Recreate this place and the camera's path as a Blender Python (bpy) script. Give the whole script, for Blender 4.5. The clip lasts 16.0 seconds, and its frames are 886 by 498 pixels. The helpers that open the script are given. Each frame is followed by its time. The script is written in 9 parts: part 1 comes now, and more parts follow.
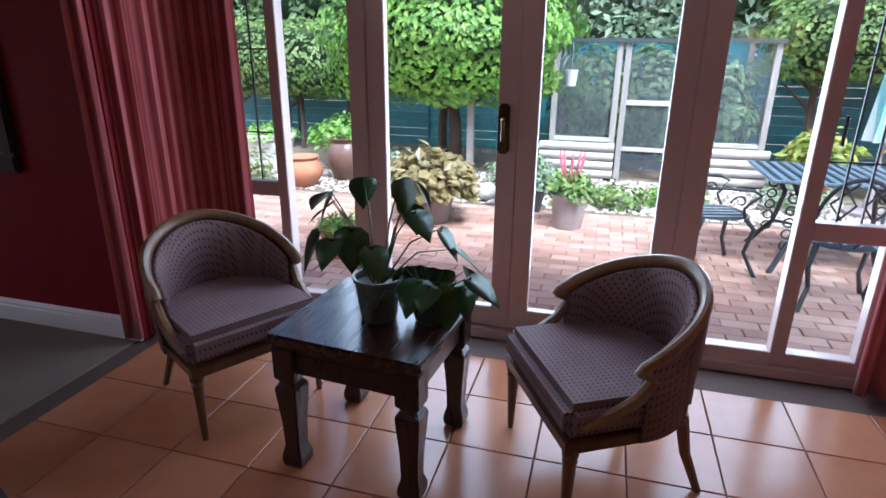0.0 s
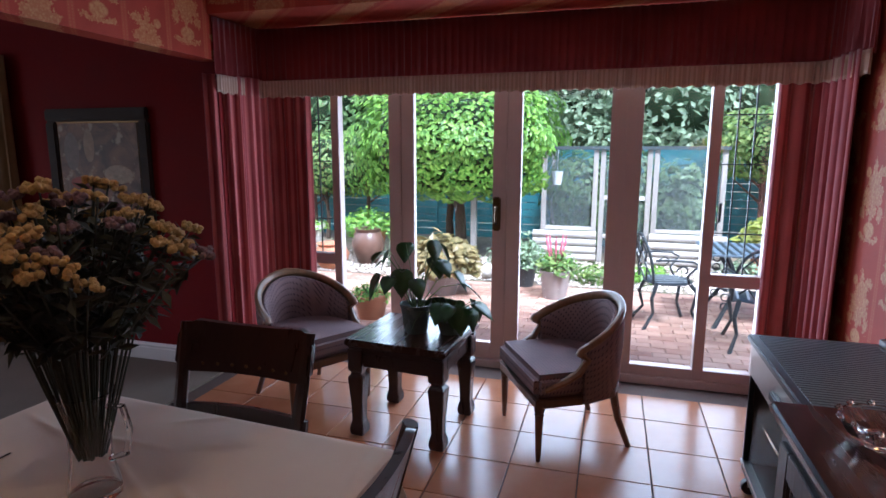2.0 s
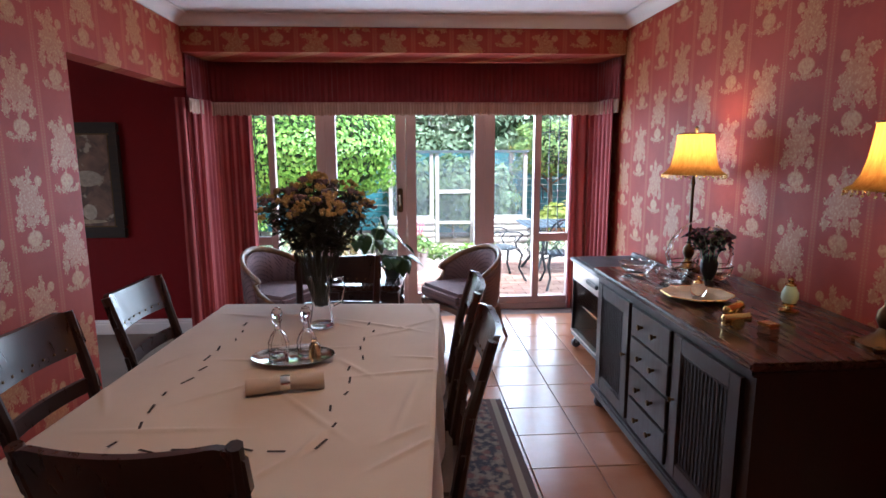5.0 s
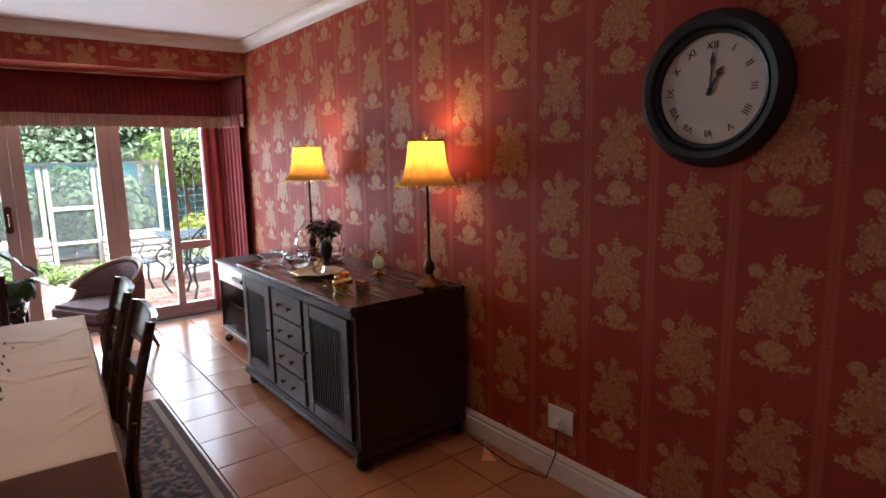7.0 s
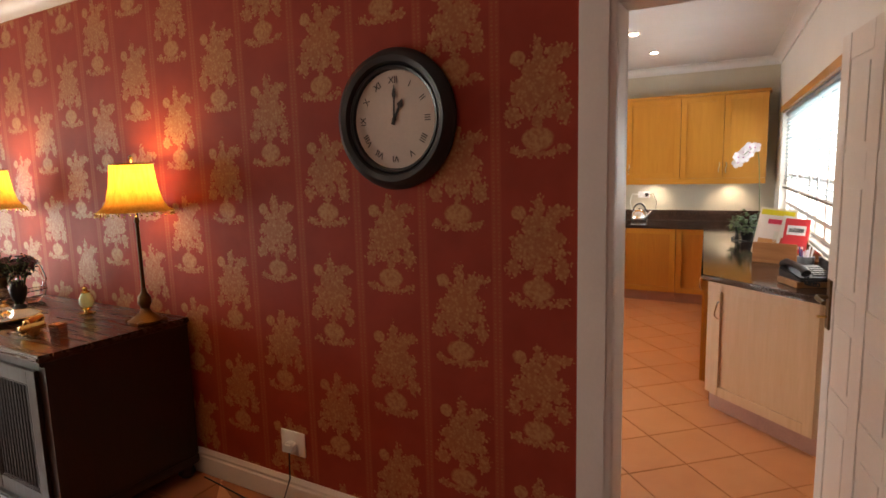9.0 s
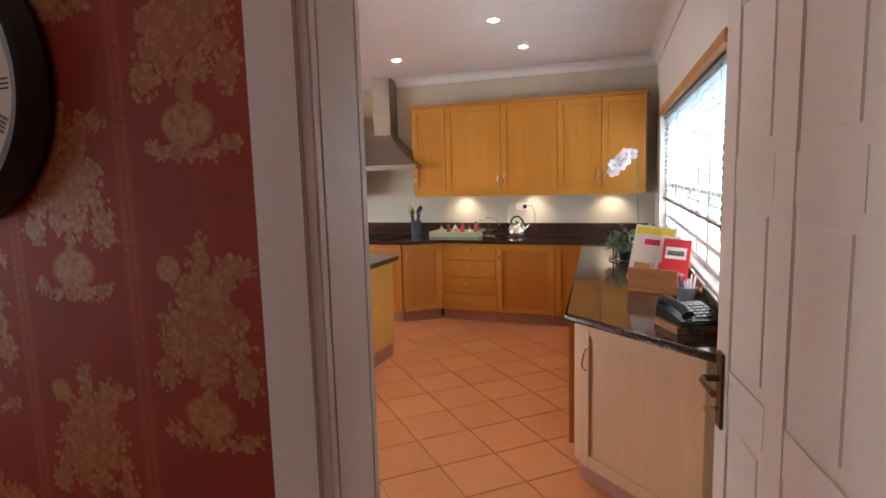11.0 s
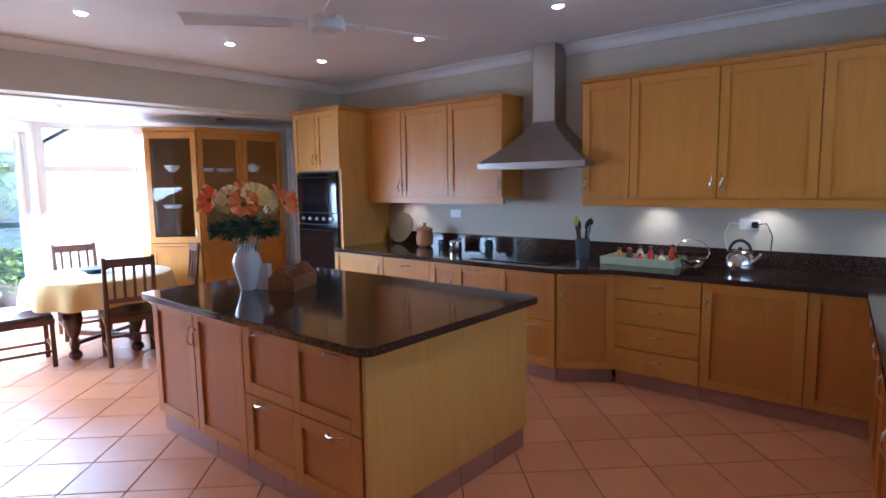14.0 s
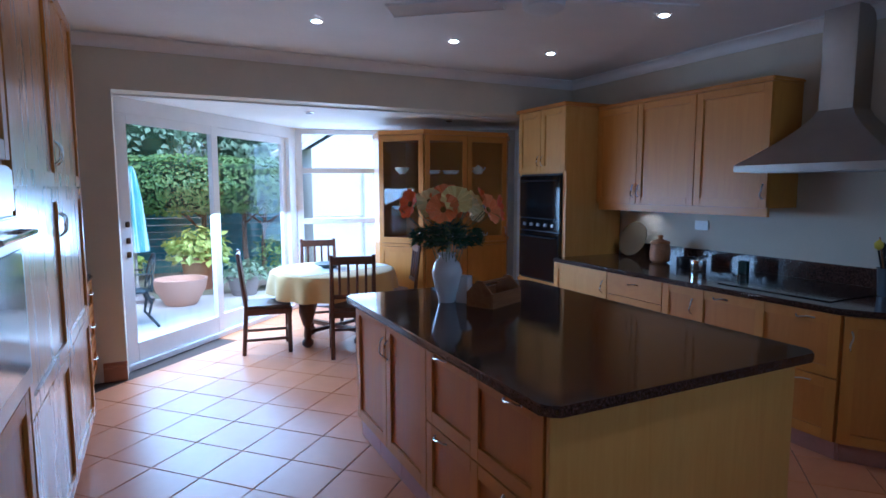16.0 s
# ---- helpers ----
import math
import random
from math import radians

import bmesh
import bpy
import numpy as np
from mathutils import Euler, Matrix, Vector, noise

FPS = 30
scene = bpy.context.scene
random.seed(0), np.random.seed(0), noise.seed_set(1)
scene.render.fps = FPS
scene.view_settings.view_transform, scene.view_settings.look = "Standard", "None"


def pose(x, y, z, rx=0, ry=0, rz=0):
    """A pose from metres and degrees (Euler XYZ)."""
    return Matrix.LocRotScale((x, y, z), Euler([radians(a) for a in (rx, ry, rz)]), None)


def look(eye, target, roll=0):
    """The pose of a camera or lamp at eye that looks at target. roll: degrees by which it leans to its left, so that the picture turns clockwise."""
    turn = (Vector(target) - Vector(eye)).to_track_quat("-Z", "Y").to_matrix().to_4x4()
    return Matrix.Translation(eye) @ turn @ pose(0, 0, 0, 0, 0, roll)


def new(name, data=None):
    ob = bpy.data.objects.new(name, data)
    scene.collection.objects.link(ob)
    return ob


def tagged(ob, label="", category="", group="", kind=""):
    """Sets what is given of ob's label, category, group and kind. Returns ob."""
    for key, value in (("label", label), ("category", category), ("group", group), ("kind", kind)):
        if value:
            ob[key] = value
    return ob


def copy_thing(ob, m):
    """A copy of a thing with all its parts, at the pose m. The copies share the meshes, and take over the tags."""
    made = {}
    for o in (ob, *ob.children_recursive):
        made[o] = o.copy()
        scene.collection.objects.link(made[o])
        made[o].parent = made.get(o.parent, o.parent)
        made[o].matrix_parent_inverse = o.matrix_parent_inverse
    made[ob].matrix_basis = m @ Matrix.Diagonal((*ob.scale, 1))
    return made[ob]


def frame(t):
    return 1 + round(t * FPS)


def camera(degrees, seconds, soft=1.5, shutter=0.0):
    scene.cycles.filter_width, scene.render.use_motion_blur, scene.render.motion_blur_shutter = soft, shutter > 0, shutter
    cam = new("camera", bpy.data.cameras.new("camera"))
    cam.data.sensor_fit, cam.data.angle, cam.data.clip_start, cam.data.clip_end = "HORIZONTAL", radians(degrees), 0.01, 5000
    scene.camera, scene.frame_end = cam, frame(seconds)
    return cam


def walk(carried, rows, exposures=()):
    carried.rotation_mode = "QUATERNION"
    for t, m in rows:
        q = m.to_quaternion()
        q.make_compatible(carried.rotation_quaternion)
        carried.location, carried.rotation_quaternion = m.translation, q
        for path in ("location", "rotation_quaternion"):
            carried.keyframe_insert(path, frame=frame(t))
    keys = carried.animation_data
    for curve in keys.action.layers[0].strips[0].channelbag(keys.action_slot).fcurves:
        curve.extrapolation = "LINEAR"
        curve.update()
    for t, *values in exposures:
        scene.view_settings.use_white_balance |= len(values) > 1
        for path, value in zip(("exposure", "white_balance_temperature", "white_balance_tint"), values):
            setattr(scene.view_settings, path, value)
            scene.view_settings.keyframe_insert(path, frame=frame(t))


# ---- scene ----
cam = camera(75.1, 16.0, soft=1.6)
PATH = [
    (0, (0.455, 0.691, 1.463), (-0.057, 2.509, 0.804), 0.5),
    (0.5, (0.54, 0.406, 1.539), (0.007, 2.249, 0.975), 0.2),
    (1, (0.631, 0.117, 1.577), (0.086, 2.0, 1.18), 0.1),
    (1.5, (0.691, -0.169, 1.555), (0.132, 1.722, 1.218), 0.1),
    (2, (0.725, -0.463, 1.538), (0.175, 1.43, 1.198), 0.1),
    (2.5, (0.742, -0.742, 1.533), (0.212, 1.156, 1.192), 0.3),
    (3, (0.68, -1.037, 1.528), (0.186, 0.873, 1.198), -0.1),
    (3.2, (0.626, -1.163, 1.548), (0.156, 0.752, 1.208), 0.2),
    (5.3, (-0.03, -2.335, 1.568), (0.215, -0.378, 1.235), -0.3),
    (5.5, (-0.068, -2.431, 1.565), (0.261, -0.486, 1.233), -0.2),
    (6, (-0.185, -2.601, 1.569), (0.475, -0.742, 1.241), -0.3),
    (6.5, (-0.149, -2.716, 1.577), (0.828, -1.003, 1.248), -0.8),
    (7, (-0.123, -2.821, 1.585), (1.091, -1.264, 1.263), -1.2),
    (7.5, (-0.097, -2.893, 1.593), (1.286, -1.48, 1.287), -1.2),
    (8, (-0.079, -2.954, 1.59), (1.452, -1.699, 1.304), -1.3),
    (8.5, (-0.055, -2.989, 1.594), (1.592, -1.889, 1.315), -1.5),
    (9, (0.016, -3.053, 1.594), (1.732, -2.063, 1.322), -1.5),
    (9.5, (0.164, -3.092, 1.587), (1.929, -2.191, 1.315), -1.6),
    (10, (0.458, -3.1, 1.603), (2.268, -2.291, 1.34), -1.4),
    (10.2, (0.593, -3.118, 1.612), (2.416, -2.339, 1.351), -1.5),
    (12.3, (1.965, -3.007, 1.547), (3.832, -2.334, 1.301), -1.4),
    (12.5, (2.095, -2.977, 1.555), (3.946, -2.262, 1.308), -1.4),
    (13, (2.363, -2.872, 1.549), (4.125, -1.958, 1.307), -1.1),
    (13.5, (2.619, -2.771, 1.569), (4.271, -1.669, 1.328), -1.0),
    (14, (2.873, -2.63, 1.559), (4.392, -1.349, 1.332), -0.9),
    (14.5, (3.055, -2.534, 1.567), (4.386, -1.058, 1.343), -0.9),
    (15, (3.209, -2.4, 1.574), (4.353, -0.774, 1.354), -0.5),
    (15.5, (3.292, -2.337, 1.575), (4.301, -0.623, 1.36), -0.3),
    (16, (3.332, -2.315, 1.573), (4.221, -0.536, 1.361), -0.1),
]
EXPOSURES = [(0.0, 1.15, 5150, 15), (1.5, 1.3, 5100, 16), (3.0, 1.45, 5100, 15), (5.5, 2.05, 5400, 15), (6.5, 2.05, 5600, 15), (7.5, 2.05, 6300, 15), (8.5, 2.25, 7600, 17), (10.0, 2.7, 7400, 18), (12.5, 1.55, 5500, 22), (13.5, 1.7, 5150, 19), (14.5, 1.2, 4600, 15), (15.5, 0.75, 4350, 12), (16.0, 0.5, 4250, 11)]
walk(cam, [(t, look(eye, target, roll)) for t, eye, target, roll in PATH], EXPOSURES)

# ---- world and large lights ----
def make_world():
    w = bpy.data.worlds.new("sky")
    w.use_nodes = True
    nt = w.node_tree
    sky = nt.nodes.new("ShaderNodeTexSky")
    sky.sky_type, sky.sun_disc = "NISHITA", False
    sky.sun_elevation, sky.sun_rotation = radians(52.5), radians(225)
    sky.dust_density, sky.air_density = 4.0, 1.2
    bg = nt.nodes["Background"]
    bg.inputs["Strength"].default_value = 0.15
    nt.links.new(sky.outputs[0], bg.inputs[0])
    scene.world = w


make_world()
sun = new("sun", bpy.data.lights.new("sun", "SUN"))
sun.data.energy, sun.data.angle, sun.data.color = 5.0, radians(20), (1.0, 0.96, 0.9)
sun.matrix_world = look((12, -6, 22), (0, 6, 0))
tagged(sun, kind="structure")


def area(name, eye, target, sx, sy, energy, color=(1, 1, 1)):
    d = bpy.data.lights.new(name, "AREA")
    d.shape, d.size, d.size_y, d.energy, d.color = "RECTANGLE", sx, sy, energy, color
    o = new(name, d)
    o.matrix_world = look(eye, target)
    return o


# skylight standing in the window openings, and one added lounge fill
area("skylight_garden_door", (0.3, 3.75, 1.1), (0.3, 0, 0.75), 2.7, 1.75, 35, (0.90, 0.96, 1.0))
area("skylight_bay_door", (3.85, 4.45, 1.2), (4.85, 3.45, -2.3), 2.3, 1.9, 92, (0.78, 0.91, 1.0))
area("skylight_bay_window", (5.75, 5.25, 1.5), (5.5, 3.5, 1.2), 1.2, 1.4, 20, (0.8, 0.92, 1.0))
area("skylight_kitchen_window", (5.35, -3.45, 1.65), (5.3, 0, 1.2), 3.0, 0.9, 11, (0.66, 0.87, 1.0))
# Fill lamp added to brighten the lounge; no window there is known.
area("lounge_fill_light", (-5.33, 0.2, 1.45), (0, 0.0, 1.2), 2.2, 1.3, 2.5, (0.95, 0.97, 1.0))

# ---- materials ----
class Nodes:
    """A short way to write a node material."""

    def __init__(self, name):
        self.m = bpy.data.materials.new(name)
        self.m.use_nodes = True
        self.t = self.m.node_tree
        self.bsdf = self.t.nodes["Principled BSDF"]

    def put(self, kind, **sets):
        n = self.t.nodes.new("ShaderNode" + kind)
        for k, v in sets.items():
            setattr(n, k, v)
        return n

    def link(self, value, socket):
        if isinstance(value, (int, float)):
            socket.default_value = value
        elif isinstance(value, tuple):
            socket.default_value = (*value, 1.0)[: len(socket.default_value)]
        else:
            self.t.links.new(value, socket)

    def math(self, op, a, b=0.0, c=0.0):
        n = self.put("Math", operation=op)
        for v, s in zip((a, b, c), n.inputs):
            self.link(v, s)
        return n.outputs[0]

    def mix(self, f, a, b, blend="MIX"):
        n = self.put("Mix", data_type="RGBA", blend_type=blend)
        self.link(f, n.inputs[0])
        self.link(a, n.inputs[6])
        self.link(b, n.inputs[7])
        return n.outputs[2]

    def coords(self, scale=(1, 1, 1), shift=True, world=False):
        if world:
            src = self.put("NewGeometry").outputs["Position"]
        else:
            src = self.put("TexCoord").outputs["Object"]
        mp = self.put("Mapping")
        mp.inputs["Scale"].default_value = scale
        self.t.links.new(src, mp.inputs["Vector"])
        if shift and not world:
            rnd = self.put("ObjectInfo").outputs["Random"]
            cx = self.put("CombineXYZ")
            self.link(self.math("MULTIPLY", rnd, 37.0), cx.inputs[0])
            self.link(self.math("MULTIPLY", rnd, 17.0), cx.inputs[1])
            self.t.links.new(cx.outputs[0], mp.inputs["Location"])
        return mp.outputs[0]

    def noise(self, vec, scale, detail=3.0, rough=0.55, dist=0.0):
        n = self.put("TexNoise")
        self.t.links.new(vec, n.inputs["Vector"])
        for k, v in (("Scale", scale), ("Detail", detail), ("Roughness", rough), ("Distortion", dist)):
            n.inputs[k].default_value = v
        return n.outputs[0]

    def ramp(self, value, lo, hi, a=0.0, b=1.0):
        n = self.put("MapRange")
        for s, v in zip(n.inputs, (value, lo, hi, a, b)):
            self.link(v, s)
        return n.outputs[0]

    def bump(self, height, strength=0.2, dist=0.01):
        n = self.put("Bump")
        n.inputs["Strength"].default_value, n.inputs["Distance"].default_value = strength, dist
        self.t.links.new(height, n.inputs["Height"])
        self.t.links.new(n.outputs[0], self.bsdf.inputs["Normal"])

    def done(self, color=None, rough=None, metal=None, **more):
        for k, v in (("Base Color", color), ("Roughness", rough), ("Metallic", metal), *more.items()):
            if v is not None:
                self.link(v, self.bsdf.inputs[k.replace("_", " ")])
        return self.m


def shade(c, f):
    return tuple(min(1.0, v * f) for v in c)


def paint(name, color, rough=0.5, var=0.12, scale=3.0, fine=90.0, bump=0.05, metal=0.0, world=False, **more):
    n = Nodes(name)
    v = n.coords(world=world)
    big, small = n.noise(v, scale), n.noise(v, fine, 4.0)
    f = n.math("MULTIPLY_ADD", small, 0.4, n.math("MULTIPLY", big, 0.6))
    col = n.mix(n.ramp(f, 0.3, 0.7), shade(color, 1 - var), shade(color, 1 + var))
    n.bump(small, bump, 0.004)
    return n.done(col, n.ramp(big, 0.3, 0.7, max(0.02, rough - 0.06), min(1.0, rough + 0.06)), metal, **more)


def wood(name, dark, light, axis="z", rough=0.35, coat=0.0, grain=1.0, bump=0.06):
    n = Nodes(name)
    s = {"x": (1.2, 14, 14), "y": (14, 1.2, 14), "z": (14, 14, 1.2)}[axis]
    v = n.coords(s)
    a = n.noise(v, 1.6 * grain, 5.0, 0.6, 1.2)
    b = n.noise(v, 9.0 * grain, 3.0)
    f = n.math("MULTIPLY_ADD", a, 0.7, n.math("MULTIPLY", b, 0.3))
    rnd = n.math("MULTIPLY_ADD", n.put("ObjectInfo").outputs["Random"], 0.16, -0.08)
    col = n.mix(n.ramp(n.math("ADD", f, rnd), 0.32, 0.68), dark, light)
    n.bump(b, bump, 0.003)
    return n.done(col, n.ramp(a, 0.3, 0.7, rough - 0.07, rough + 0.07), 0.0, Coat_Weight=coat, Coat_Roughness=0.15)


def glow(name, color, strength):
    n = Nodes(name)
    return n.done(color, 0.6, 0.0, Emission_Color=color, Emission_Strength=strength)


def glass(name, color=(1, 1, 1), rough=0.0, ior=1.45):
    n = Nodes(name)
    return n.done(color, rough, 0.0, Transmission_Weight=1.0, IOR=ior)


def pane_glass(name):
    """Thin flat glazing: clear, with a weak mirror image."""
    n = Nodes(name)
    clear, mirror, mixer = n.put("BsdfTransparent"), n.put("BsdfGlossy"), n.put("MixShader")
    clear.inputs[0].default_value = (0.96, 0.98, 0.97, 1)
    mirror.inputs["Roughness"].default_value = 0.01
    mixer.inputs[0].default_value = 0.035
    n.t.links.new(clear.outputs[0], mixer.inputs[1])
    n.t.links.new(mirror.outputs[0], mixer.inputs[2])
    n.t.links.new(mixer.outputs[0], n.t.nodes["Material Output"].inputs[0])
    return n.m


def wallpaper(name):
    """Brick red paper with beaded stripes and half-drop bouquets over melon-shaped urns, 0.316 m by 0.527 m."""
    n = Nodes(name)
    PW, PH = 0.316, 0.527
    pos = n.put("NewGeometry").outputs["Position"]
    warp = n.put("TexNoise", noise_dimensions="3D")
    warp.inputs["Scale"].default_value, warp.inputs["Detail"].default_value = 62.0, 2.0
    n.t.links.new(pos, warp.inputs["Vector"])
    sep = n.put("SeparateXYZ")
    n.t.links.new(pos, sep.inputs[0])
    u = n.math("ADD", n.math("ADD", sep.outputs[0], sep.outputs[1]), 40 * PW + 0.276)
    cell = n.math("DIVIDE", u, PW)
    col = n.math("FLOOR", cell)
    lu = n.math("MULTIPLY", n.math("SUBTRACT", n.math("SUBTRACT", cell, col), 0.5), PW)
    odd = n.math("MULTIPLY", n.math("FLOORED_MODULO", col, 2.0), 0.5)
    rowf = n.math("ADD", n.math("DIVIDE", n.math("ADD", sep.outputs[2], 0.287), PH), odd)
    lv = n.math("MULTIPLY", n.math("SUBTRACT", n.math("FRACT", rowf), 0.5), PH)
    ws = n.put("SeparateXYZ")
    n.t.links.new(warp.outputs[1], ws.inputs[0])
    wob_u, wob_v = n.math("SUBTRACT", ws.outputs[0], 0.5), n.math("SUBTRACT", ws.outputs[2], 0.5)
    du, dv = n.math("MULTIPLY_ADD", wob_u, 0.055, lu), n.math("MULTIPLY_ADD", wob_v, 0.055, lv)
    su, sv = n.math("MULTIPLY_ADD", wob_u, 0.012, lu), n.math("MULTIPLY_ADD", wob_v, 0.012, lv)

    def blob(cx, cz, rx, rz, calm=False):
        a = n.math("DIVIDE", n.math("SUBTRACT", su if calm else du, cx), rx)
        b = n.math("DIVIDE", n.math("SUBTRACT", sv if calm else dv, cz), rz)
        return n.math("SUBTRACT", 1.0, n.math("SQRT", n.math("ADD", n.math("MULTIPLY", a, a), n.math("MULTIPLY", b, b))))

    leafy = [blob(0.0, 0.035, 0.085, 0.068), blob(0.062, 0.045, 0.045, 0.030), blob(-0.064, 0.055, 0.044, 0.032), blob(0.07, -0.004, 0.042, 0.022),
             blob(-0.066, 0.008, 0.044, 0.024), blob(0.03, 0.10, 0.036, 0.035), blob(-0.036, 0.10, 0.036, 0.035), blob(0.0, 0.15, 0.024, 0.062),
             blob(-0.075, 0.15, 0.05, 0.024), blob(-0.05, 0.128, 0.034, 0.022), blob(0.032, -0.035, 0.026, 0.03), blob(-0.03, -0.038, 0.026, 0.03),
             blob(0.092, -0.052, 0.034, 0.034), blob(-0.092, -0.048, 0.030, 0.044), blob(0.0, -0.065, 0.016, 0.045), blob(0.0, -0.178, 0.10, 0.015),
             blob(0.088, -0.166, 0.026, 0.016), blob(-0.088, -0.166, 0.026, 0.016)]
    round_ones = [blob(0.0, -0.13, 0.062, 0.042, True), blob(0.072, 0.142, 0.030, 0.028, True)]
    fine = n.put("TexVoronoi", feature="F1")
    fine.inputs["Scale"].default_value = 78.0
    n.t.links.new(pos, fine.inputs["Vector"])
    top = leafy[0]
    for s in leafy[1:]:
        top = n.math("MAXIMUM", top, s)
    top = n.math("SUBTRACT", top, n.math("MULTIPLY", n.ramp(fine.outputs[0], 0.2, 0.75), 0.36))
    disc = n.math("MAXIMUM", *round_ones)
    motif = n.math("MAXIMUM", n.ramp(top, -0.17, -0.07), n.ramp(disc, 0.0, 0.2))
    vein = n.math("MULTIPLY", n.ramp(fine.outputs[0], 0.30, 0.62), n.ramp(disc, 0.1, 0.0))
    inner = n.math("MULTIPLY", n.ramp(n.noise(pos, 70.0, 3.0), 0.3, 0.6), n.math("SUBTRACT", 1.0, n.math("MULTIPLY", vein, 0.8)))
    edge = n.math("ABSOLUTE", lu)
    line = n.math("MULTIPLY", n.ramp(edge, PW / 2 - 0.016, PW / 2 - 0.013), n.ramp(edge, PW / 2 - 0.003, PW / 2 - 0.006))
    bead = n.ramp(n.math("SINE", n.math("MULTIPLY", sep.outputs[2], 420.0)), -0.2, 0.3, 0.25, 1.0)
    mott = n.noise(pos, 5.0, 3.0)
    ground = n.mix(n.ramp(mott, 0.3, 0.7), (0.285, 0.034, 0.017), (0.35, 0.046, 0.024))
    strip = n.ramp(edge, PW / 2 - 0.022, PW / 2 - 0.018, 0.0, 0.55)
    ground = n.mix(strip, ground, (0.38, 0.072, 0.034))
    cream = n.mix(inner, (0.36, 0.115, 0.043), (0.47, 0.235, 0.09))
    f = n.math("MAXIMUM", n.math("MULTIPLY", motif, 0.95), n.math("MULTIPLY", n.math("MULTIPLY", line, bead), 0.4))
    n.bump(n.math("ADD", motif, n.noise(pos, 300.0, 2.0)), 0.08, 0.001)
    return n.done(n.mix(f, ground, cream), n.ramp(motif, 0.0, 1.0, 0.65, 0.5), 0.0, Specular_IOR_Level=0.25)


WALLPAPER = wallpaper("damask_wallpaper")
RED_PAINT = paint("deep_red_paint", (0.19, 0.009, 0.010), 0.65, world=True, Specular_IOR_Level=0.15)
CREAM_WALL = paint("cream_wall_paint", (0.60, 0.55, 0.44), 0.6, 0.06, world=True)
WHITE_WALL = paint("white_wall_paint", (0.78, 0.77, 0.74), 0.55, 0.05, world=True)
CEILING = paint("ceiling_paint", (0.80, 0.79, 0.78), 0.75, 0.04, world=True)
PLAIN_WALL = paint("plain_wall_paint", (0.55, 0.42, 0.36), 0.7, 0.06, world=True)
GLOSS_WHITE = paint("white_gloss_paint", (0.76, 0.71, 0.66), 0.45, 0.05, 4.0)
FRAME_WHITE = paint("white_frame_paint", (0.80, 0.80, 0.80), 0.35, 0.05, 4.0)
# White frame paint darkened and tinted: backlit shade put into the colour.
DOOR_FRAME = paint("backlit_white_frame", (0.52, 0.40, 0.36), 0.4, 0.08, 4.0)
GROUT = paint("grey_grout", (0.10, 0.065, 0.05), 0.9, 0.2, 6.0)
CARPET = paint("grey_carpet", (0.20, 0.16, 0.12), 0.95, 0.2, 2.0, 240.0, 0.6)
PINE = wood("honey_beech_veneer", (0.52, 0.205, 0.022), (0.60, 0.265, 0.036), "z", 0.42, 0.1, 0.6)
PINE_H = wood("honey_beech_rail", (0.52, 0.205, 0.022), (0.60, 0.265, 0.036), "y", 0.42, 0.1, 0.6)
DARKWOOD = wood("dark_stained_wood", (0.020, 0.008, 0.006), (0.036, 0.015, 0.010), "z", 0.32, 0.3)
DARKTOP = wood("dark_polished_top", (0.03, 0.012, 0.008), (0.062, 0.026, 0.014), "y", 0.26, 0.3, 1.0, 0.015)
WALNUT = wood("walnut_frame", (0.075, 0.03, 0.014), (0.15, 0.065, 0.03), "z", 0.35, 0.3)
CHAIRWOOD = wood("pale_beech_frame", (0.17, 0.085, 0.035), (0.27, 0.145, 0.068), "z", 0.35, 0.2)
STEEL = paint("brushed_steel", (0.40, 0.37, 0.34), 0.34, 0.1, 6.0, 300.0, 0.05, 1.0)
CHROME = paint("chrome", (0.8, 0.8, 0.8), 0.08, 0.03, 6.0, 60.0, 0.0, 1.0)
BRONZE = paint("aged_bronze", (0.14, 0.085, 0.04), 0.4, 0.3, 20.0, 200.0, 0.1, 1.0)
BRASS = paint("brass", (0.70, 0.46, 0.16), 0.25, 0.12, 20.0, 200.0, 0.05, 1.0)
SILVER = paint("silver_plate", (0.82, 0.78, 0.70), 0.15, 0.08, 20.0, 200.0, 0.05, 1.0)
BLACK_PLASTIC = paint("black_plastic", (0.012, 0.012, 0.014), 0.35, 0.2, 8.0)
BLACK_IRON = paint("blackened_iron", (0.02, 0.026, 0.03), 0.4, 0.3, 20.0, 160.0, 0.15)
CLEAR = glass("clear_glass")
PANE = pane_glass("window_glass")

# ---- building blocks ----
def bx(bm, lo, hi, m=None):
    """An upright block from corner lo to corner hi, turned by m."""
    g = bmesh.ops.create_cube(bm, size=1.0)["verts"]
    for v in g:
        v.co = Vector([lo[i] + (v.co[i] + 0.5) * (hi[i] - lo[i]) for i in range(3)])
        if m is not None:
            v.co = m @ v.co
    return g


def block(lo, hi, m=None):
    bm = bmesh.new()
    bx(bm, lo, hi, m)
    return bm


def slab(bm, poly, z0, z1, m=None):
    """A plate of the plan outline poly, from z0 to z1."""
    low = [bm.verts.new((x, y, z0)) for x, y in poly]
    high = [bm.verts.new((x, y, z1)) for x, y in poly]
    n = len(poly)
    bm.faces.new(low[::-1])
    bm.faces.new(high)
    for i in range(n):
        bm.faces.new((low[i], low[(i + 1) % n], high[(i + 1) % n], high[i]))
    if m is not None:
        for v in low + high:
            v.co = m @ v.co
    return low + high


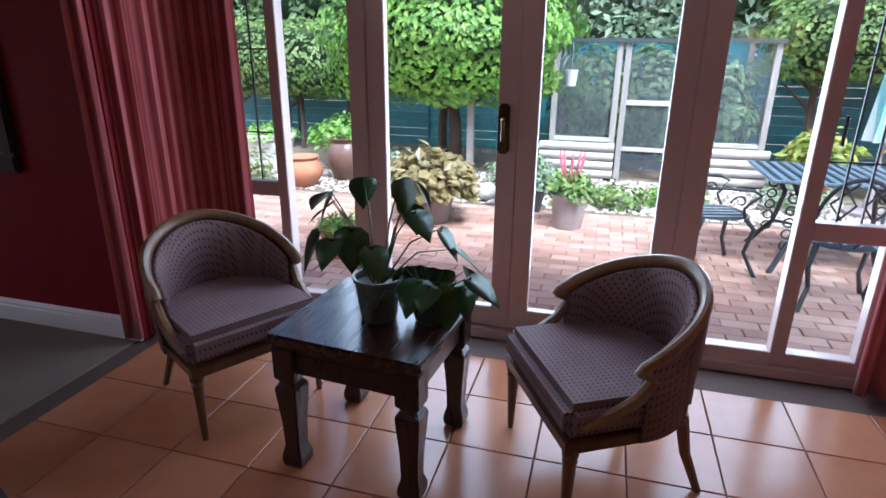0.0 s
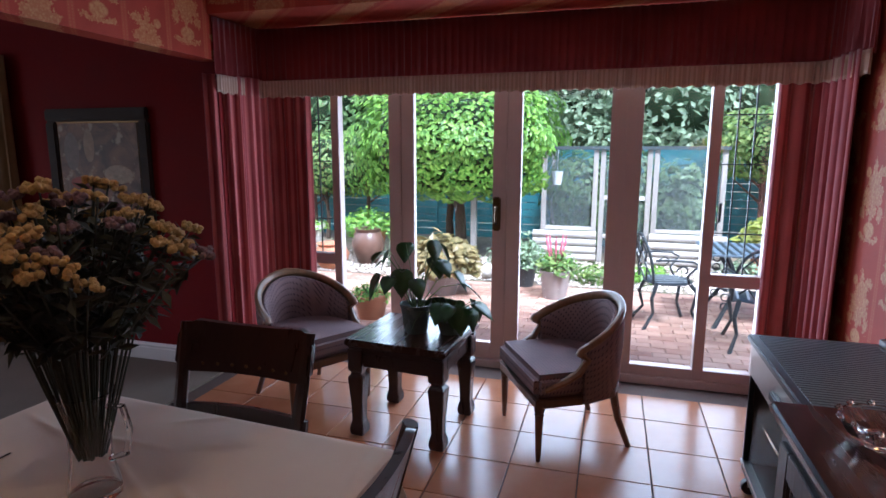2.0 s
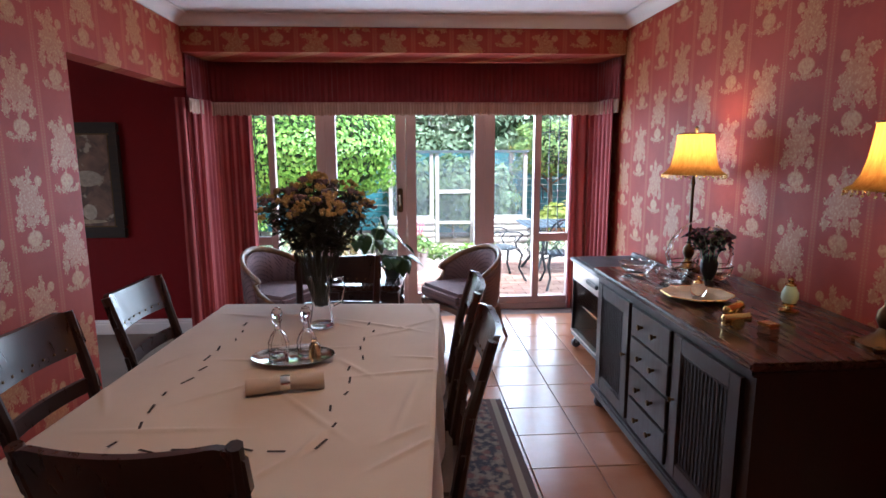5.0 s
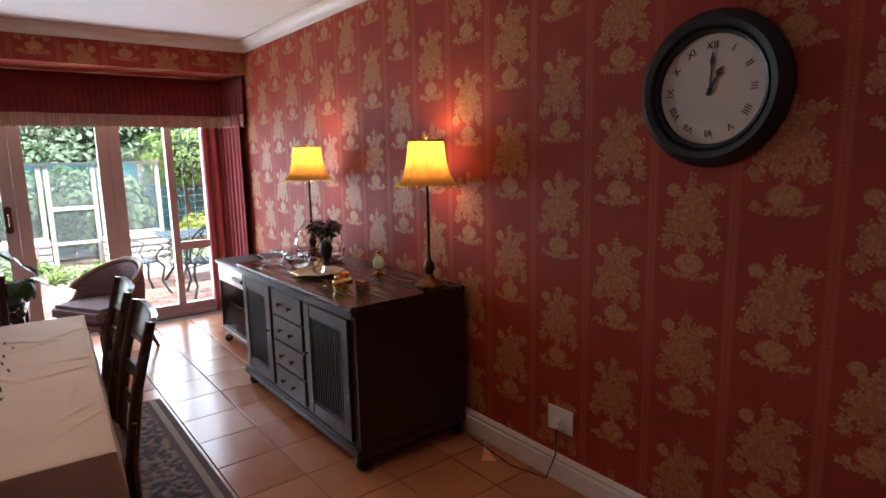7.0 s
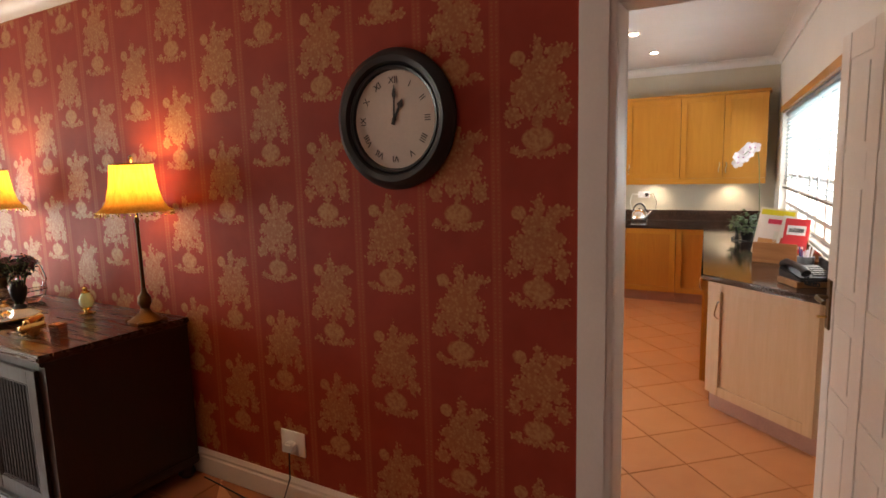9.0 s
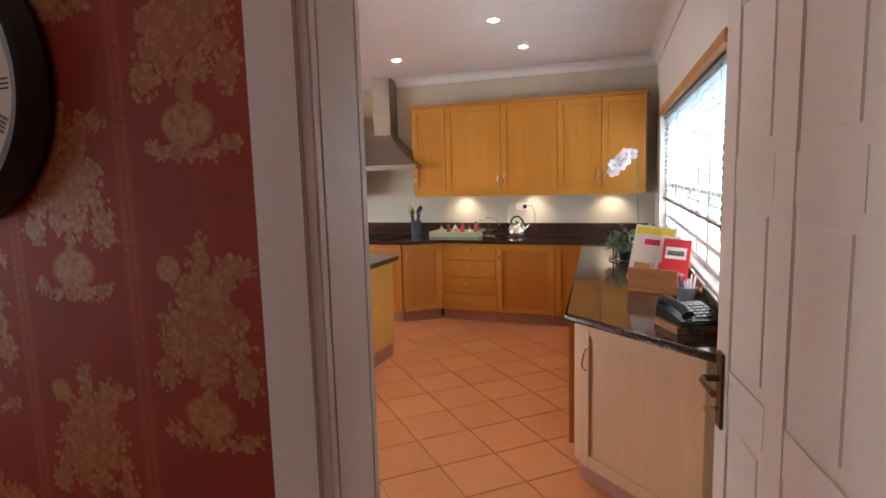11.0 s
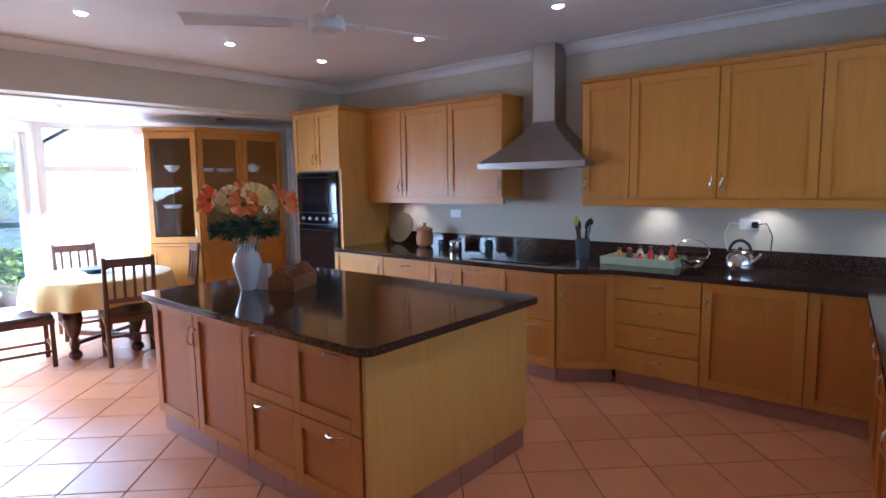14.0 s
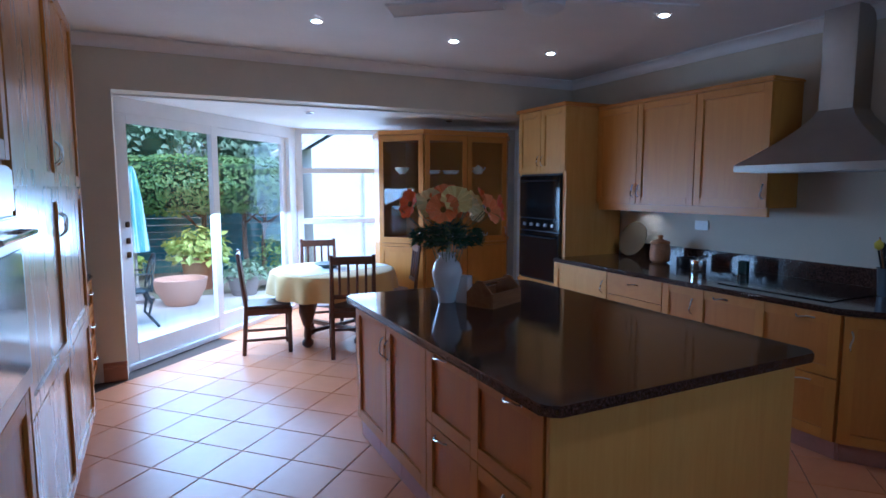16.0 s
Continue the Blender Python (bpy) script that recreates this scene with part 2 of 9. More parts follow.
def lathe(bm, prof, seg=24, m=None, squash=1.0):
    """A turned body from (radius, height) pairs."""
    rings = []
    for r, z in prof:
        if r < 1e-4:
            rings.append([bm.verts.new((0, 0, z))])
        else:
            rings.append([bm.verts.new((r * math.cos(2 * math.pi * i / seg), squash * r * math.sin(2 * math.pi * i / seg), z)) for i in range(seg)])
    for a, b in zip(rings, rings[1:]):
        for i in range(seg):
            j = (i + 1) % seg
            q = [a[i % len(a)], a[j % len(a)], b[j % len(b)], b[i % len(b)]]
            q = [v for k, v in enumerate(q) if v not in q[:k]]
            if len(q) > 2:
                bm.faces.new(q)
    for ring, flip in ((rings[0], True), (rings[-1], False)):
        if len(ring) > 2:
            bm.faces.new(ring[::-1] if flip else ring)
    if m is not None:
        for ring in rings:
            for v in ring:
                v.co = m @ v.co
    return bm


def tube(bm, pts, r, seg=8, m=None, flat=1.0):
    """A round bar along pts; r is one radius or one for each point."""
    pts = [Vector(p) for p in pts]
    rs = r if isinstance(r, (list, tuple)) else [r] * len(pts)
    side, rings = None, []
    for i, p in enumerate(pts):
        way = (pts[min(i + 1, len(pts) - 1)] - pts[max(i - 1, 0)]).normalized()
        if side is None:
            side = way.orthogonal().normalized()
        side = (side - way * side.dot(way)).normalized()
        up = way.cross(side)
        rings.append([bm.verts.new(p + rs[i] * (math.cos(2 * math.pi * k / seg) * side + flat * math.sin(2 * math.pi * k / seg) * up)) for k in range(seg)])
    for a, b in zip(rings, rings[1:]):
        for k in range(seg):
            bm.faces.new((a[k], a[(k + 1) % seg], b[(k + 1) % seg], b[k]))
    bm.faces.new(rings[0][::-1])
    bm.faces.new(rings[-1])
    if m is not None:
        for ring in rings:
            for v in ring:
                v.co = m @ v.co
    return bm


def arc(fn, n, a=0.0, b=1.0):
    return [fn(a + (b - a) * i / (n - 1)) for i in range(n)]


def part(name, bm, material, parent=None, label="", bevel=0.0, smooth=False, kind=""):
    """Links a bmesh as one mesh object, under a thing where one is given."""
    if bevel:
        bmesh.ops.bevel(bm, geom=bm.edges[:], offset=bevel, segments=2, affect="EDGES", clamp_overlap=True)
    bmesh.ops.recalc_face_normals(bm, faces=bm.faces[:])
    me = bpy.data.meshes.new(name)
    bm.to_mesh(me)
    bm.free()
    me.materials.append(material)
    if smooth:
        me.polygons.foreach_set("use_smooth", [True] * len(me.polygons))
        me.set_sharp_from_angle(angle=radians(38))
    ob = new(name, me)
    ob.parent = parent
    return tagged(ob, label, kind=kind)


def thing(name, label, category, group="", at=None):
    ob = new(name)
    ob.empty_display_size = 0.1
    if at is not None:
        ob.matrix_basis = at
    return tagged(ob, label, category, group)


def setting(name, bm, material, label, category, bevel=0.0, smooth=False):
    ob = part(name, bm, material, None, label, bevel, smooth, "structure")
    return tagged(ob, category=category)


def share(name, mesh, m, parent):
    ob = new(name, mesh)
    ob.parent = parent
    ob.matrix_basis = m
    return ob


# ---- plan ----
WX = 1.91            # papered wall between dining room and kitchen
DY = 3.43            # garden door wall of the dining room
BY = 2.77            # bulkhead before the garden doors
LX = -1.75           # left edge of the dining room
CD, CK, CB = 2.66, 2.75, 2.33   # ceilings: dining room, kitchen, bay
KX = 7.62            # cooker wall of the kitchen
GZ = -0.1            # garden ground


def wwall(x):
    """The slightly slanting window wall of the kitchen."""
    return -3.05 - (KX - x) * 0.08


# floors: base slabs, the tiles follow at the end
floor_dining = setting("floor_dining", block((-1.82, -4.4, -0.12), (2.0, 3.5, -0.008)), GROUT, "terracotta floor tiles laid square in grey grout", "floor")
bm = bmesh.new()
slab(bm, [(2.0, -3.75), (7.8, -3.3), (7.8, 4.2), (6.6, 5.0), (5.0, 5.5), (2.9, 3.3), (2.0, 3.3)], -0.12, -0.008)
floor_kitchen = setting("floor_kitchen", bm, GROUT, "glazed terracotta floor tiles laid diagonally", "floor")
setting("floor_lounge", block((-5.4, -4.4, -0.12), (-1.82, 3.0, 0.004)), CARPET, "worn grey-brown carpet of the next room", "carpet")

# dining room walls
bm = bmesh.new()
bx(bm, (WX, -2.5, 0), (WX + 0.12, 3.5, CD + 0.2))
bx(bm, (WX, -3.5, 2.12), (WX + 0.12, -2.5, CD + 0.2))
bx(bm, (WX, -4.4, 0), (WX + 0.12, -3.5, CD + 0.2))
setting("wall_east", bm, WALLPAPER, "brick-red wall papered with beige bouquets", "wall")
bm = bmesh.new()
bx(bm, (LX - 0.14, BY + 0.0, 2.1), (LX, DY, CD + 0.1))
bx(bm, (LX, BY, 2.37), (WX, DY + 0.12, CD + 0.1))
setting("bulkhead_north", bm, WALLPAPER, "papered bulkhead above the garden doors", "wall")
bm = bmesh.new()
bx(bm, (LX - 0.14, 1.12, 2.1), (LX, BY, CD + 0.1))
setting("header_west", bm, WALLPAPER, "papered header above the lounge opening", "wall")
bm = bmesh.new()
bx(bm, (LX - 0.14, -0.7, 0), (LX, 1.12, CD + 0.1))
# Left open below 2.1: an unseen gap added to admit more light.
bx(bm, (LX - 0.14, -4.4, 2.1), (LX, -0.7, CD + 0.1))
setting("wall_west", bm, WALLPAPER, "papered end of the wall beside the lounge opening", "wall")
setting("wall_south", block((-5.4, -4.55, 0), (WX + 0.12, -4.4, CD + 0.1)), WALLPAPER, "papered back wall of the dining room", "wall")
bm = bmesh.new()
bx(bm, (-5.4, 2.86, 0), (LX - 0.02, 3.0, CD + 0.1))
bx(bm, (LX - 0.16, 3.0, 0), (LX - 0.02, DY + 0.1, CD + 0.1))
setting("wall_lounge_north", bm, RED_PAINT, "deep red painted lounge wall", "wall")
# Unseen wall; its opening is added for the lounge fill lamp.
bm = bmesh.new()
bx(bm, (-5.55, -4.55, 0), (-5.4, -0.95, CD + 0.1))
bx(bm, (-5.55, 1.35, 0), (-5.4, 3.0, CD + 0.1))
bx(bm, (-5.55, -0.95, 0), (-5.4, 1.35, 0.78))
bx(bm, (-5.55, -0.95, 2.12), (-5.4, 1.35, CD + 0.1))
setting("wall_lounge_west", bm, RED_PAINT, "deep red painted far lounge wall with an added light opening", "wall")
setting("ceiling_dining", block((-5.55, -4.55, CD), (WX + 0.1, BY + 0.1, CD + 0.14)), CEILING, "plain white plaster ceiling", "ceiling")


def cornice(name, a, b, inward, z, size=0.09, label="white coved plaster cornice"):
    """A coved cornice from a to b; inward points into the room."""
    bm = bmesh.new()
    a, b, n = Vector((*a, 0)), Vector((*b, 0)), Vector((*inward, 0)).normalized()
    prof = [(0.0, 0.0), (0.0, -size), (0.012, -size)]
    prof += [(size - (size - 0.012) * math.cos(radians(t)), -size + (size - 0.012) * math.sin(radians(t))) for t in range(0, 91, 15)][1:]
    prof += [(size, 0.0)]
    rows = [[bm.verts.new(p + n * d + Vector((0, 0, z + h))) for d, h in prof] for p in (a, b)]
    k = len(prof)
    for i in range(k):
        bm.faces.new((rows[0][i], rows[0][(i + 1) % k], rows[1][(i + 1) % k], rows[1][i]))
    bm.faces.new(rows[0])
    bm.faces.new(rows[1][::-1])
    return setting(name, bm, GLOSS_WHITE if z < 2.7 else CEILING, label, "cornice", smooth=True)


cornice("cornice_dining_north", (LX, BY - 0.002), (WX, BY - 0.002), (0, -1), CD - 0.002)
cornice("cornice_dining_east", (WX - 0.002, -4.4), (WX - 0.002, BY), (-1, 0), CD - 0.003)
cornice("cornice_dining_west", (LX + 0.002, -4.4), (LX + 0.002, BY), (1, 0), CD - 0.003)


def skirting(name, a, b, inward, h=0.14, material=None, label="white moulded skirting board"):
    bm = bmesh.new()
    a, b, n = Vector((*a, 0)), Vector((*b, 0)), Vector((*inward, 0)).normalized()
    prof = [(0, 0.005), (0.02, 0.005), (0.02, h * 0.7), (0.014, h * 0.76), (0.016, h * 0.86), (0.008, h * 0.95), (0.004, h), (0, h)]
    rows = [[bm.verts.new(p + n * d + Vector((0, 0, z))) for d, z in prof] for p in (a, b)]
    k = len(prof)
    for i in range(k):
        bm.faces.new((rows[0][i], rows[0][(i + 1) % k], rows[1][(i + 1) % k], rows[1][i]))
    bm.faces.new(rows[0])
    bm.faces.new(rows[1][::-1])
    return setting(name, bm, material or GLOSS_WHITE, label, "skirting board")


skirting("baseboard_east", (WX - 0.001, -2.47), (WX - 0.001, DY), (-1, 0))
skirting("baseboard_lounge", (-5.4, 2.859), (LX - 0.03, 2.859), (0, -1), 0.13)
skirting("baseboard_west", (LX + 0.001, -0.7), (LX + 0.001, 1.12), (1, 0))

# doorway to the kitchen
bm = bmesh.new()
for x0, x1 in ((WX - 0.022, WX - 0.001), (WX + 0.121, WX + 0.142)):
    for y0, y1 in ((-2.61, -2.49), (-3.54, -3.42)):
        bx(bm, (x0, y0, 0), (x1, y1, 2.13))
        bx(bm, (x0 - 0.006, y0 + 0.02, 0), (x1 + 0.006, y1 - 0.03, 2.13))
    bx(bm, (x0, -3.54, 2.13), (x1, -2.49, 2.25))
bx(bm, (WX - 0.001, -2.61, 0), (WX + 0.121, -2.5, 2.13))
bx(bm, (WX - 0.001, -3.51, 0), (WX + 0.121, -3.42, 2.13))
bx(bm, (WX - 0.001, -3.42, 2.09), (WX + 0.121, -2.61, 2.13))
setting("doorway_trim", bm, GLOSS_WHITE, "white moulded architrave of the kitchen doorway", "door frame", 0.003)

# kitchen shell
bm = bmesh.new()
bx(bm, (KX, -3.3, 0), (KX + 0.15, 4.3, CK + 0.1))
setting("wall_cooker", bm, CREAM_WALL, "cream painted kitchen wall behind the cooker", "wall")
bm = bmesh.new()
bx(bm, (WX + 0.121, -2.5, 0), (WX + 0.19, 3.1, CK + 0.1))
bx(bm, (WX + 0.121, -3.6, 2.12), (WX + 0.19, -2.5, CK + 0.1))
setting("wall_kitchen_west", bm, CREAM_WALL, "cream painted kitchen wall", "wall")
bm = bmesh.new()
bx(bm, (2.0, 2.98, CB + 0.015), (KX, 3.2, CK + 0.1))
bx(bm, (2.05, 2.98, 0), (3.07, 3.2, CB + 0.015))
setting("beam_bay", bm, CREAM_WALL, "cream painted beam and pier before the bay", "beam")


def winwall(bm, x0, x1, z0, z1, t=0.14):
    slab(bm, [(x0, wwall(x0)), (x0, wwall(x0) - t), (x1, wwall(x1) - t), (x1, wwall(x1))], z0, z1)


bm = bmesh.new()
winwall(bm, 2.03, 3.80, 0, CK + 0.1)
winwall(bm, 7.08, KX + 0.15, 0, CK + 0.1)
winwall(bm, 3.80, 7.08, 0, 1.03)
winwall(bm, 3.80, 7.08, 2.12, CK + 0.1)
setting("wall_kitchen_south", bm, WHITE_WALL, "white painted window wall of the kitchen", "wall")
bm = bmesh.new()
slab(bm, [(1.95, -3.8), (KX + 0.15, -3.4), (KX + 0.15, 3.2), (1.95, 3.2)], CK, CK + 0.14)
setting("ceiling_kitchen", bm, CEILING, "white kitchen ceiling with downlights", "ceiling")
bm = bmesh.new()
slab(bm, [(2.9, 3.2), (KX + 0.15, 3.2), (KX + 0.15, 4.5), (6.6, 5.1), (5.0, 5.6), (2.7, 3.2)], CB, CB + 0.3)
setting("ceiling_bay", bm, CEILING, "low white ceiling of the bay", "ceiling")
cornice("cornice_kitchen_east", (KX - 0.002, -3.2), (KX - 0.002, 2.98), (-1, 0), CK - 0.002)
cornice("cornice_kitchen_north", (2.1, 2.978), (KX, 2.978), (0, -1), CK - 0.003)
cornice("cornice_kitchen_south", (2.1, wwall(2.1) + 0.002), (KX, wwall(KX) + 0.002), (0, 1), CK - 0.003)
skirting("baseboard_pier", (2.9, 2.979), (3.07, 2.979), (0, -1), 0.16, paint("brown_skirting_tile", (0.30, 0.13, 0.07), 0.4), "terracotta tile skirting of the pier")
# wall to the right of the bay, behind the cabinet
bm = bmesh.new()
slab(bm, [(KX + 0.15, 4.05), (KX + 0.15, 4.3), (6.62, 5.0), (6.5, 4.86)], 0, CB + 0.1)
setting("wall_bay_east", bm, WHITE_WALL, "white plaster wall beside the bay window", "wall")


# ---- windows and doors ----
def frame_bars(parent, bars, material, name="bar", bevel=0.004):
    for lo, hi in bars:
        part(name, block(lo, hi), material, parent, bevel=bevel)


def pane_in(parent, lo, hi, name="pane"):
    p = part(name, block(lo, hi), PANE, parent)
    p.visible_shadow = False
    return p


def garden_doors():
    """Four-light glazed wall: two opening doors between fixed side lights with small burglar bars."""
    w = thing("window_1", "white timber garden doors and side lights, backlit shade in colour", "glazed doors", at=pose(0, DY, 0))
    w["kind"] = "structure"
    z1 = 2.06
    y0, y1 = 0.0, 0.075
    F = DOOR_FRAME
    frame_bars(w, [((-1.72, y0, z1 - 0.02), (1.72, y1, z1 + 0.1)), ((-1.72, y0 - 0.02, -0.005), (1.72, y1, 0.05)),
                   ((-1.72, y0, 0.05), (-1.64, y1, z1 - 0.02)), ((1.64, y0, 0.05), (1.72, y1, z1 - 0.02))], F, "outer_frame")
    for x0, x1, left in ((-0.72, 0.04, True), (0.042, 0.80, False)):
        leaf = part("door_leaf", block((x0, y0 + 0.012, 0.055), (x0 + 0.095, y1 - 0.01, z1 - 0.02)), F, w, bevel=0.004)
        for lo, hi in (((x1 - 0.095, y0 + 0.012, 0.055), (x1, y1 - 0.01, z1 - 0.02)),
                       ((x0 + 0.095, y0 + 0.013, 0.055), (x1 - 0.095, y1 - 0.011, 0.17)),
                       ((x0 + 0.095, y0 + 0.013, z1 - 0.13), (x1 - 0.095, y1 - 0.011, z1 - 0.02))):
            part("rail", block(lo, hi), F, leaf, bevel=0.004)
        pane_in(leaf, (x0 + 0.095, 0.035, 0.17), (x1 - 0.095, 0.041, z1 - 0.13))
    handle = part("lock_plate", block((-0.05, -0.012, 0.985), (0.005, 0.012, 1.22)), BRONZE, w, "dark bronze lock plate", bevel=0.01)
    part("keyhole", block((-0.03, -0.016, 1.03), (-0.018, -0.011, 1.06)), BLACK_PLASTIC, handle)
    bm = tube(bmesh.new(), [(-0.023, -0.01, 1.15), (-0.023, -0.05, 1.15), (-0.018, -0.055, 1.15), (-0.018, -0.055, 1.05)], 0.009)
    part("lever", bm, BRONZE, handle, smooth=True)
    # fixed lights
    for x0, x1 in ((0.80, 0.90), (1.29, 1.355), (-0.81, -0.72), (-1.26, -1.20)):
        part("mullion", block((x0, y0, 0.05), (x1, y1 + 0.004, z1 - 0.02)), F, w, bevel=0.004)
    for x0, x1 in ((0.90, 1.29), (-1.20, -0.81)):
        part("bottom_rail", block((x0, y0 + 0.002, 0.05), (x1, y1, 0.12)), F, w, bevel=0.004)
        pane_in(w, (x0, 0.035, 0.12), (x1, 0.041, z1 - 0.02))
    for x0, x1 in ((1.355, 1.64), (-1.64, -1.26)):
        part("bottom_rail", block((x0, y0 + 0.002, 0.05), (x1, y1, 0.12)), F, w, bevel=0.004)
        part("transom", block((x0, y0 + 0.002, 0.68), (x1, y1, 0.76)), F, w, bevel=0.004)
        part("top_rail", block((x0, y0 + 0.002, z1 - 0.08), (x1, y1, z1 - 0.021)), F, w, bevel=0.004)
        pane_in(w, (x0, 0.035, 0.12), (x1, 0.041, 0.68))
        pane_in(w, (x0, 0.035, 0.76), (x1, 0.041, z1 - 0.08))
        for k in (1, 2):
            xx = x0 + (x1 - x0) * k / 3
            part("glazing_bar", block((xx - 0.004, 0.05, 0.76), (xx + 0.004, 0.06, z1 - 0.08)), BLACK_IRON, w)
        for zz in (1.02, 1.45, 1.75):
            part("glazing_bar", block((x0, 0.051, zz - 0.004), (x1, 0.059, zz + 0.004)), BLACK_IRON, w)
    bm = tube(bmesh.new(), [(1.38, -0.006, 1.1), (1.375, -0.03, 1.1), (1.375, -0.03, 1.22)], 0.008)
    part("window_catch", bm, BLACK_IRON, w, smooth=True)


garden_doors()
setting("wall_north", (lambda b: (bx(b, (LX - 0.02, DY, 0), (-1.72, DY + 0.12, 2.37)), bx(b, (1.72, DY, 0), (WX + 0.1, DY + 0.12, 2.37)), bx(b, (-1.72, DY, 2.16), (1.72, DY + 0.12, 2.37)), b)[-1])(bmesh.new()),
        RED_PAINT, "narrow red wall around the garden doors", "wall")


def oriented(a, b):
    """A pose at plan point a, x along a-b, y to the left (outside)."""
    return pose(a[0], a[1], 0, 0, 0, math.degrees(math.atan2(b[1] - a[1], b[0] - a[0])))


def bay():
    a, b, c = (3.03, 3.17), (5.0, 5.28), (6.6, 4.86)
    d = thing("window_2", "white sliding glass doors of the kitchen bay", "sliding doors", at=oriented(a, b))
    d["kind"] = "structure"
    n = math.dist(a, b)
    F = FRAME_WHITE
    frame_bars(d, [((0, 0, CB - 0.13), (n, 0.1, CB)), ((0, -0.02, 0), (n, 0.1, 0.05)), ((0, 0, 0.05), (0.09, 0.1, CB - 0.13)), ((n - 0.16, 0, 0.05), (n, 0.1, CB - 0.13))], F, "outer_frame")
    for x0, x1, y0 in ((0.09, 1.36, 0.008), (1.30, n - 0.16, 0.052)):
        leaf = part("sliding_panel", block((x0, y0, 0.052), (x0 + 0.095, y0 + 0.04, CB - 0.13)), F, d, bevel=0.003)
        for lo, hi in (((x1 - 0.095, y0, 0.052), (x1, y0 + 0.04, CB - 0.13)), ((x0 + 0.095, y0 + 0.001, 0.052), (x1 - 0.095, y0 + 0.039, 0.22)),
                       ((x0 + 0.095, y0 + 0.001, CB - 0.21), (x1 - 0.095, y0 + 0.039, CB - 0.13))):
            part("rail", block(lo, hi), F, leaf, bevel=0.003)
        pane_in(leaf, (x0 + 0.095, y0 + 0.018, 0.22), (x1 - 0.095, y0 + 0.024, CB - 0.21))
    for z in (0.98, 1.1, 1.24):
        part("bolt", block((0.115, -0.012, z), (0.15, 0.009, z + 0.05)), BRONZE, d, bevel=0.004)
    w = thing("window_3", "white timber bay window with a top light", "window", at=oriented(b, c))
    w["kind"] = "structure"
    n = math.dist(b, c)
    frame_bars(w, [((0, 0, CB - 0.06), (n, 0.09, CB)), ((0, 0, 0.0), (n, 0.09, 0.32)), ((0, 0, 0.32), (0.08, 0.09, CB - 0.06)),
                   ((1.02, 0, 0.32), (1.12, 0.09, CB - 0.06)), ((0.08, 0.002, 1.76), (1.02, 0.088, 1.83)), ((0.08, 0.002, 1.1), (1.02, 0.088, 1.17))], F, "frame_bar")
    frame_bars(w, [((1.12, 0, 0.32), (n, 0.09, CB - 0.06))], WHITE_WALL, "wall_panel")
    for z0, z1 in ((0.32, 1.1), (1.17, 1.76), (1.83, CB - 0.06)):
        pane_in(w, (0.08, 0.04, z0), (1.02, 0.046, z1))
    bm = tube(bmesh.new(), [(0.2, -0.01, 1.2), (0.85, -0.02, 1.2)], 0.008)
    part("stay_bar", bm, CHROME, w, smooth=True)


bay()


def kitchen_window():
    """Long window behind a venetian blind."""
    a, b = (7.08, wwall(7.08) - 0.14), (3.80, wwall(3.80) - 0.14)
    m = oriented(a, b)
    n = math.dist(a, b)
    w = thing("window_4", "white steel kitchen window in many lights", "window", at=m)
    w["kind"] = "structure"
    F = FRAME_WHITE
    frame_bars(w, [((0, -0.08, 1.035), (n, -0.02, 1.07)), ((0, -0.082, 1.15), (n, -0.018, 1.185)), ((0, -0.08, 2.05), (n, -0.02, 2.12))], F, "frame_bar")
    for k in range(9):
        x = n * k / 8
        part("mullion", block((max(0, x - 0.03), -0.079, 1.07), (min(n, x + 0.03), -0.021, 2.05)), F, w, bevel=0.003)
    part("glazing_bar", block((0.03, -0.07, 1.44), (n - 0.03, -0.03, 1.465)), F, w)
    pane_in(w, (0, -0.052, 1.06), (n, -0.047, 2.07))
    part("window_sill", block((0, -0.139, 1.031), (n, -0.08, 1.04)), FRAME_WHITE, w, bevel=0.003)
    part("head_trim", block((-0.02, -0.165, 2.09), (n + 0.02, -0.13, 2.15)), PINE_H, w, "honey wood pelmet", bevel=0.003)
    bl = thing("venetian_blind", "pale wooden venetian blind lowered two thirds", "blind", at=m)
    S = paint("pale_slat", (0.40, 0.50, 0.55), 0.4, 0.05, 8.0)
    me = None
    part("headrail", block((0.03, -0.118, 2.06), (n - 0.03, -0.07, 2.088)), S, bl)
    z = 2.045
    k = 0
    while z > 1.36:
        if me is None:
            bm = block((0.04, -0.022, -0.001), (n - 0.04, 0.022, 0.001))
            me = part("slat", bm, S, bl, bevel=0.001)
            me.matrix_basis = pose(0, -0.095, z, -9)
        else:
            share("slat", me.data, pose(0, -0.095, z, -9 + random.uniform(-2, 2)), bl)
        z -= 0.038
        k += 1
    part("bottom_rail", block((0.04, -0.118, 1.315), (n - 0.04, -0.074, 1.333)), WALNUT, bl, "wooden bottom rail", bevel=0.003)
    for x in (0.3, n * 0.36, n * 0.68, n - 0.3):
        part("cord", tube(bmesh.new(), [(x, -0.12, 1.32), (x, -0.12, 2.06)], 0.0022, 5), S, bl)


kitchen_window()

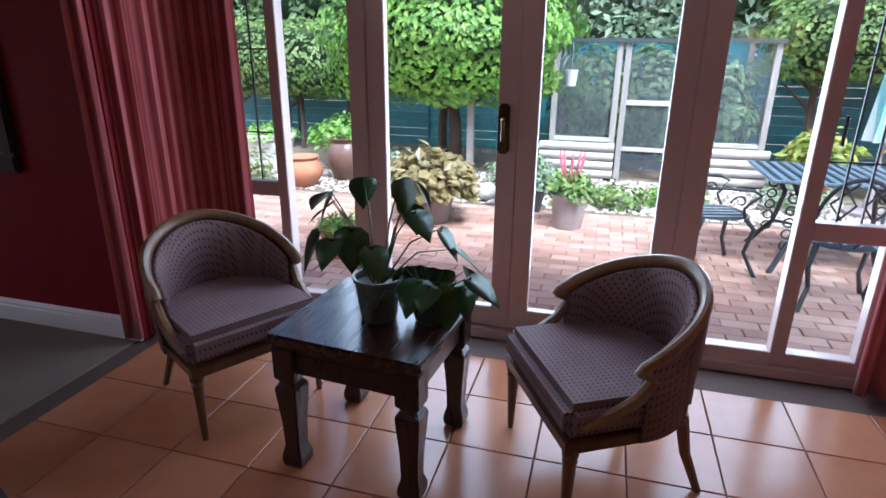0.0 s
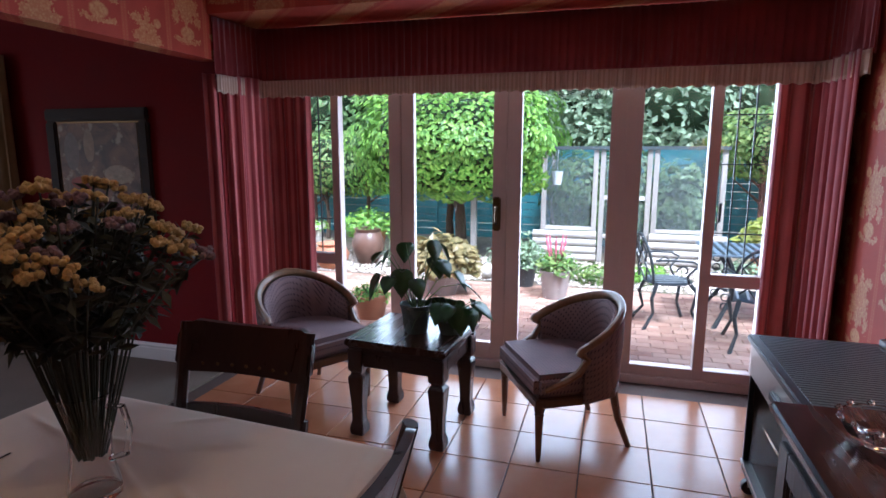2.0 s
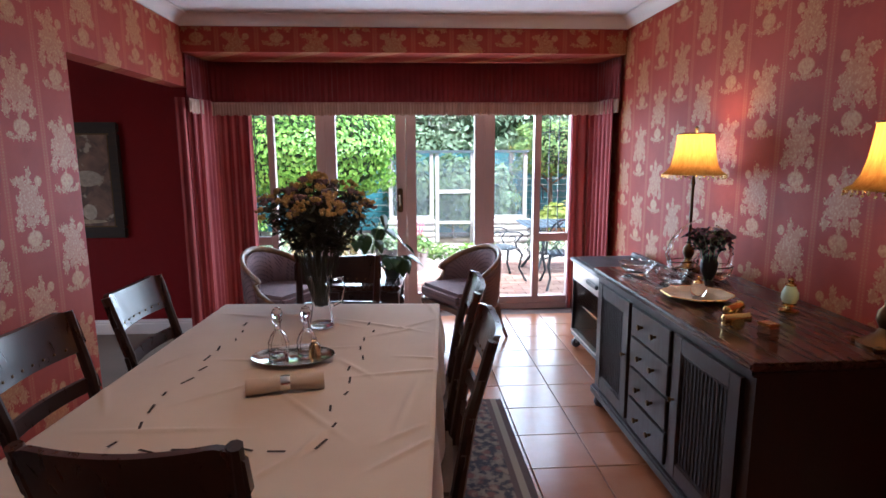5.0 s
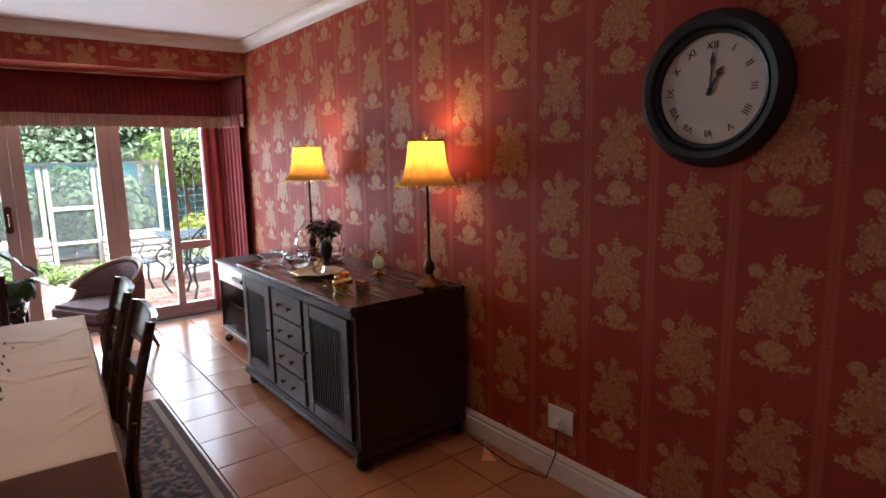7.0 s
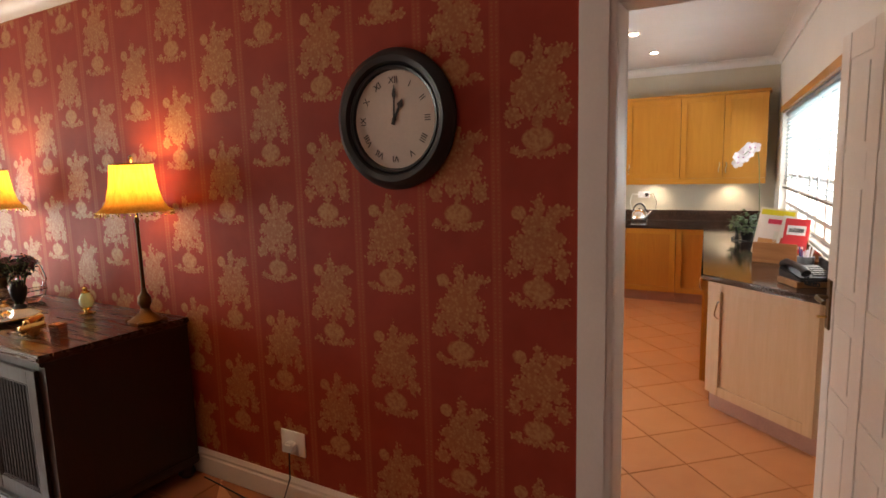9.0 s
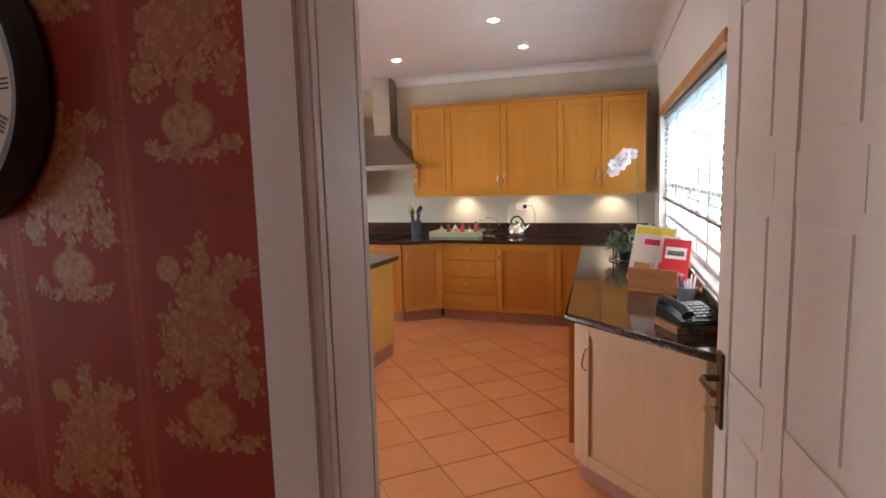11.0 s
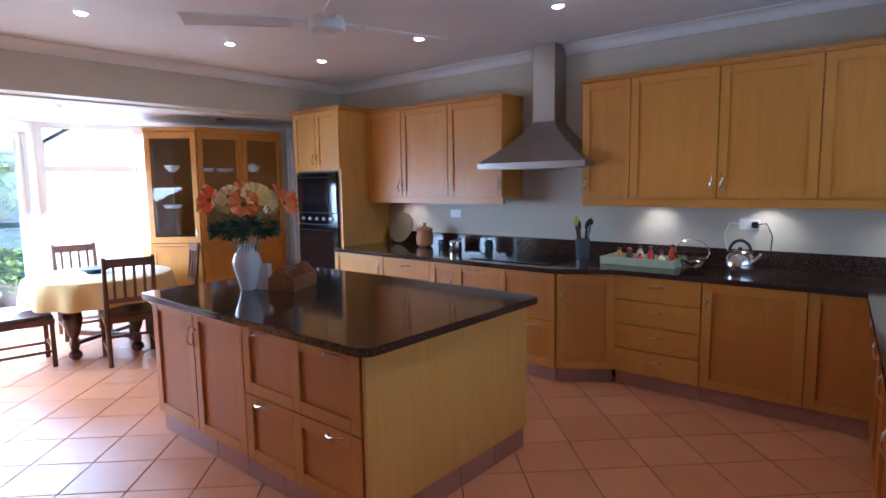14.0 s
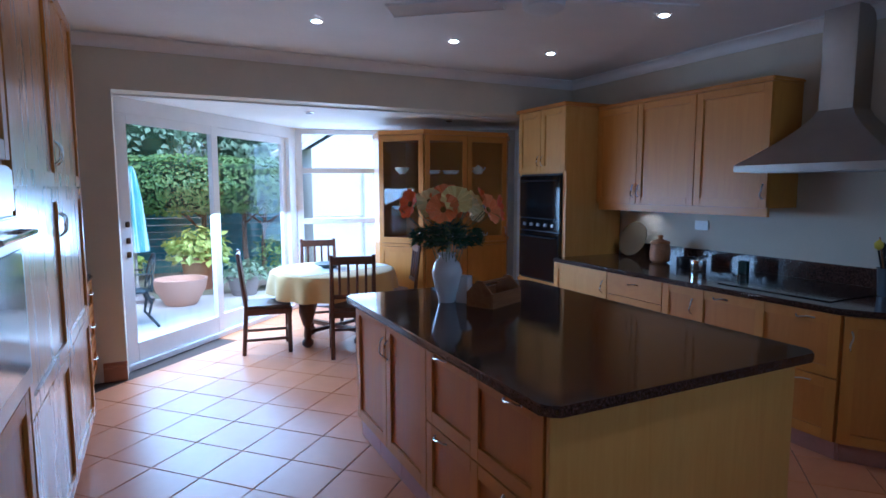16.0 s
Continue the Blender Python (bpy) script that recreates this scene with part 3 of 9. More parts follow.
# ---- soft furnishings of the dining room ----
def cloth_mat(name, a, b, stripes=0.0, rough=0.85, axis=0):
    n = Nodes(name)
    v = n.coords(shift=False)
    big, weave = n.noise(v, 2.5), n.noise(v, 260.0, 2.0)
    f = n.ramp(big, 0.3, 0.7)
    if stripes:
        sep = n.put("SeparateXYZ")
        n.t.links.new(v, sep.inputs[0])
        s = n.math("SINE", n.math("MULTIPLY", n.math("ADD", sep.outputs[0], sep.outputs[1]), stripes))
        f = n.math("MULTIPLY_ADD", n.ramp(s, -0.3, 0.5), 0.75, n.math("MULTIPLY", f, 0.25))
    n.bump(weave, 0.15, 0.002)
    return n.done(n.mix(f, a, b), rough, 0.0, Sheen_Weight=0.25)


CURTAIN = cloth_mat("striped_curtain", (0.26, 0.018, 0.022), (0.55, 0.14, 0.13), 85.0)
# Curtain red taken darker: the shadow on the valance is in its colour.
VALANCE = cloth_mat("shaded_red_valance", (0.15, 0.009, 0.011), (0.23, 0.02, 0.02))
FRINGE = cloth_mat("cream_fringe", (0.42, 0.27, 0.19), (0.58, 0.42, 0.32), 240.0)
LINEN = cloth_mat("cream_linen", (0.60, 0.47, 0.36), (0.68, 0.55, 0.43))


def dotted():
    """Mauve cloth with small dark woven dots."""
    n = Nodes("dotted_upholstery")
    v = n.coords((1, 1, 1), False)
    sep = n.put("SeparateXYZ")
    n.t.links.new(v, sep.inputs[0])
    a = n.math("SINE", n.math("MULTIPLY", n.math("ADD", sep.outputs[0], sep.outputs[1]), 170.0))
    b = n.math("SINE", n.math("MULTIPLY", n.math("ADD", n.math("SUBTRACT", sep.outputs[0], sep.outputs[1]), sep.outputs[2]), 170.0))
    dot = n.ramp(n.math("MULTIPLY", a, b), 0.55, 0.75)
    col = n.mix(n.ramp(n.noise(v, 5.0), 0.3, 0.7), (0.19, 0.12, 0.115), (0.27, 0.18, 0.175))
    n.bump(n.noise(v, 260.0, 2.0), 0.3, 0.002)
    return n.done(n.mix(dot, col, (0.05, 0.03, 0.05)), 0.85, 0.0)


DAMASK = dotted()


def along(path, step=0.012):
    """Points and left normals at even steps along a plan line with softened corners."""
    pts = [Vector((*p, 0)) for p in path]
    for _ in range(3):
        nxt = [pts[0]]
        for a, b in zip(pts, pts[1:]):
            nxt += [a.lerp(b, 0.25), a.lerp(b, 0.75)]
        pts = nxt + [pts[-1]]
    out, carry = [], 0.0
    for a, b in zip(pts, pts[1:]):
        d = (b - a).length
        if d < 1e-6:
            continue
        w = (b - a) / d
        while carry < d:
            out.append((a + w * carry, Vector((-w.y, w.x, 0))))
            carry += step
        carry -= d
    return out


def drape(path, z0, z1, amp, wave, rows=10, taper=0.7, seed=0, hem=0.0):
    """A pleated hanging cloth."""
    rng = random.Random(seed)
    pts = along(path)
    ph = [0.0]
    for _ in pts:
        ph.append(ph[-1] + 0.012 / wave * 2 * math.pi * rng.uniform(0.75, 1.25))
    bm = bmesh.new()
    grid = []
    for j in range(rows + 1):
        t = j / rows
        z = z0 + (z1 - z0) * t
        row = []
        for i, (p, nrm) in enumerate(pts):
            a = amp * (1 - taper * t * 0.5) * (0.75 + 0.25 * math.sin(i * 0.05 + seed))
            off = a * (math.sin(ph[i]) + 0.3 * math.sin(2 * ph[i] + 1.0 + t))
            lift = hem * (0.5 + 0.5 * math.sin(ph[i] * 0.5)) if j == 0 else 0
            row.append(bm.verts.new(p + nrm * off + Vector((0, 0, z + lift))))
        grid.append(row)
    for a, b in zip(grid, grid[1:]):
        for i in range(len(a) - 1):
            bm.faces.new((a[i], a[i + 1], b[i + 1], b[i]))
    return bm


def thick(ob, t):
    s = ob.modifiers.new("thickness", "SOLIDIFY")
    s.thickness = t
    return ob


for seed, path, label in ((3, [(-1.84, 2.80), (-1.72, 2.95), (-1.68, 3.1), (-1.67, 3.28), (-1.6, 3.33), (-1.36, 3.34)], "red and pink striped curtain drawn open"),
                          (5, [(1.85, 2.86), (1.83, 3.1), (1.82, 3.28), (1.78, 3.33), (1.62, 3.34)], "red and pink striped curtain gathered at the wall")):
    c = thing("curtain", label, "curtain", "curtains of the garden doors")
    thick(part("drape", drape(path, 0.02, 2.02, 0.032, 0.085, 14, seed=seed), CURTAIN, c, smooth=True), 0.004)
c = thing("lounge_curtain", "dull gold curtain hanging in the lounge", "curtain")
thick(part("drape", drape([(-4.15, 2.78), (-3.8, 2.79), (-3.5, 2.78)], 0.02, 2.2, 0.03, 0.09, 10, seed=12), cloth_mat("dull_gold_cloth", (0.20, 0.12, 0.045), (0.30, 0.19, 0.08)), c, smooth=True), 0.004)
v = thing("valance", "gathered red valance with a cream bullion fringe", "valance")
VP = [(-1.735, 2.79), (-1.715, 3.08), (-1.70, 3.2), (-1.67, 3.23), (-1.5, 3.24), (1.6, 3.24), (1.79, 3.23), (1.83, 3.2), (1.845, 3.08), (1.885, 2.79)]
thick(part("skirt", drape(VP, 1.99, 2.36, 0.014, 0.05, 5, 1.2, 8), VALANCE, v, smooth=True), 0.004)
VQ = [(-1.72, 2.785), (-1.70, 3.06), (-1.685, 3.18), (-1.655, 3.21), (-1.5, 3.22), (1.6, 3.22), (1.775, 3.21), (1.81, 3.18), (1.83, 3.06), (1.87, 2.785)]
thick(part("fringe", drape(VQ, 1.89, 2.01, 0.010, 0.036, 4, 0.6, 9, 0.012), FRINGE, v, "cream bullion fringe", smooth=True), 0.004)


# ---- tub armchairs ----
def tub_chair(name, m, label):
    c = thing(name, label, "armchair", "armchairs at the garden doors", at=m)

    def plan(t):
        """The back's outline, from the left arm's front round to the right, t from -1 to 1."""
        a = t * radians(92)
        return Vector((0.30 * math.sin(a), -0.04 + 0.30 * math.cos(a), 0))

    def top(t):
        return 0.755 - 0.17 * abs(t) ** 1.6

    n = 32
    bm_in, bm_out, bm_rail = bmesh.new(), bmesh.new(), bmesh.new()
    rows = []
    for i in range(n + 1):
        t = -1 + 2 * i / n
        p = plan(t)
        q = Vector((p.x, p.y + 0.04, 0)).normalized()
        low = 0.30
        o_in, o_out = p - q * 0.022, p + q * 0.016
        rows.append((bm_in.verts.new(o_in * 0.96 + Vector((0, 0, low))), bm_in.verts.new(o_in * 0.985 + Vector((0, 0, 0.55))), bm_in.verts.new(o_in + Vector((0, 0, top(t) - 0.02))),
                     bm_out.verts.new(o_out * 0.93 + Vector((0, 0, low))), bm_out.verts.new(o_out + Vector((0, 0, 0.55))), bm_out.verts.new(o_out + Vector((0, 0, top(t) - 0.015)))))
    for a, b in zip(rows, rows[1:]):
        bm_in.faces.new((a[0], b[0], b[1], a[1]))
        bm_in.faces.new((a[1], b[1], b[2], a[2]))
        bm_out.faces.new((a[3], b[3], b[4], a[4]))
        bm_out.faces.new((a[4], b[4], b[5], a[5]))
    thick(part("back_padding", bm_in, DAMASK, c, "dotted brown upholstery", smooth=True), 0.02)
    thick(part("back_shell", bm_out, DAMASK, c, smooth=True), 0.008)
    pts = [plan(-1 + 2 * i / n) + Vector((0, 0, top(-1 + 2 * i / n))) for i in range(n + 1)]
    ends = [pts[0] + Vector((0.0, -0.035, -0.035)), pts[0] + Vector((0, -0.02, -0.01))]
    ende = [pts[-1] + Vector((0, -0.02, -0.01)), pts[-1] + Vector((0.0, -0.035, -0.035))]
    part("arm_rail", tube(bm_rail, ends + pts + ende, 0.026, 10, flat=0.75), CHAIRWOOD, c, "pale worn wooden rail", smooth=True)
    for s in (-1, 1):
        p = plan(s)
        pl = [p + Vector((0, -0.03, top(1) - 0.02)), p + Vector((0, 0.015, 0.53)), p + Vector((-0.005 * s, -0.03, 0.46)), p + Vector((-0.01 * s, -0.10, 0.42)), p + Vector((-0.015 * s, -0.20, 0.38))]
        part("arm_post", tube(bmesh.new(), pl, [0.022, 0.02, 0.021, 0.02, 0.014], 8), CHAIRWOOD, c, smooth=True)
    seat = [(-0.29, -0.30), (0.29, -0.30), (0.285, 0.0), (0.24, 0.16), (0.14, 0.24), (0, 0.265), (-0.14, 0.24), (-0.24, 0.16), (-0.285, 0.0)]
    bm = bmesh.new()
    slab(bm, seat, 0.33, 0.455)
    part("seat", bm, DAMASK, c, "dotted brown upholstered seat", bevel=0.03, smooth=True)
    bm = bmesh.new()
    slab(bm, [(x * 0.98, y * 0.98) for x, y in seat], 0.285, 0.332)
    part("seat_frame", bm, WALNUT, c, bevel=0.006)
    for s in (-1, 1):
        part("leg", lathe(bmesh.new(), [(0.011, 0), (0.014, 0.03), (0.022, 0.24), (0.026, 0.25), (0.02, 0.26), (0.027, 0.27), (0.027, 0.30)], 12, pose(s * 0.26, -0.265, 0)), WALNUT, c, smooth=True)
        part("leg", tube(bmesh.new(), [(s * 0.19, 0.17, 0.30), (s * 0.2, 0.2, 0.15), (s * 0.225, 0.255, 0.0)], [0.024, 0.019, 0.014], 8), WALNUT, c, smooth=True)
    return c


tub_chair("tub_armchair", pose(-1.05, 2.62, 0, 0, 0, 60), "tub armchair with pale wooden arms beside the curtain")
tub_chair("tub_armchair", pose(0.545, 2.585, 0, 0, 0, -61), "tub armchair with pale wooden arms, back to the patio")


# ---- low table with plants ----
def low_table():
    m = pose(-0.286, 2.45, 0, 0, 0, -5)
    t = thing("coffee_table", "square dark carved wooden coffee table", "table", at=m)
    part("tabletop", block((-0.288, -0.278, 0.512), (0.288, 0.278, 0.55)), DARKTOP, t, bevel=0.008)
    part("moulding", block((-0.272, -0.262, 0.494), (0.272, 0.262, 0.513)), DARKWOOD, t, bevel=0.006)
    for x0, y0, x1, y1 in ((-0.235, -0.244, 0.235, -0.222), (-0.235, 0.222, 0.235, 0.244), (-0.252, -0.22, -0.23, 0.22), (0.23, -0.22, 0.252, 0.22)):
        rail = part("apron", block((x0, y0, 0.395), (x1, y1, 0.495)), DARKWOOD, t, bevel=0.004)
        ex, ey = (0.03, -0.003) if x1 - x0 > 0.1 else (-0.003, 0.03)
        part("carved_panel", block((x0 + ex, y0 + ey, 0.415), (x1 - ex, y1 - ey, 0.475)), DARKWOOD, rail, bevel=0.003)
    leg = None
    for sx in (-1, 1):
        for sy in (-1, 1):
            mm = pose(sx * 0.232, sy * 0.222, 0, 0, 0, 45)
            if leg is None:
                prof = [(0.048, 0), (0.058, 0.015), (0.058, 0.045), (0.043, 0.085), (0.047, 0.18), (0.062, 0.325), (0.058, 0.34), (0.042, 0.35), (0.042, 0.362), (0.06, 0.372), (0.06, 0.495)]
                leg = part("leg", lathe(bmesh.new(), prof, 4), DARKWOOD, t, bevel=0.004)
                leg.matrix_basis = mm
            else:
                share("leg", leg.data, mm, t)


low_table()

LEAF = paint("glossy_leaf", (0.03, 0.085, 0.018), 0.35, 0.4, 9.0, 60.0, 0.1)
STEM = paint("green_stem", (0.10, 0.16, 0.05), 0.5, 0.3)
SOIL = paint("potting_soil", (0.03, 0.02, 0.014), 0.95, 0.3, 20.0)


def heart_leaf(bm, m, size, curl=0.3):
    """One heart-shaped blade with a folded midrib."""
    outline = [(0.0, 0.12), (0.22, -0.02), (0.42, 0.12), (0.46, 0.4), (0.3, 0.72), (0.0, 1.12)]
    mid = [bm.verts.new(m @ Vector((0, y * size, -curl * size * (y * y) * 0.5))) for _, y in outline]
    for s in (-1, 1):
        rim = [mid[0]] + [bm.verts.new(m @ Vector((s * x * size, y * size, 0.12 * size * x - curl * size * (y * y) * 0.5))) for x, y in outline[1:-1]] + [mid[-1]]
        for i in range(len(outline) - 1):
            q = [mid[i], mid[i + 1], rim[i + 1], rim[i]]
            q = [v for k, v in enumerate(q) if v not in q[:k]]
            if len(q) > 2:
                bm.faces.new(q if s > 0 else q[::-1])


def house_plant(name, m, pot_r, pot_h, stems, seed, label, height, spread, leaf, potmat, potlabel):
    rng = random.Random(seed)
    p = thing(name, label, "plant", at=m)
    prof = [(pot_r * 0.72, 0), (pot_r * 0.76, 0.01), (pot_r * 0.98, pot_h * 0.9), (pot_r * 1.05, pot_h * 0.92), (pot_r * 1.05, pot_h), (pot_r * 0.95, pot_h), (pot_r * 0.9, pot_h * 0.85), (0, pot_h * 0.85)]
    part("pot", lathe(bmesh.new(), prof, 24), potmat, p, potlabel, smooth=True)
    st = bmesh.new()
    for k in range(stems):
        a = 2.4 * k + rng.uniform(-0.4, 0.4)
        r = spread * rng.uniform(0.45, 1.0)
        h = pot_h + height * rng.uniform(0.45, 1.0) * (1.15 - 0.5 * r / spread)
        tip = Vector((r * math.cos(a), r * math.sin(a), h))
        base = Vector((0.02 * math.cos(a), 0.02 * math.sin(a), pot_h * 0.85))
        midp = base.lerp(tip, 0.5) + Vector((0, 0, 0.12 * height))
        tube(st, [base, base.lerp(midp, 0.6), midp, tip], [0.004, 0.0035, 0.003, 0.002], 5)
        bm = bmesh.new()
        droop = rng.uniform(20, 75)
        heart_leaf(bm, Matrix.Translation(tip) @ pose(0, 0, 0, 0, 0, math.degrees(a) - 90 + rng.uniform(-30, 30)) @ pose(0, 0, 0, -droop), leaf * rng.uniform(0.75, 1.1))
        thick(part("leaf", bm, LEAF, p, smooth=True), 0.0015)
    tagged(part("stem_bunch", st, STEM, p, smooth=True), kind="stuff")
    return p


GREYPOT = paint("grey_green_glaze", (0.10, 0.12, 0.11), 0.25, 0.25, 6.0)
house_plant("potted_plant", pose(-0.27, 2.43, 0.551), 0.085, 0.16, 14, 4, "tall heart-leaved plant in a grey pot", 0.42, 0.28, 0.13, GREYPOT, "grey-green glazed pot")
house_plant("potted_plant", pose(-0.085, 2.46, 0.551), 0.075, 0.08, 15, 9, "low trailing heart-leaved plant in a shallow bowl", 0.15, 0.17, 0.125, GREYPOT, "shallow dark bowl")


# ---- dining table ----
def dining_table():
    t = thing("dining_table", "long wooden dining table under a cream cloth", "table", at=pose(-0.44, -0.02, 0, 0, 0, -4))
    part("tabletop", block((-0.56, -0.90, 0.71), (0.56, 0.90, 0.748)), DARKTOP, t, bevel=0.006)
    part("apron", block((-0.48, -0.78, 0.62), (0.48, 0.78, 0.708)), DARKWOOD, t)
    leg = None
    for sx in (-1, 1):
        for sy in (-1, 1):
            mm = pose(sx * 0.47, sy * 0.77, 0)
            if leg is None:
                leg = part("leg", lathe(bmesh.new(), [(0.03, 0), (0.04, 0.02), (0.032, 0.06), (0.045, 0.3), (0.036, 0.45), (0.048, 0.5), (0.048, 0.71)], 14), DARKWOOD, t, smooth=True)
                leg.matrix_basis = mm
            else:
                share("leg", leg.data, mm, t)
    c = thing("tablecloth", "creased cream tablecloth with cutwork slots along its border", "tablecloth", at=pose(-0.44, -0.02, 0, 0, 0, -4))
    bm = bmesh.new()
    nx, ny, hx, hy, drop = 46, 64, 0.575, 0.915, 0.26
    rng = random.Random(2)
    folds = [(rng.uniform(-0.6, 0.6), rng.uniform(-0.9, 0.9), rng.uniform(0, math.pi), rng.uniform(0.1, 0.3)) for _ in range(26)]

    def at(u, v):
        x, y = u, v
        ox, oy = max(0, abs(x) - hx), max(0, abs(y) - hy)
        z = 0.7535
        cx, cy = max(-hx, min(hx, x)), max(-hy, min(hy, y))
        for fx, fy, fa, fl in folds:
            d = (cx - fx) * math.cos(fa) + (cy - fy) * math.sin(fa)
            e = -(cx - fx) * math.sin(fa) + (cy - fy) * math.cos(fa)
            z += 0.0055 * math.exp(-(d / 0.011) ** 2) * max(0, 1 - abs(e) / fl)
        out = math.hypot(ox, oy)
        if out > 0:
            wave = 0.018 * math.sin(9 * (x + y * 1.3) + 2) * min(1, out / 0.15)
            cx += math.copysign(0.012 + 0.05 * ox + wave * (ox > 0), x) if ox else 0
            cy += math.copysign(0.012 + 0.05 * oy + wave * (oy > 0), y) if oy else 0
            z = 0.7535 - out
        return Vector((cx, cy, z))

    us = [-hx - drop + (2 * hx + 2 * drop) * i / nx for i in range(nx + 1)]
    vs = [-hy - drop + (2 * hy + 2 * drop) * j / ny for j in range(ny + 1)]
    us = sorted(set(us + [-hx, -hx - 0.008, hx, hx + 0.008] + [-hx + k * 0.008 for k in range(0, 144)]))
    vs = sorted(set(vs + [-hy, -hy - 0.008, hy, hy + 0.008] + [-hy + k * 0.0085 for k in range(0, 215)]))
    grid = [[bm.verts.new(at(u, w)) for u in us] for w in vs]
    for a, b in zip(grid, grid[1:]):
        for i in range(len(us) - 1):
            bm.faces.new((a[i], a[i + 1], b[i + 1], b[i]))
    part("cloth", bm, LINEN, c, smooth=True)
    DARKTHREAD = paint("dark_cutwork", (0.035, 0.022, 0.018), 0.9, 0.2)
    for k in range(11):
        y = -0.62 + 0.115 * k
        for x in (-0.32 + 0.02 * math.sin(k * 1.7), 0.27 + 0.02 * math.sin(k * 2.3)):
            a = rng.uniform(-22, 22)
            ln = rng.choice((0.03, 0.045, 0.06))
            part("cutwork_slot", block((-0.004, -ln / 2, 0), (0.004, ln / 2, 0.0012), pose(x, y, 0.7585, 0, 0, a)), DARKTHREAD, c)
    for k in range(5):
        part("cutwork_slot", block((-0.03, -0.004, 0), (0.02, 0.004, 0.0012), pose(-0.2 + k * 0.09, -0.66 + 0.01 * (k % 2), 0.7585, 0, 0, 20 * (k % 3 - 1))), DARKTHREAD, c)


dining_table()
SEAT_BROWN = paint("brown_seat_cloth", (0.11, 0.075, 0.06), 0.9, 0.25, 20.0, 200.0, 0.3)


def dining_chair():
    """Faces -y; the back stands at y = 0.21."""
    c = thing("dining_chair", "dark-stained dining chair with a padded seat", "chair", "chairs round the dining table")

    def bend(z):
        return 0.20 + (0.0 if z < 0.45 else 0.10 * ((z - 0.45) / 0.5) ** 1.5)

    for s in (-1, 1):
        pts = [(s * 0.20, 0.24, 0.0), (s * 0.20, 0.20, 0.25), (s * 0.2, 0.2, 0.45), (s * 0.21, bend(0.74), 0.74), (s * 0.222, bend(0.99), 0.99)]
        part("back_post", tube(bmesh.new(), pts, [0.02, 0.022, 0.024, 0.021, 0.018], 8), DARKWOOD, c, smooth=True)
        part("leg", tube(bmesh.new(), [(s * 0.205, -0.19, 0), (s * 0.205, -0.19, 0.43)], [0.016, 0.024], 8), DARKWOOD, c, smooth=True)
        part("stretcher", block((s * 0.205 - 0.009, -0.18, 0.17), (s * 0.205 + 0.009, 0.2, 0.2)), DARKWOOD, c)

    def rail(name, z0, z1, t, crown, label=""):
        bm = bmesh.new()
        n = 28
        rows = []
        for i in range(n + 1):
            x = -0.24 + 0.48 * i / n
            sag = 0.035 * (1 - (x / 0.24) ** 2)
            r = []
            for z in (z0 + (0.03 * max(0, abs(x) - 0.2) / 0.04 if name == "top_rail" else 0), z1 + crown * (x / 0.24) ** 2 - (0.05 * (max(0, abs(x) - 0.18) / 0.06) ** 2 if name == "top_rail" else 0)):
                for d in (-t / 2, t / 2):
                    r.append(bm.verts.new((x, bend(z) + sag + d, z)))
            rows.append(r)
        for a, b in zip(rows, rows[1:]):
            for i, j in ((0, 1), (1, 3), (3, 2), (2, 0)):
                bm.faces.new((a[i], b[i], b[j], a[j]))
        bm.faces.new((rows[0][0], rows[0][1], rows[0][3], rows[0][2]))
        bm.faces.new((rows[-1][0], rows[-1][2], rows[-1][3], rows[-1][1]))
        return part(name, bm, DARKWOOD, c, label, smooth=True)

    top = rail("top_rail", 0.84, 0.985, 0.022, 0.018)
    rail("slat", 0.69, 0.74, 0.016, 0.0)
    rail("slat", 0.57, 0.615, 0.016, 0.0)
    for k in range(7):
        x = -0.15 + 0.05 * k
        part("stud", lathe(bmesh.new(), [(0.006, 0), (0.005, 0.003), (0, 0.005)], 8, pose(x, bend(0.865) + 0.035 * (1 - (x / 0.24) ** 2) - 0.011, 0.865, 90)), BRONZE, top)
    for lo, hi in (((-0.21, -0.205, 0.37), (0.21, -0.18, 0.43)), ((-0.2, 0.19, 0.37), (0.2, 0.21, 0.43)), ((-0.22, -0.19, 0.37), (-0.195, 0.2, 0.43)), ((0.195, -0.19, 0.37), (0.22, 0.2, 0.43))):
        part("seat_rail", block(lo, hi), DARKWOOD, c, bevel=0.003)
    part("seat", block((-0.225, -0.215, 0.425), (0.225, 0.19, 0.475)), SEAT_BROWN, c, "brown padded seat", bevel=0.015, smooth=True)
    return c


base_chair = dining_chair()
base_chair.matrix_basis = pose(0.03, 0.37, 0, 0, 0, -94)
tagged(base_chair, "dark dining chair tucked beside the sideboard aisle")
for x, y, a, lab in ((0.0, -0.25, -94, "dark dining chair tucked in beside the aisle"), (-0.86, 0.37, 87, "dark dining chair at the table's lounge side"),
                     (-0.93, -0.27, 86, "dark dining chair at the table's lounge side"), (-0.35, 0.72, 0, "dark dining chair at the table's garden end"),
                     (-0.515, -0.76, 176, "dark dining chair at the table's inner end")):
    tagged(copy_thing(base_chair, pose(x, y, 0, 0, 0, a)), lab)


# ---- sideboard wall ----
def knob(parent, m, r=0.012):
    return part("knob", lathe(bmesh.new(), [(r * 0.5, 0), (r * 0.45, r), (r, r * 1.5), (r * 0.9, r * 2.1), (0, r * 2.4)], 12, m), BRONZE, parent, smooth=True)


SBW = wood("sideboard_wood", (0.018, 0.008, 0.006), (0.032, 0.014, 0.010), "z", 0.4, 0.1, 2.0, 0.015)


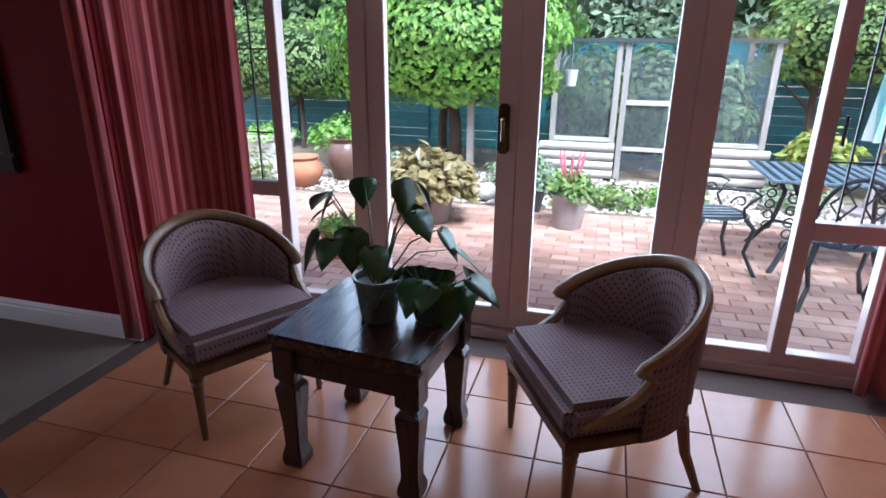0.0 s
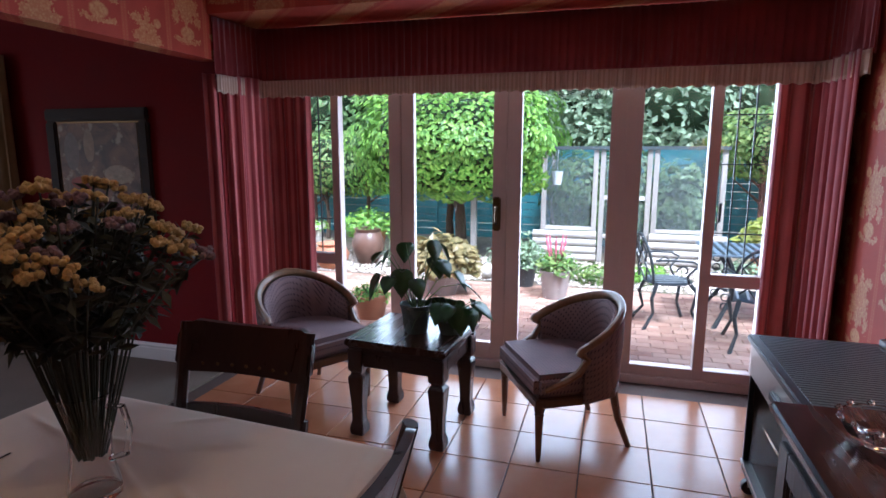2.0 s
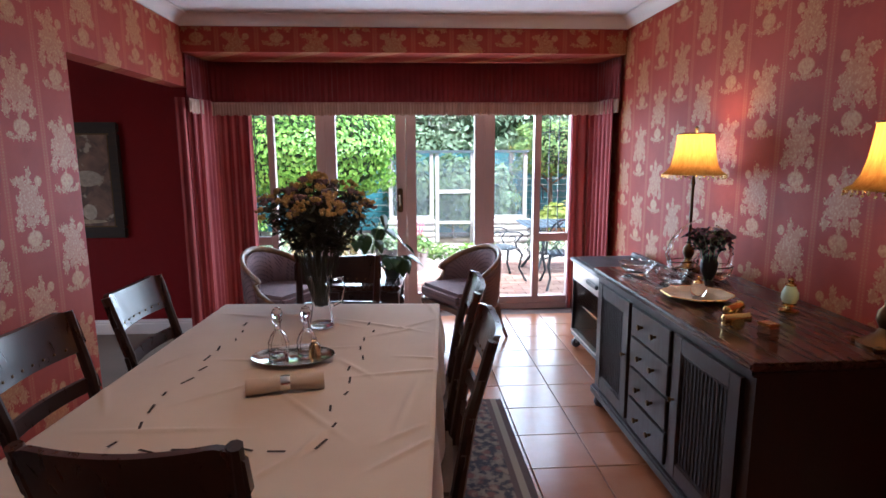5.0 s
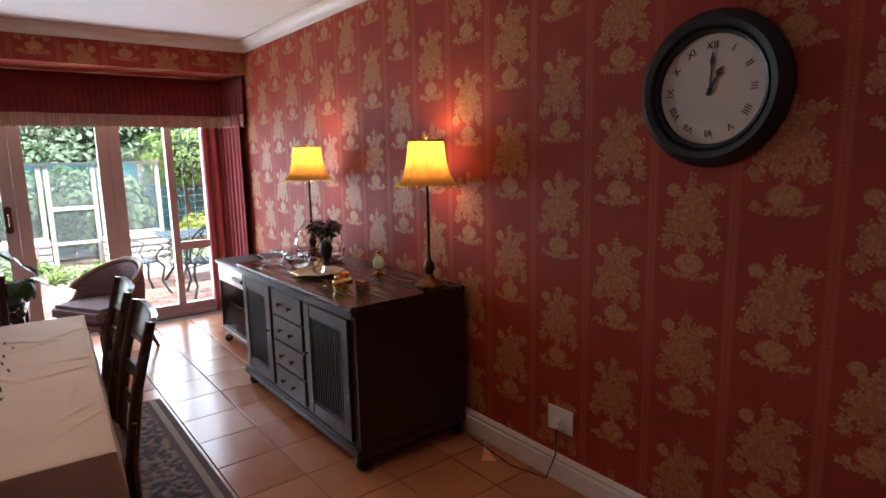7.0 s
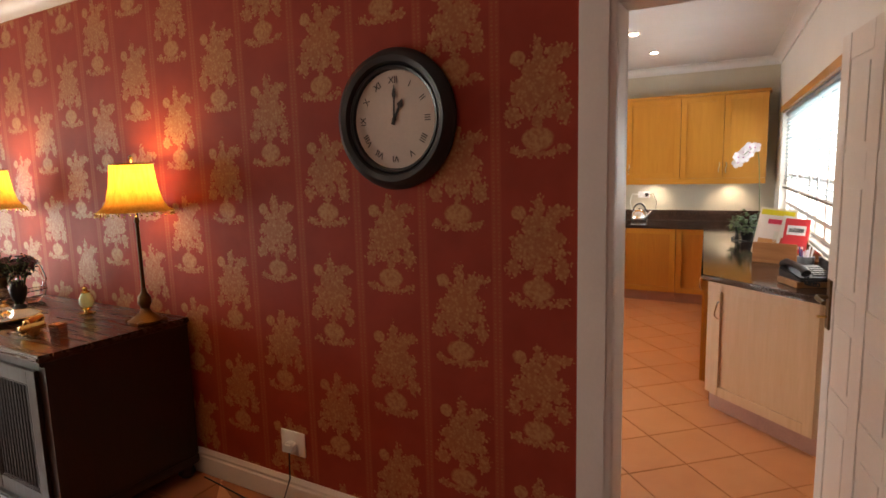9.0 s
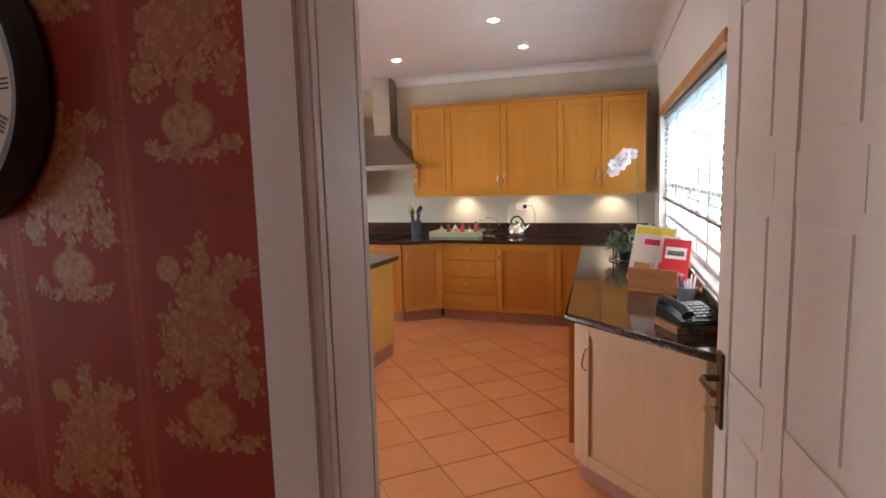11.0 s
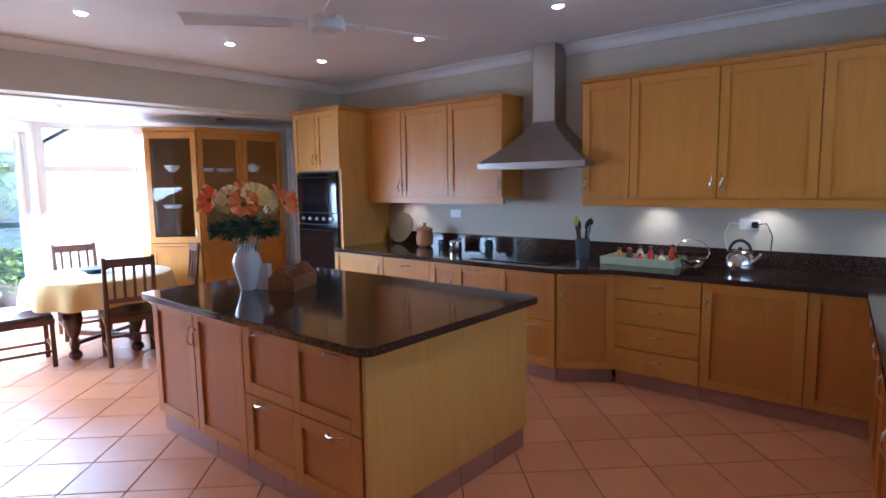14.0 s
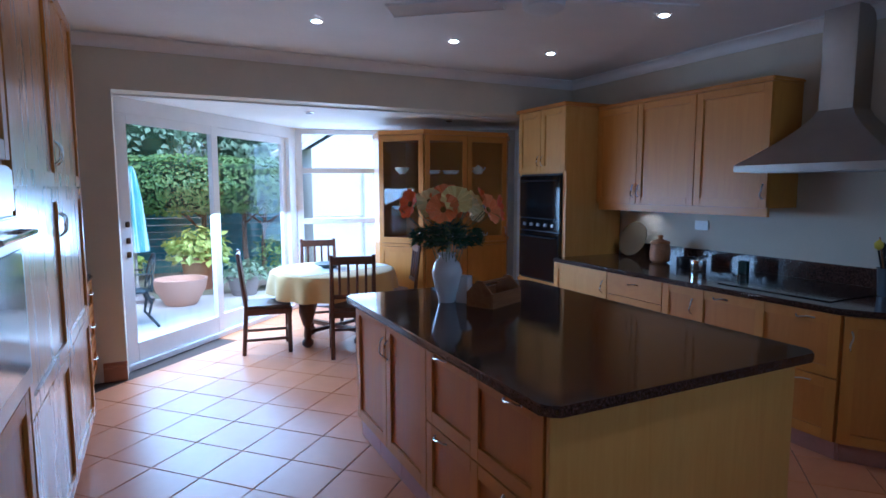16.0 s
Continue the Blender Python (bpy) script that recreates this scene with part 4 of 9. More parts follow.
def woven():
    n = Nodes("dark_woven_panel")
    v = n.coords(shift=False)
    sep = n.put("SeparateXYZ")
    n.t.links.new(v, sep.inputs[0])
    a = n.math("SINE", n.math("MULTIPLY", sep.outputs[1], 620.0))
    b = n.math("SINE", n.math("MULTIPLY", sep.outputs[2], 620.0))
    w = n.math("MULTIPLY", a, b)
    n.bump(w, 0.3, 0.002)
    return n.done(n.mix(n.ramp(w, -0.6, 0.6), (0.010, 0.006, 0.006), (0.026, 0.014, 0.012)), 0.5, 0.0)


CANE = woven()


def sideboard():
    x0, x1, y0, y1, h = 1.20, 1.885, -0.42, 1.18, 0.87
    s = thing("sideboard", "dark wooden sideboard with slatted doors and drawers", "sideboard", at=pose(0, 0, 0))
    part("top", block((x0 - 0.035, y0 - 0.02, h - 0.03), (x1 + 0.005, y1 + 0.02, h)), DARKTOP, s, "polished dark brown top", bevel=0.008)
    part("top_moulding", block((x0 - 0.02, y0 - 0.008, h - 0.055), (x1, y1 + 0.008, h - 0.03)), SBW, s, bevel=0.006)
    part("body", block((x0, y0, 0.12), (x1, y1, h - 0.055)), SBW, s)
    part("plinth", block((x0 - 0.025, y0 - 0.015, 0.07), (x1, y1 + 0.015, 0.125)), SBW, s, bevel=0.01)
    for x, y in ((x0 + 0.03, y0 + 0.04), (x1 - 0.05, y0 + 0.04), (x0 + 0.03, y1 - 0.04), (x1 - 0.05, y1 - 0.04)):
        part("foot", lathe(bmesh.new(), [(0.03, 0), (0.045, 0.02), (0.035, 0.06), (0.04, 0.075)], 12, pose(x, y, 0)), SBW, s, smooth=True)
    for a, b in ((y0 + 0.06, y0 + 0.56), (y1 - 0.53, y1 - 0.05)):
        d = part("door", block((x0 - 0.018, a, 0.15), (x0 - 0.001, a + 0.07, 0.79)), SBW, s)
        for lo, hi in (((x0 - 0.018, b - 0.07, 0.15), (x0 - 0.001, b, 0.79)), ((x0 - 0.017, a + 0.07, 0.15), (x0 - 0.001, b - 0.07, 0.22)), ((x0 - 0.017, a + 0.07, 0.72), (x0 - 0.001, b - 0.07, 0.79))):
            part("door_rail", block(lo, hi), SBW, d, bevel=0.003)
        part("door_panel", block((x0 - 0.006, a + 0.068, 0.218), (x0 - 0.001, b - 0.068, 0.722)), CANE, d, "dark woven panel")
        for lo, hi in (((x0 - 0.014, a + 0.07, 0.22), (x0 - 0.005, a + 0.08, 0.72)), ((x0 - 0.014, b - 0.08, 0.22), (x0 - 0.005, b - 0.07, 0.72)),
                       ((x0 - 0.0135, a + 0.08, 0.22), (x0 - 0.005, b - 0.08, 0.23)), ((x0 - 0.0135, a + 0.08, 0.71), (x0 - 0.005, b - 0.08, 0.72))):
            part("bead", block(lo, hi), SBW, d, bevel=0.003)
        for k in range(12):
            y = a + 0.095 + (b - a - 0.19) * k / 11
            part("slat", block((x0 - 0.0105, y - 0.007, 0.232), (x0 - 0.006, y + 0.007, 0.708)), CANE, d, bevel=0.002)
        knob(d, pose(x0 - 0.017, b - 0.03 if a < 0.2 else a + 0.03, 0.5, 0, -90))
    a, b = y0 + 0.60, y1 - 0.57
    for k in range(4):
        z0 = 0.15 + 0.162 * k
        d = part("drawer", block((x0 - 0.018, a, z0), (x0 - 0.001, b, z0 + 0.152)), SBW, s, bevel=0.004)
        for y in (a + 0.14, b - 0.14):
            knob(d, pose(x0 - 0.017, y, z0 + 0.076, 0, -90), 0.014)


sideboard()
RIBBED = paint("ribbed_blue_grey_top", (0.14, 0.17, 0.19), 0.35, 0.1, 5.0)


def trolley():
    x0, x1, y0, y1, h = 1.36, 1.86, 1.24, 2.26, 0.735
    t = thing("hostess_trolley", "black-framed heated trolley with glass doors on castors", "trolley")
    part("base", block((x0, y0, 0.1), (x1, y1, 0.14)), SBW, t, bevel=0.004)
    part("back_panel", block((x1 - 0.02, y0, 0.14), (x1, y1, h - 0.03)), SBW, t)
    for y in (y0, y1 - 0.025):
        part("side_panel", block((x0 + 0.02, y, 0.14), (x1 - 0.02, y + 0.025, h - 0.03)), SBW, t)
    for x, y in ((x0, y0), (x0, y1 - 0.02)):
        part("post", block((x, y, 0.14), (x + 0.02, y + 0.02, h - 0.03)), BLACK_PLASTIC, t, bevel=0.003)
    top = part("top", block((x0 - 0.02, y0 - 0.02, h - 0.03), (x1 + 0.01, y1 + 0.02, h)), BLACK_PLASTIC, t, bevel=0.006)
    n = 46
    for k in range(n):
        y = y0 + 0.02 + (y1 - y0 - 0.04) * k / (n - 1)
        part("rib", block((x0 + 0.015, y - 0.006, h), (x1 - 0.05, y + 0.006, h + 0.005)), RIBBED, top)
    part("rail", block((x1 - 0.03, y0, h), (x1 + 0.005, y1, h + 0.03)), BLACK_PLASTIC, t, bevel=0.004)
    ctl = part("control_panel", block((x0 - 0.008, y0 + 0.03, h - 0.17), (x0 + 0.012, y1 - 0.03, h - 0.035)), STEEL, t, "brushed metal drawer front", bevel=0.003)
    part("handle", block((x0 - 0.03, y0 + 0.38, h - 0.12), (x0 - 0.008, y0 + 0.60, h - 0.085)), BLACK_PLASTIC, ctl, bevel=0.006)
    knob(ctl, pose(x0 - 0.008, y0 + 0.2, h - 0.1, 0, -90), 0.02)
    for a, b, o in ((y0 + 0.02, y0 + 0.54, 0.0), (y0 + 0.5, y1 - 0.02, 0.012)):
        g = part("glass_door", block((x0 + 0.002 + o, a, 0.15), (x0 + 0.008 + o, b, h - 0.18)), PANE, t, "sliding glass door")
        g.visible_shadow = False
    part("sill_rail", block((x0 - 0.006, y0, 0.135), (x0 + 0.03, y1, 0.15)), STEEL, t)
    part("shelf", block((x0 + 0.04, y0 + 0.03, 0.36), (x1 - 0.03, y1 - 0.03, 0.375)), SILVER, t)
    for x in (x0 + 0.03, x1 - 0.04):
        for y in (y0 + 0.04, y1 - 0.04):
            part("castor", lathe(bmesh.new(), [(0.012, -0.014), (0.034, -0.014), (0.036, 0), (0.034, 0.014), (0.012, 0.014)], 16, pose(x, y, 0.037, 90)), BLACK_PLASTIC, t, smooth=True)
            part("castor_stem", block((x - 0.01, y - 0.018, 0.04), (x + 0.01, y + 0.018, 0.1)), STEEL, t)


trolley()


def silk():
    """Thin silk that lets lamplight through."""
    n = Nodes("gold_silk")
    dif, tra, mx = n.put("BsdfDiffuse"), n.put("BsdfTranslucent"), n.put("MixShader")
    col = n.mix(n.ramp(n.noise(n.coords((40, 40, 2)), 2.0), 0.3, 0.7), (0.46, 0.22, 0.045), (0.62, 0.34, 0.085))
    n.t.links.new(col, dif.inputs[0])
    n.t.links.new(col, tra.inputs[0])
    mx.inputs[0].default_value = 0.5
    n.t.links.new(dif.outputs[0], mx.inputs[1])
    n.t.links.new(tra.outputs[0], mx.inputs[2])
    n.t.links.new(mx.outputs[0], n.t.nodes["Material Output"].inputs[0])
    return n.m


SILK = silk()


def table_lamp(m, label):
    L = thing("table_lamp", label, "lamp", "pair of sideboard lamps", at=m)
    part("base", lathe(bmesh.new(), [(0.085, 0), (0.085, 0.012), (0.06, 0.025), (0.03, 0.05), (0.02, 0.07), (0.034, 0.10), (0.03, 0.13), (0.014, 0.15), (0.013, 0.17)], 20), BRONZE, L, smooth=True)
    for k in range(4):
        part("foot", lathe(bmesh.new(), [(0, 0), (0.016, 0.004), (0.018, 0.014), (0, 0.024)], 10, pose(0.085 * math.cos(k * math.pi / 2 + 0.7), 0.085 * math.sin(k * math.pi / 2 + 0.7), 0)), BRONZE, L, smooth=True)
    part("pole", lathe(bmesh.new(), [(0.010, 0.16), (0.009, 0.5), (0.014, 0.51), (0.009, 0.53), (0.008, 0.60)], 12), BRONZE, L, smooth=True)
    bm = bmesh.new()
    n = 36
    prof = [(0.180, 0.560), (0.152, 0.578), (0.130, 0.612), (0.115, 0.67), (0.106, 0.73), (0.099, 0.79)]
    rows = [[bm.verts.new(((r * (1 - 0.06 * abs(math.cos(4 * a)))) * math.cos(a), (r * (1 - 0.06 * abs(math.cos(4 * a)))) * math.sin(a), z)) for a in [2 * math.pi * i / n for i in range(n)]] for r, z in prof]
    for a, b in zip(rows, rows[1:]):
        for i in range(n):
            bm.faces.new((a[i], a[(i + 1) % n], b[(i + 1) % n], b[i]))
    part("shade", bm, SILK, L, "gold silk bell shade", smooth=True)
    part("shade_rim", tube(bmesh.new(), arc(lambda t: (0.098 * math.cos(t), 0.098 * math.sin(t), 0.791), 25, 0, 2 * math.pi), 0.004, 6), BRONZE, L, smooth=True)
    part("finial", lathe(bmesh.new(), [(0.004, 0.60), (0.004, 0.80), (0.011, 0.808), (0.008, 0.816), (0.012, 0.824), (0, 0.838)], 10), BRONZE, L, smooth=True)
    fr = bmesh.new()
    for k in range(44):
        a = 2 * math.pi * k / 44
        r = 0.177 * (1 - 0.06 * abs(math.cos(4 * a)))
        bmesh.ops.create_uvsphere(fr, u_segments=6, v_segments=4, radius=0.0055, matrix=Matrix.Translation((r * math.cos(a), r * math.sin(a), 0.550 - 0.008 * (k % 2))))
        tube(fr, [(r * math.cos(a), r * math.sin(a), 0.550), (r * math.cos(a), r * math.sin(a), 0.563)], 0.002, 4)
    tagged(part("bead_fringe", fr, BRASS, L, "gold beaded fringe", smooth=True), kind="stuff")
    part("bulb", lathe(bmesh.new(), [(0.012, 0.62), (0.028, 0.66), (0.03, 0.69), (0.018, 0.715), (0, 0.72)], 14), glow("lit_bulb", (1.0, 0.62, 0.20), 9.0), L, smooth=True)
    d = bpy.data.lights.new("lamp_bulb", "POINT")
    d.energy, d.color, d.shadow_soft_size = 1.4, (1.0, 0.76, 0.30), 0.03
    o = new("lamp_bulb", d)
    o.matrix_world = m @ pose(0, 0, 0.745)


table_lamp(pose(1.735, -0.31, 0.87), "lit bronze lamp with gold fringed shade near the clock")
table_lamp(pose(1.70, 1.08, 0.87), "lit bronze lamp with gold fringed shade near the window")


def swan(m, s, label):
    b = thing("glass_swan", label, "ornament", at=m)
    part("bowl", lathe(bmesh.new(), [(0.0, 0.0), (0.06 * s, 0.0), (0.10 * s, 0.03), (0.12 * s, 0.07), (0.11 * s, 0.075), (0.09 * s, 0.035), (0, 0.012)], 20, squash=0.6), CLEAR, b, smooth=True)
    neck = [(0.1 * s, 0, 0.05), (0.14 * s, 0, 0.12), (0.10 * s, 0, 0.20), (0.02 * s, 0, 0.26), (-0.08 * s, 0, 0.30)]
    part("neck", tube(bmesh.new(), neck, [0.012, 0.01, 0.009, 0.008, 0.004], 8), CLEAR, b, smooth=True)
    part("tail", tube(bmesh.new(), [(-0.1 * s, 0, 0.05), (-0.15 * s, 0, 0.12), (-0.13 * s, 0, 0.19)], [0.014, 0.009, 0.003], 8), CLEAR, b, smooth=True)


swan(pose(1.62, 0.98, 0.871, 0, 0, 200), 0.9, "clear glass swan bowl on the sideboard")
swan(pose(1.74, 0.80, 0.871, 0, 0, 30), 0.8, "smaller clear glass swan bowl")


def cut_bowl(m, r, label):
    b = thing("crystal_bowl", label, "bowl", at=m)
    part("bowl", lathe(bmesh.new(), [(0, 0.006), (r * 0.5, 0.006), (r * 0.55, 0), (r * 0.8, 0.02), (r, 0.055), (r * 0.94, 0.055), (r * 0.72, 0.024), (0, 0.014)], 14), CLEAR, b)
    for k in range(12):
        a = 2 * math.pi * k / 12
        part("scallop", lathe(bmesh.new(), [(0.004, 0), (0.011, 0.008), (0, 0.018)], 6, pose(r * 0.97 * math.cos(a), r * 0.97 * math.sin(a), 0.052)), CLEAR, b)


cut_bowl(pose(1.36, 1.0, 0.872), 0.10, "cut crystal bowl with a scalloped rim")
cut_bowl(pose(1.45, 0.76, 0.872), 0.085, "small cut crystal bowl on the sideboard")

# plate with a cruet, brass ornaments and an egg clock
p = thing("serving_plate", "square cream plate with a gold edge", "plate", at=pose(1.42, 0.42, 0.871, 0, 0, 20))
bm = lathe(bmesh.new(), [(0.09, 0), (0.10, 0.004), (0.165, 0.02), (0.165, 0.024), (0.1, 0.009), (0, 0.008)], 8)
part("plate_body", bm, paint("cream_china", (0.72, 0.66, 0.52), 0.2, 0.05), p)
part("gold_edge", tube(bmesh.new(), arc(lambda t: (0.165 * math.cos(t), 0.165 * math.sin(t), 0.023), 9, 0, 2 * math.pi), 0.003, 5), BRASS, p)
c = thing("glass_jar", "small lidded glass jar on the plate", "jar", at=pose(1.43, 0.43, 0.881))
part("body", lathe(bmesh.new(), [(0.03, 0), (0.038, 0.02), (0.036, 0.05), (0.02, 0.06)], 16), CLEAR, c, smooth=True)
part("lid", lathe(bmesh.new(), [(0.024, 0.06), (0.02, 0.07), (0.006, 0.078), (0.009, 0.09), (0, 0.096)], 12), BRASS, c, smooth=True)
for x, y, a in ((1.40, 0.08, 30), (1.33, -0.06, -10)):
    b = thing("brass_ornament", "small brass cannon ornament on wheels", "ornament", at=pose(x, y, 0.872, 0, 0, a))
    part("barrel", lathe(bmesh.new(), [(0, 0), (0.012, 0.002), (0.02, 0.01), (0.018, 0.1), (0.022, 0.106), (0.016, 0.11), (0, 0.11)], 14, pose(-0.055, 0, 0.035, 0, 84)), BRASS, b, smooth=True)
    for s in (-1, 1):
        part("wheel", lathe(bmesh.new(), [(0, -0.003), (0.024, -0.003), (0.024, 0.003), (0, 0.003)], 16, pose(0, s * 0.026, 0.024, 90)), BRASS, b)
    part("carriage", block((-0.05, -0.014, 0.012), (0.03, 0.014, 0.024)), BRASS, b, bevel=0.003)
b = thing("silver_box", "small silver trinket box on the sideboard", "box", at=pose(1.38, -0.19, 0.871, 0, 0, 15))
part("body", block((-0.025, -0.03, 0), (0.025, 0.03, 0.05)), SILVER, b, bevel=0.004)
part("lid", block((-0.027, -0.032, 0.051), (0.027, 0.032, 0.062)), BRASS, b, bevel=0.004)
e = thing("egg_ornament", "pale green enamel egg with gilt mounts", "ornament", at=pose(1.70, 0.16, 0.871))
part("egg", lathe(bmesh.new(), [(0.0, 0.02), (0.022, 0.03), (0.036, 0.06), (0.034, 0.085), (0.02, 0.112), (0, 0.12)], 18), paint("pale_green_enamel", (0.55, 0.68, 0.52), 0.15, 0.06), e, smooth=True)
part("stand", lathe(bmesh.new(), [(0.04, 0), (0.042, 0.006), (0.014, 0.012), (0.012, 0.018), (0.026, 0.028), (0.03, 0.04)], 16), BRASS, e, smooth=True)
part("crown", lathe(bmesh.new(), [(0.02, 0.114), (0.024, 0.12), (0.01, 0.128), (0.014, 0.14), (0, 0.155)], 12), BRASS, e, smooth=True)

DRYLEAF = paint("dark_dried_leaf", (0.035, 0.035, 0.018), 0.7, 0.4, 20.0)
DRYBLOOM = paint("faded_yellow_bloom", (0.40, 0.25, 0.08), 0.8, 0.35, 20.0)
DUSKBLOOM = paint("dusky_bloom", (0.16, 0.09, 0.09), 0.8, 0.35, 20.0)


def bouquet(parent, z0, spread, height, n, seed, leafmat, blooms, bloom_r, mouth=0.03, dense=5, flower=None, lean=(15, 70), stalk=None):
    """Stems, feathery leaves and flower heads."""
    rng = random.Random(seed)
    st, lv = bmesh.new(), bmesh.new()
    for k in range(n):
        a = 2.39996 * k + rng.uniform(-0.3, 0.3)
        f = math.sqrt((k + 0.5) / n)
        r = spread * f
        h = height * (1.0 - 0.28 * f * f) * rng.uniform(0.82, 1.05)
        tip = Vector((r * math.cos(a), r * math.sin(a), z0 + h))
        base = Vector((mouth * f * math.cos(a), mouth * f * math.sin(a), z0 - 0.14))
        midp = Vector((mouth * f * math.cos(a), mouth * f * math.sin(a), z0 + 0.1 * height)).lerp(tip, 0.35)
        pts = [base, base.lerp(midp, 0.6), midp, midp.lerp(tip, 0.5), tip]
        tube(st, pts, 0.0022, 4)
        for _ in range(dense):
            p = midp.lerp(tip, rng.uniform(-0.1, 0.92))
            m = Matrix.Translation(p) @ pose(0, 0, 0, rng.uniform(-60, 60), rng.uniform(-60, 60), rng.uniform(0, 360))
            L = rng.uniform(0.03, 0.065)
            v = [lv.verts.new(m @ Vector(q)) for q in ((0, 0, 0), (0.009, L * 0.5, 0.004), (0, L, 0), (-0.009, L * 0.5, 0.004))]
            lv.faces.new(v)
        if rng.random() < 0.85:
            bloom = rng.choice(blooms)
            nx = Matrix.Translation(tip) @ pose(0, 0, 0, 0, 0, math.degrees(a)) @ pose(0, 0, 0, 0, rng.uniform(*lean) * (f if flower is None else max(f, 0.45)), 0)
            (flower or floret)(parent, nx, bloom_r * rng.uniform(0.8, 1.2), bloom, rng)
    tagged(part("stem_bunch", st, stalk or STEM, parent, smooth=True), kind="stuff")
    tagged(part("foliage", lv, leafmat, parent), kind="stuff")


def floret(parent, m, r, material, rng):
    bm = bmesh.new()
    for k in range(14):
        q = Vector((rng.uniform(-1, 1) * r, rng.uniform(-1, 1) * r, rng.uniform(-0.3, 0.3) * r))
        bmesh.ops.create_icosphere(bm, subdivisions=1, radius=r * 0.38, matrix=m @ Matrix.Translation(q))
    part("flower_head", bm, material, parent)


g = thing("flower_jug", "clear glass jug of dried flowers on the cloth", "vase", at=pose(-0.37, 0.47, 0.759))
part("jug", lathe(bmesh.new(), [(0.0, 0.004), (0.052, 0.004), (0.055, 0.0), (0.056, 0.02), (0.042, 0.1), (0.046, 0.2), (0.06, 0.25), (0.056, 0.25), (0.042, 0.2), (0.038, 0.1), (0.05, 0.02), (0, 0.012)], 28), CLEAR, g, smooth=True)
part("handle", tube(bmesh.new(), [(0.06, 0, 0.225), (0.1, 0, 0.23), (0.115, 0, 0.18), (0.1, 0, 0.12), (0.055, 0, 0.1)], 0.007, 8), CLEAR, g, smooth=True)
bouquet(g, 0.24, 0.27, 0.46, 74, 11, DRYLEAF, [DRYBLOOM, DRYBLOOM, DUSKBLOOM], 0.022, 0.03, 22, stalk=DRYLEAF)
g = thing("small_flower_vase", "little dark vase of dried flowers", "vase", at=pose(1.60, 0.66, 0.871))
part("vase", lathe(bmesh.new(), [(0.03, 0), (0.035, 0.01), (0.02, 0.03), (0.04, 0.08), (0.045, 0.12), (0.03, 0.15), (0.038, 0.16), (0.028, 0.155), (0, 0.1)], 18), BLACK_PLASTIC, g, smooth=True)
bouquet(g, 0.15, 0.12, 0.15, 26, 21, DRYLEAF, [DUSKBLOOM, paint("dark_plum_bloom", (0.07, 0.02, 0.03), 0.8)], 0.015, 0.02, 8)

t = thing("serving_tray", "oval gilt tray on the tablecloth", "tray", at=pose(-0.42, 0.03, 0.760))
part("tray_body", lathe(bmesh.new(), [(0, 0), (0.13, 0), (0.16, 0.018), (0.163, 0.018), (0.134, 0.004), (0, 0.004)], 32, squash=0.72), SILVER, t, smooth=True)
for x, y in ((-0.48, 0.05), (-0.37, 0.06)):
    d = thing("glass_decanter", "cut-glass decanter with a ball stopper", "decanter", "decanters on the tray", at=pose(x, y, 0.7645))
    part("body", lathe(bmesh.new(), [(0, 0.002), (0.036, 0.002), (0.04, 0.01), (0.042, 0.06), (0.03, 0.09), (0.013, 0.11), (0.013, 0.14), (0.02, 0.15), (0.016, 0.15), (0.009, 0.14), (0.009, 0.11), (0.026, 0.088), (0.037, 0.06), (0.035, 0.014), (0, 0.01)], 12), CLEAR, d)
    part("stopper", lathe(bmesh.new(), [(0.008, 0.13), (0.01, 0.152), (0.018, 0.165), (0.022, 0.182), (0.014, 0.2), (0, 0.206)], 12), CLEAR, d)
d = thing("cruet_bottle", "short amber cruet on the tray", "bottle", at=pose(-0.33, 0.0, 0.7645))
part("body", lathe(bmesh.new(), [(0.02, 0), (0.024, 0.01), (0.022, 0.06), (0.01, 0.075), (0.012, 0.085), (0, 0.085)], 14), glass("amber_glass", (0.85, 0.55, 0.25), 0.02), d, smooth=True)
nk = thing("napkin", "rolled cream napkin in a silver ring", "napkin", at=pose(-0.39, -0.27, 0.760, 0, 0, 12))
bm = bmesh.new()
prof = [(0.0, -0.13), (0.030, -0.13), (0.026, -0.06), (0.021, 0.0), (0.027, 0.06), (0.032, 0.13), (0, 0.13)]
part("cloth", lathe(bm, prof, 14, pose(0, 0, 0.022, 0, 90) @ pose(0, 0, 0)), LINEN, nk, smooth=True)
part("ring", lathe(bmesh.new(), [(0.024, -0.016), (0.027, -0.016), (0.028, 0), (0.027, 0.016), (0.024, 0.016)], 20, pose(0, 0, 0.024, 0, 90)), SILVER, nk, smooth=True)


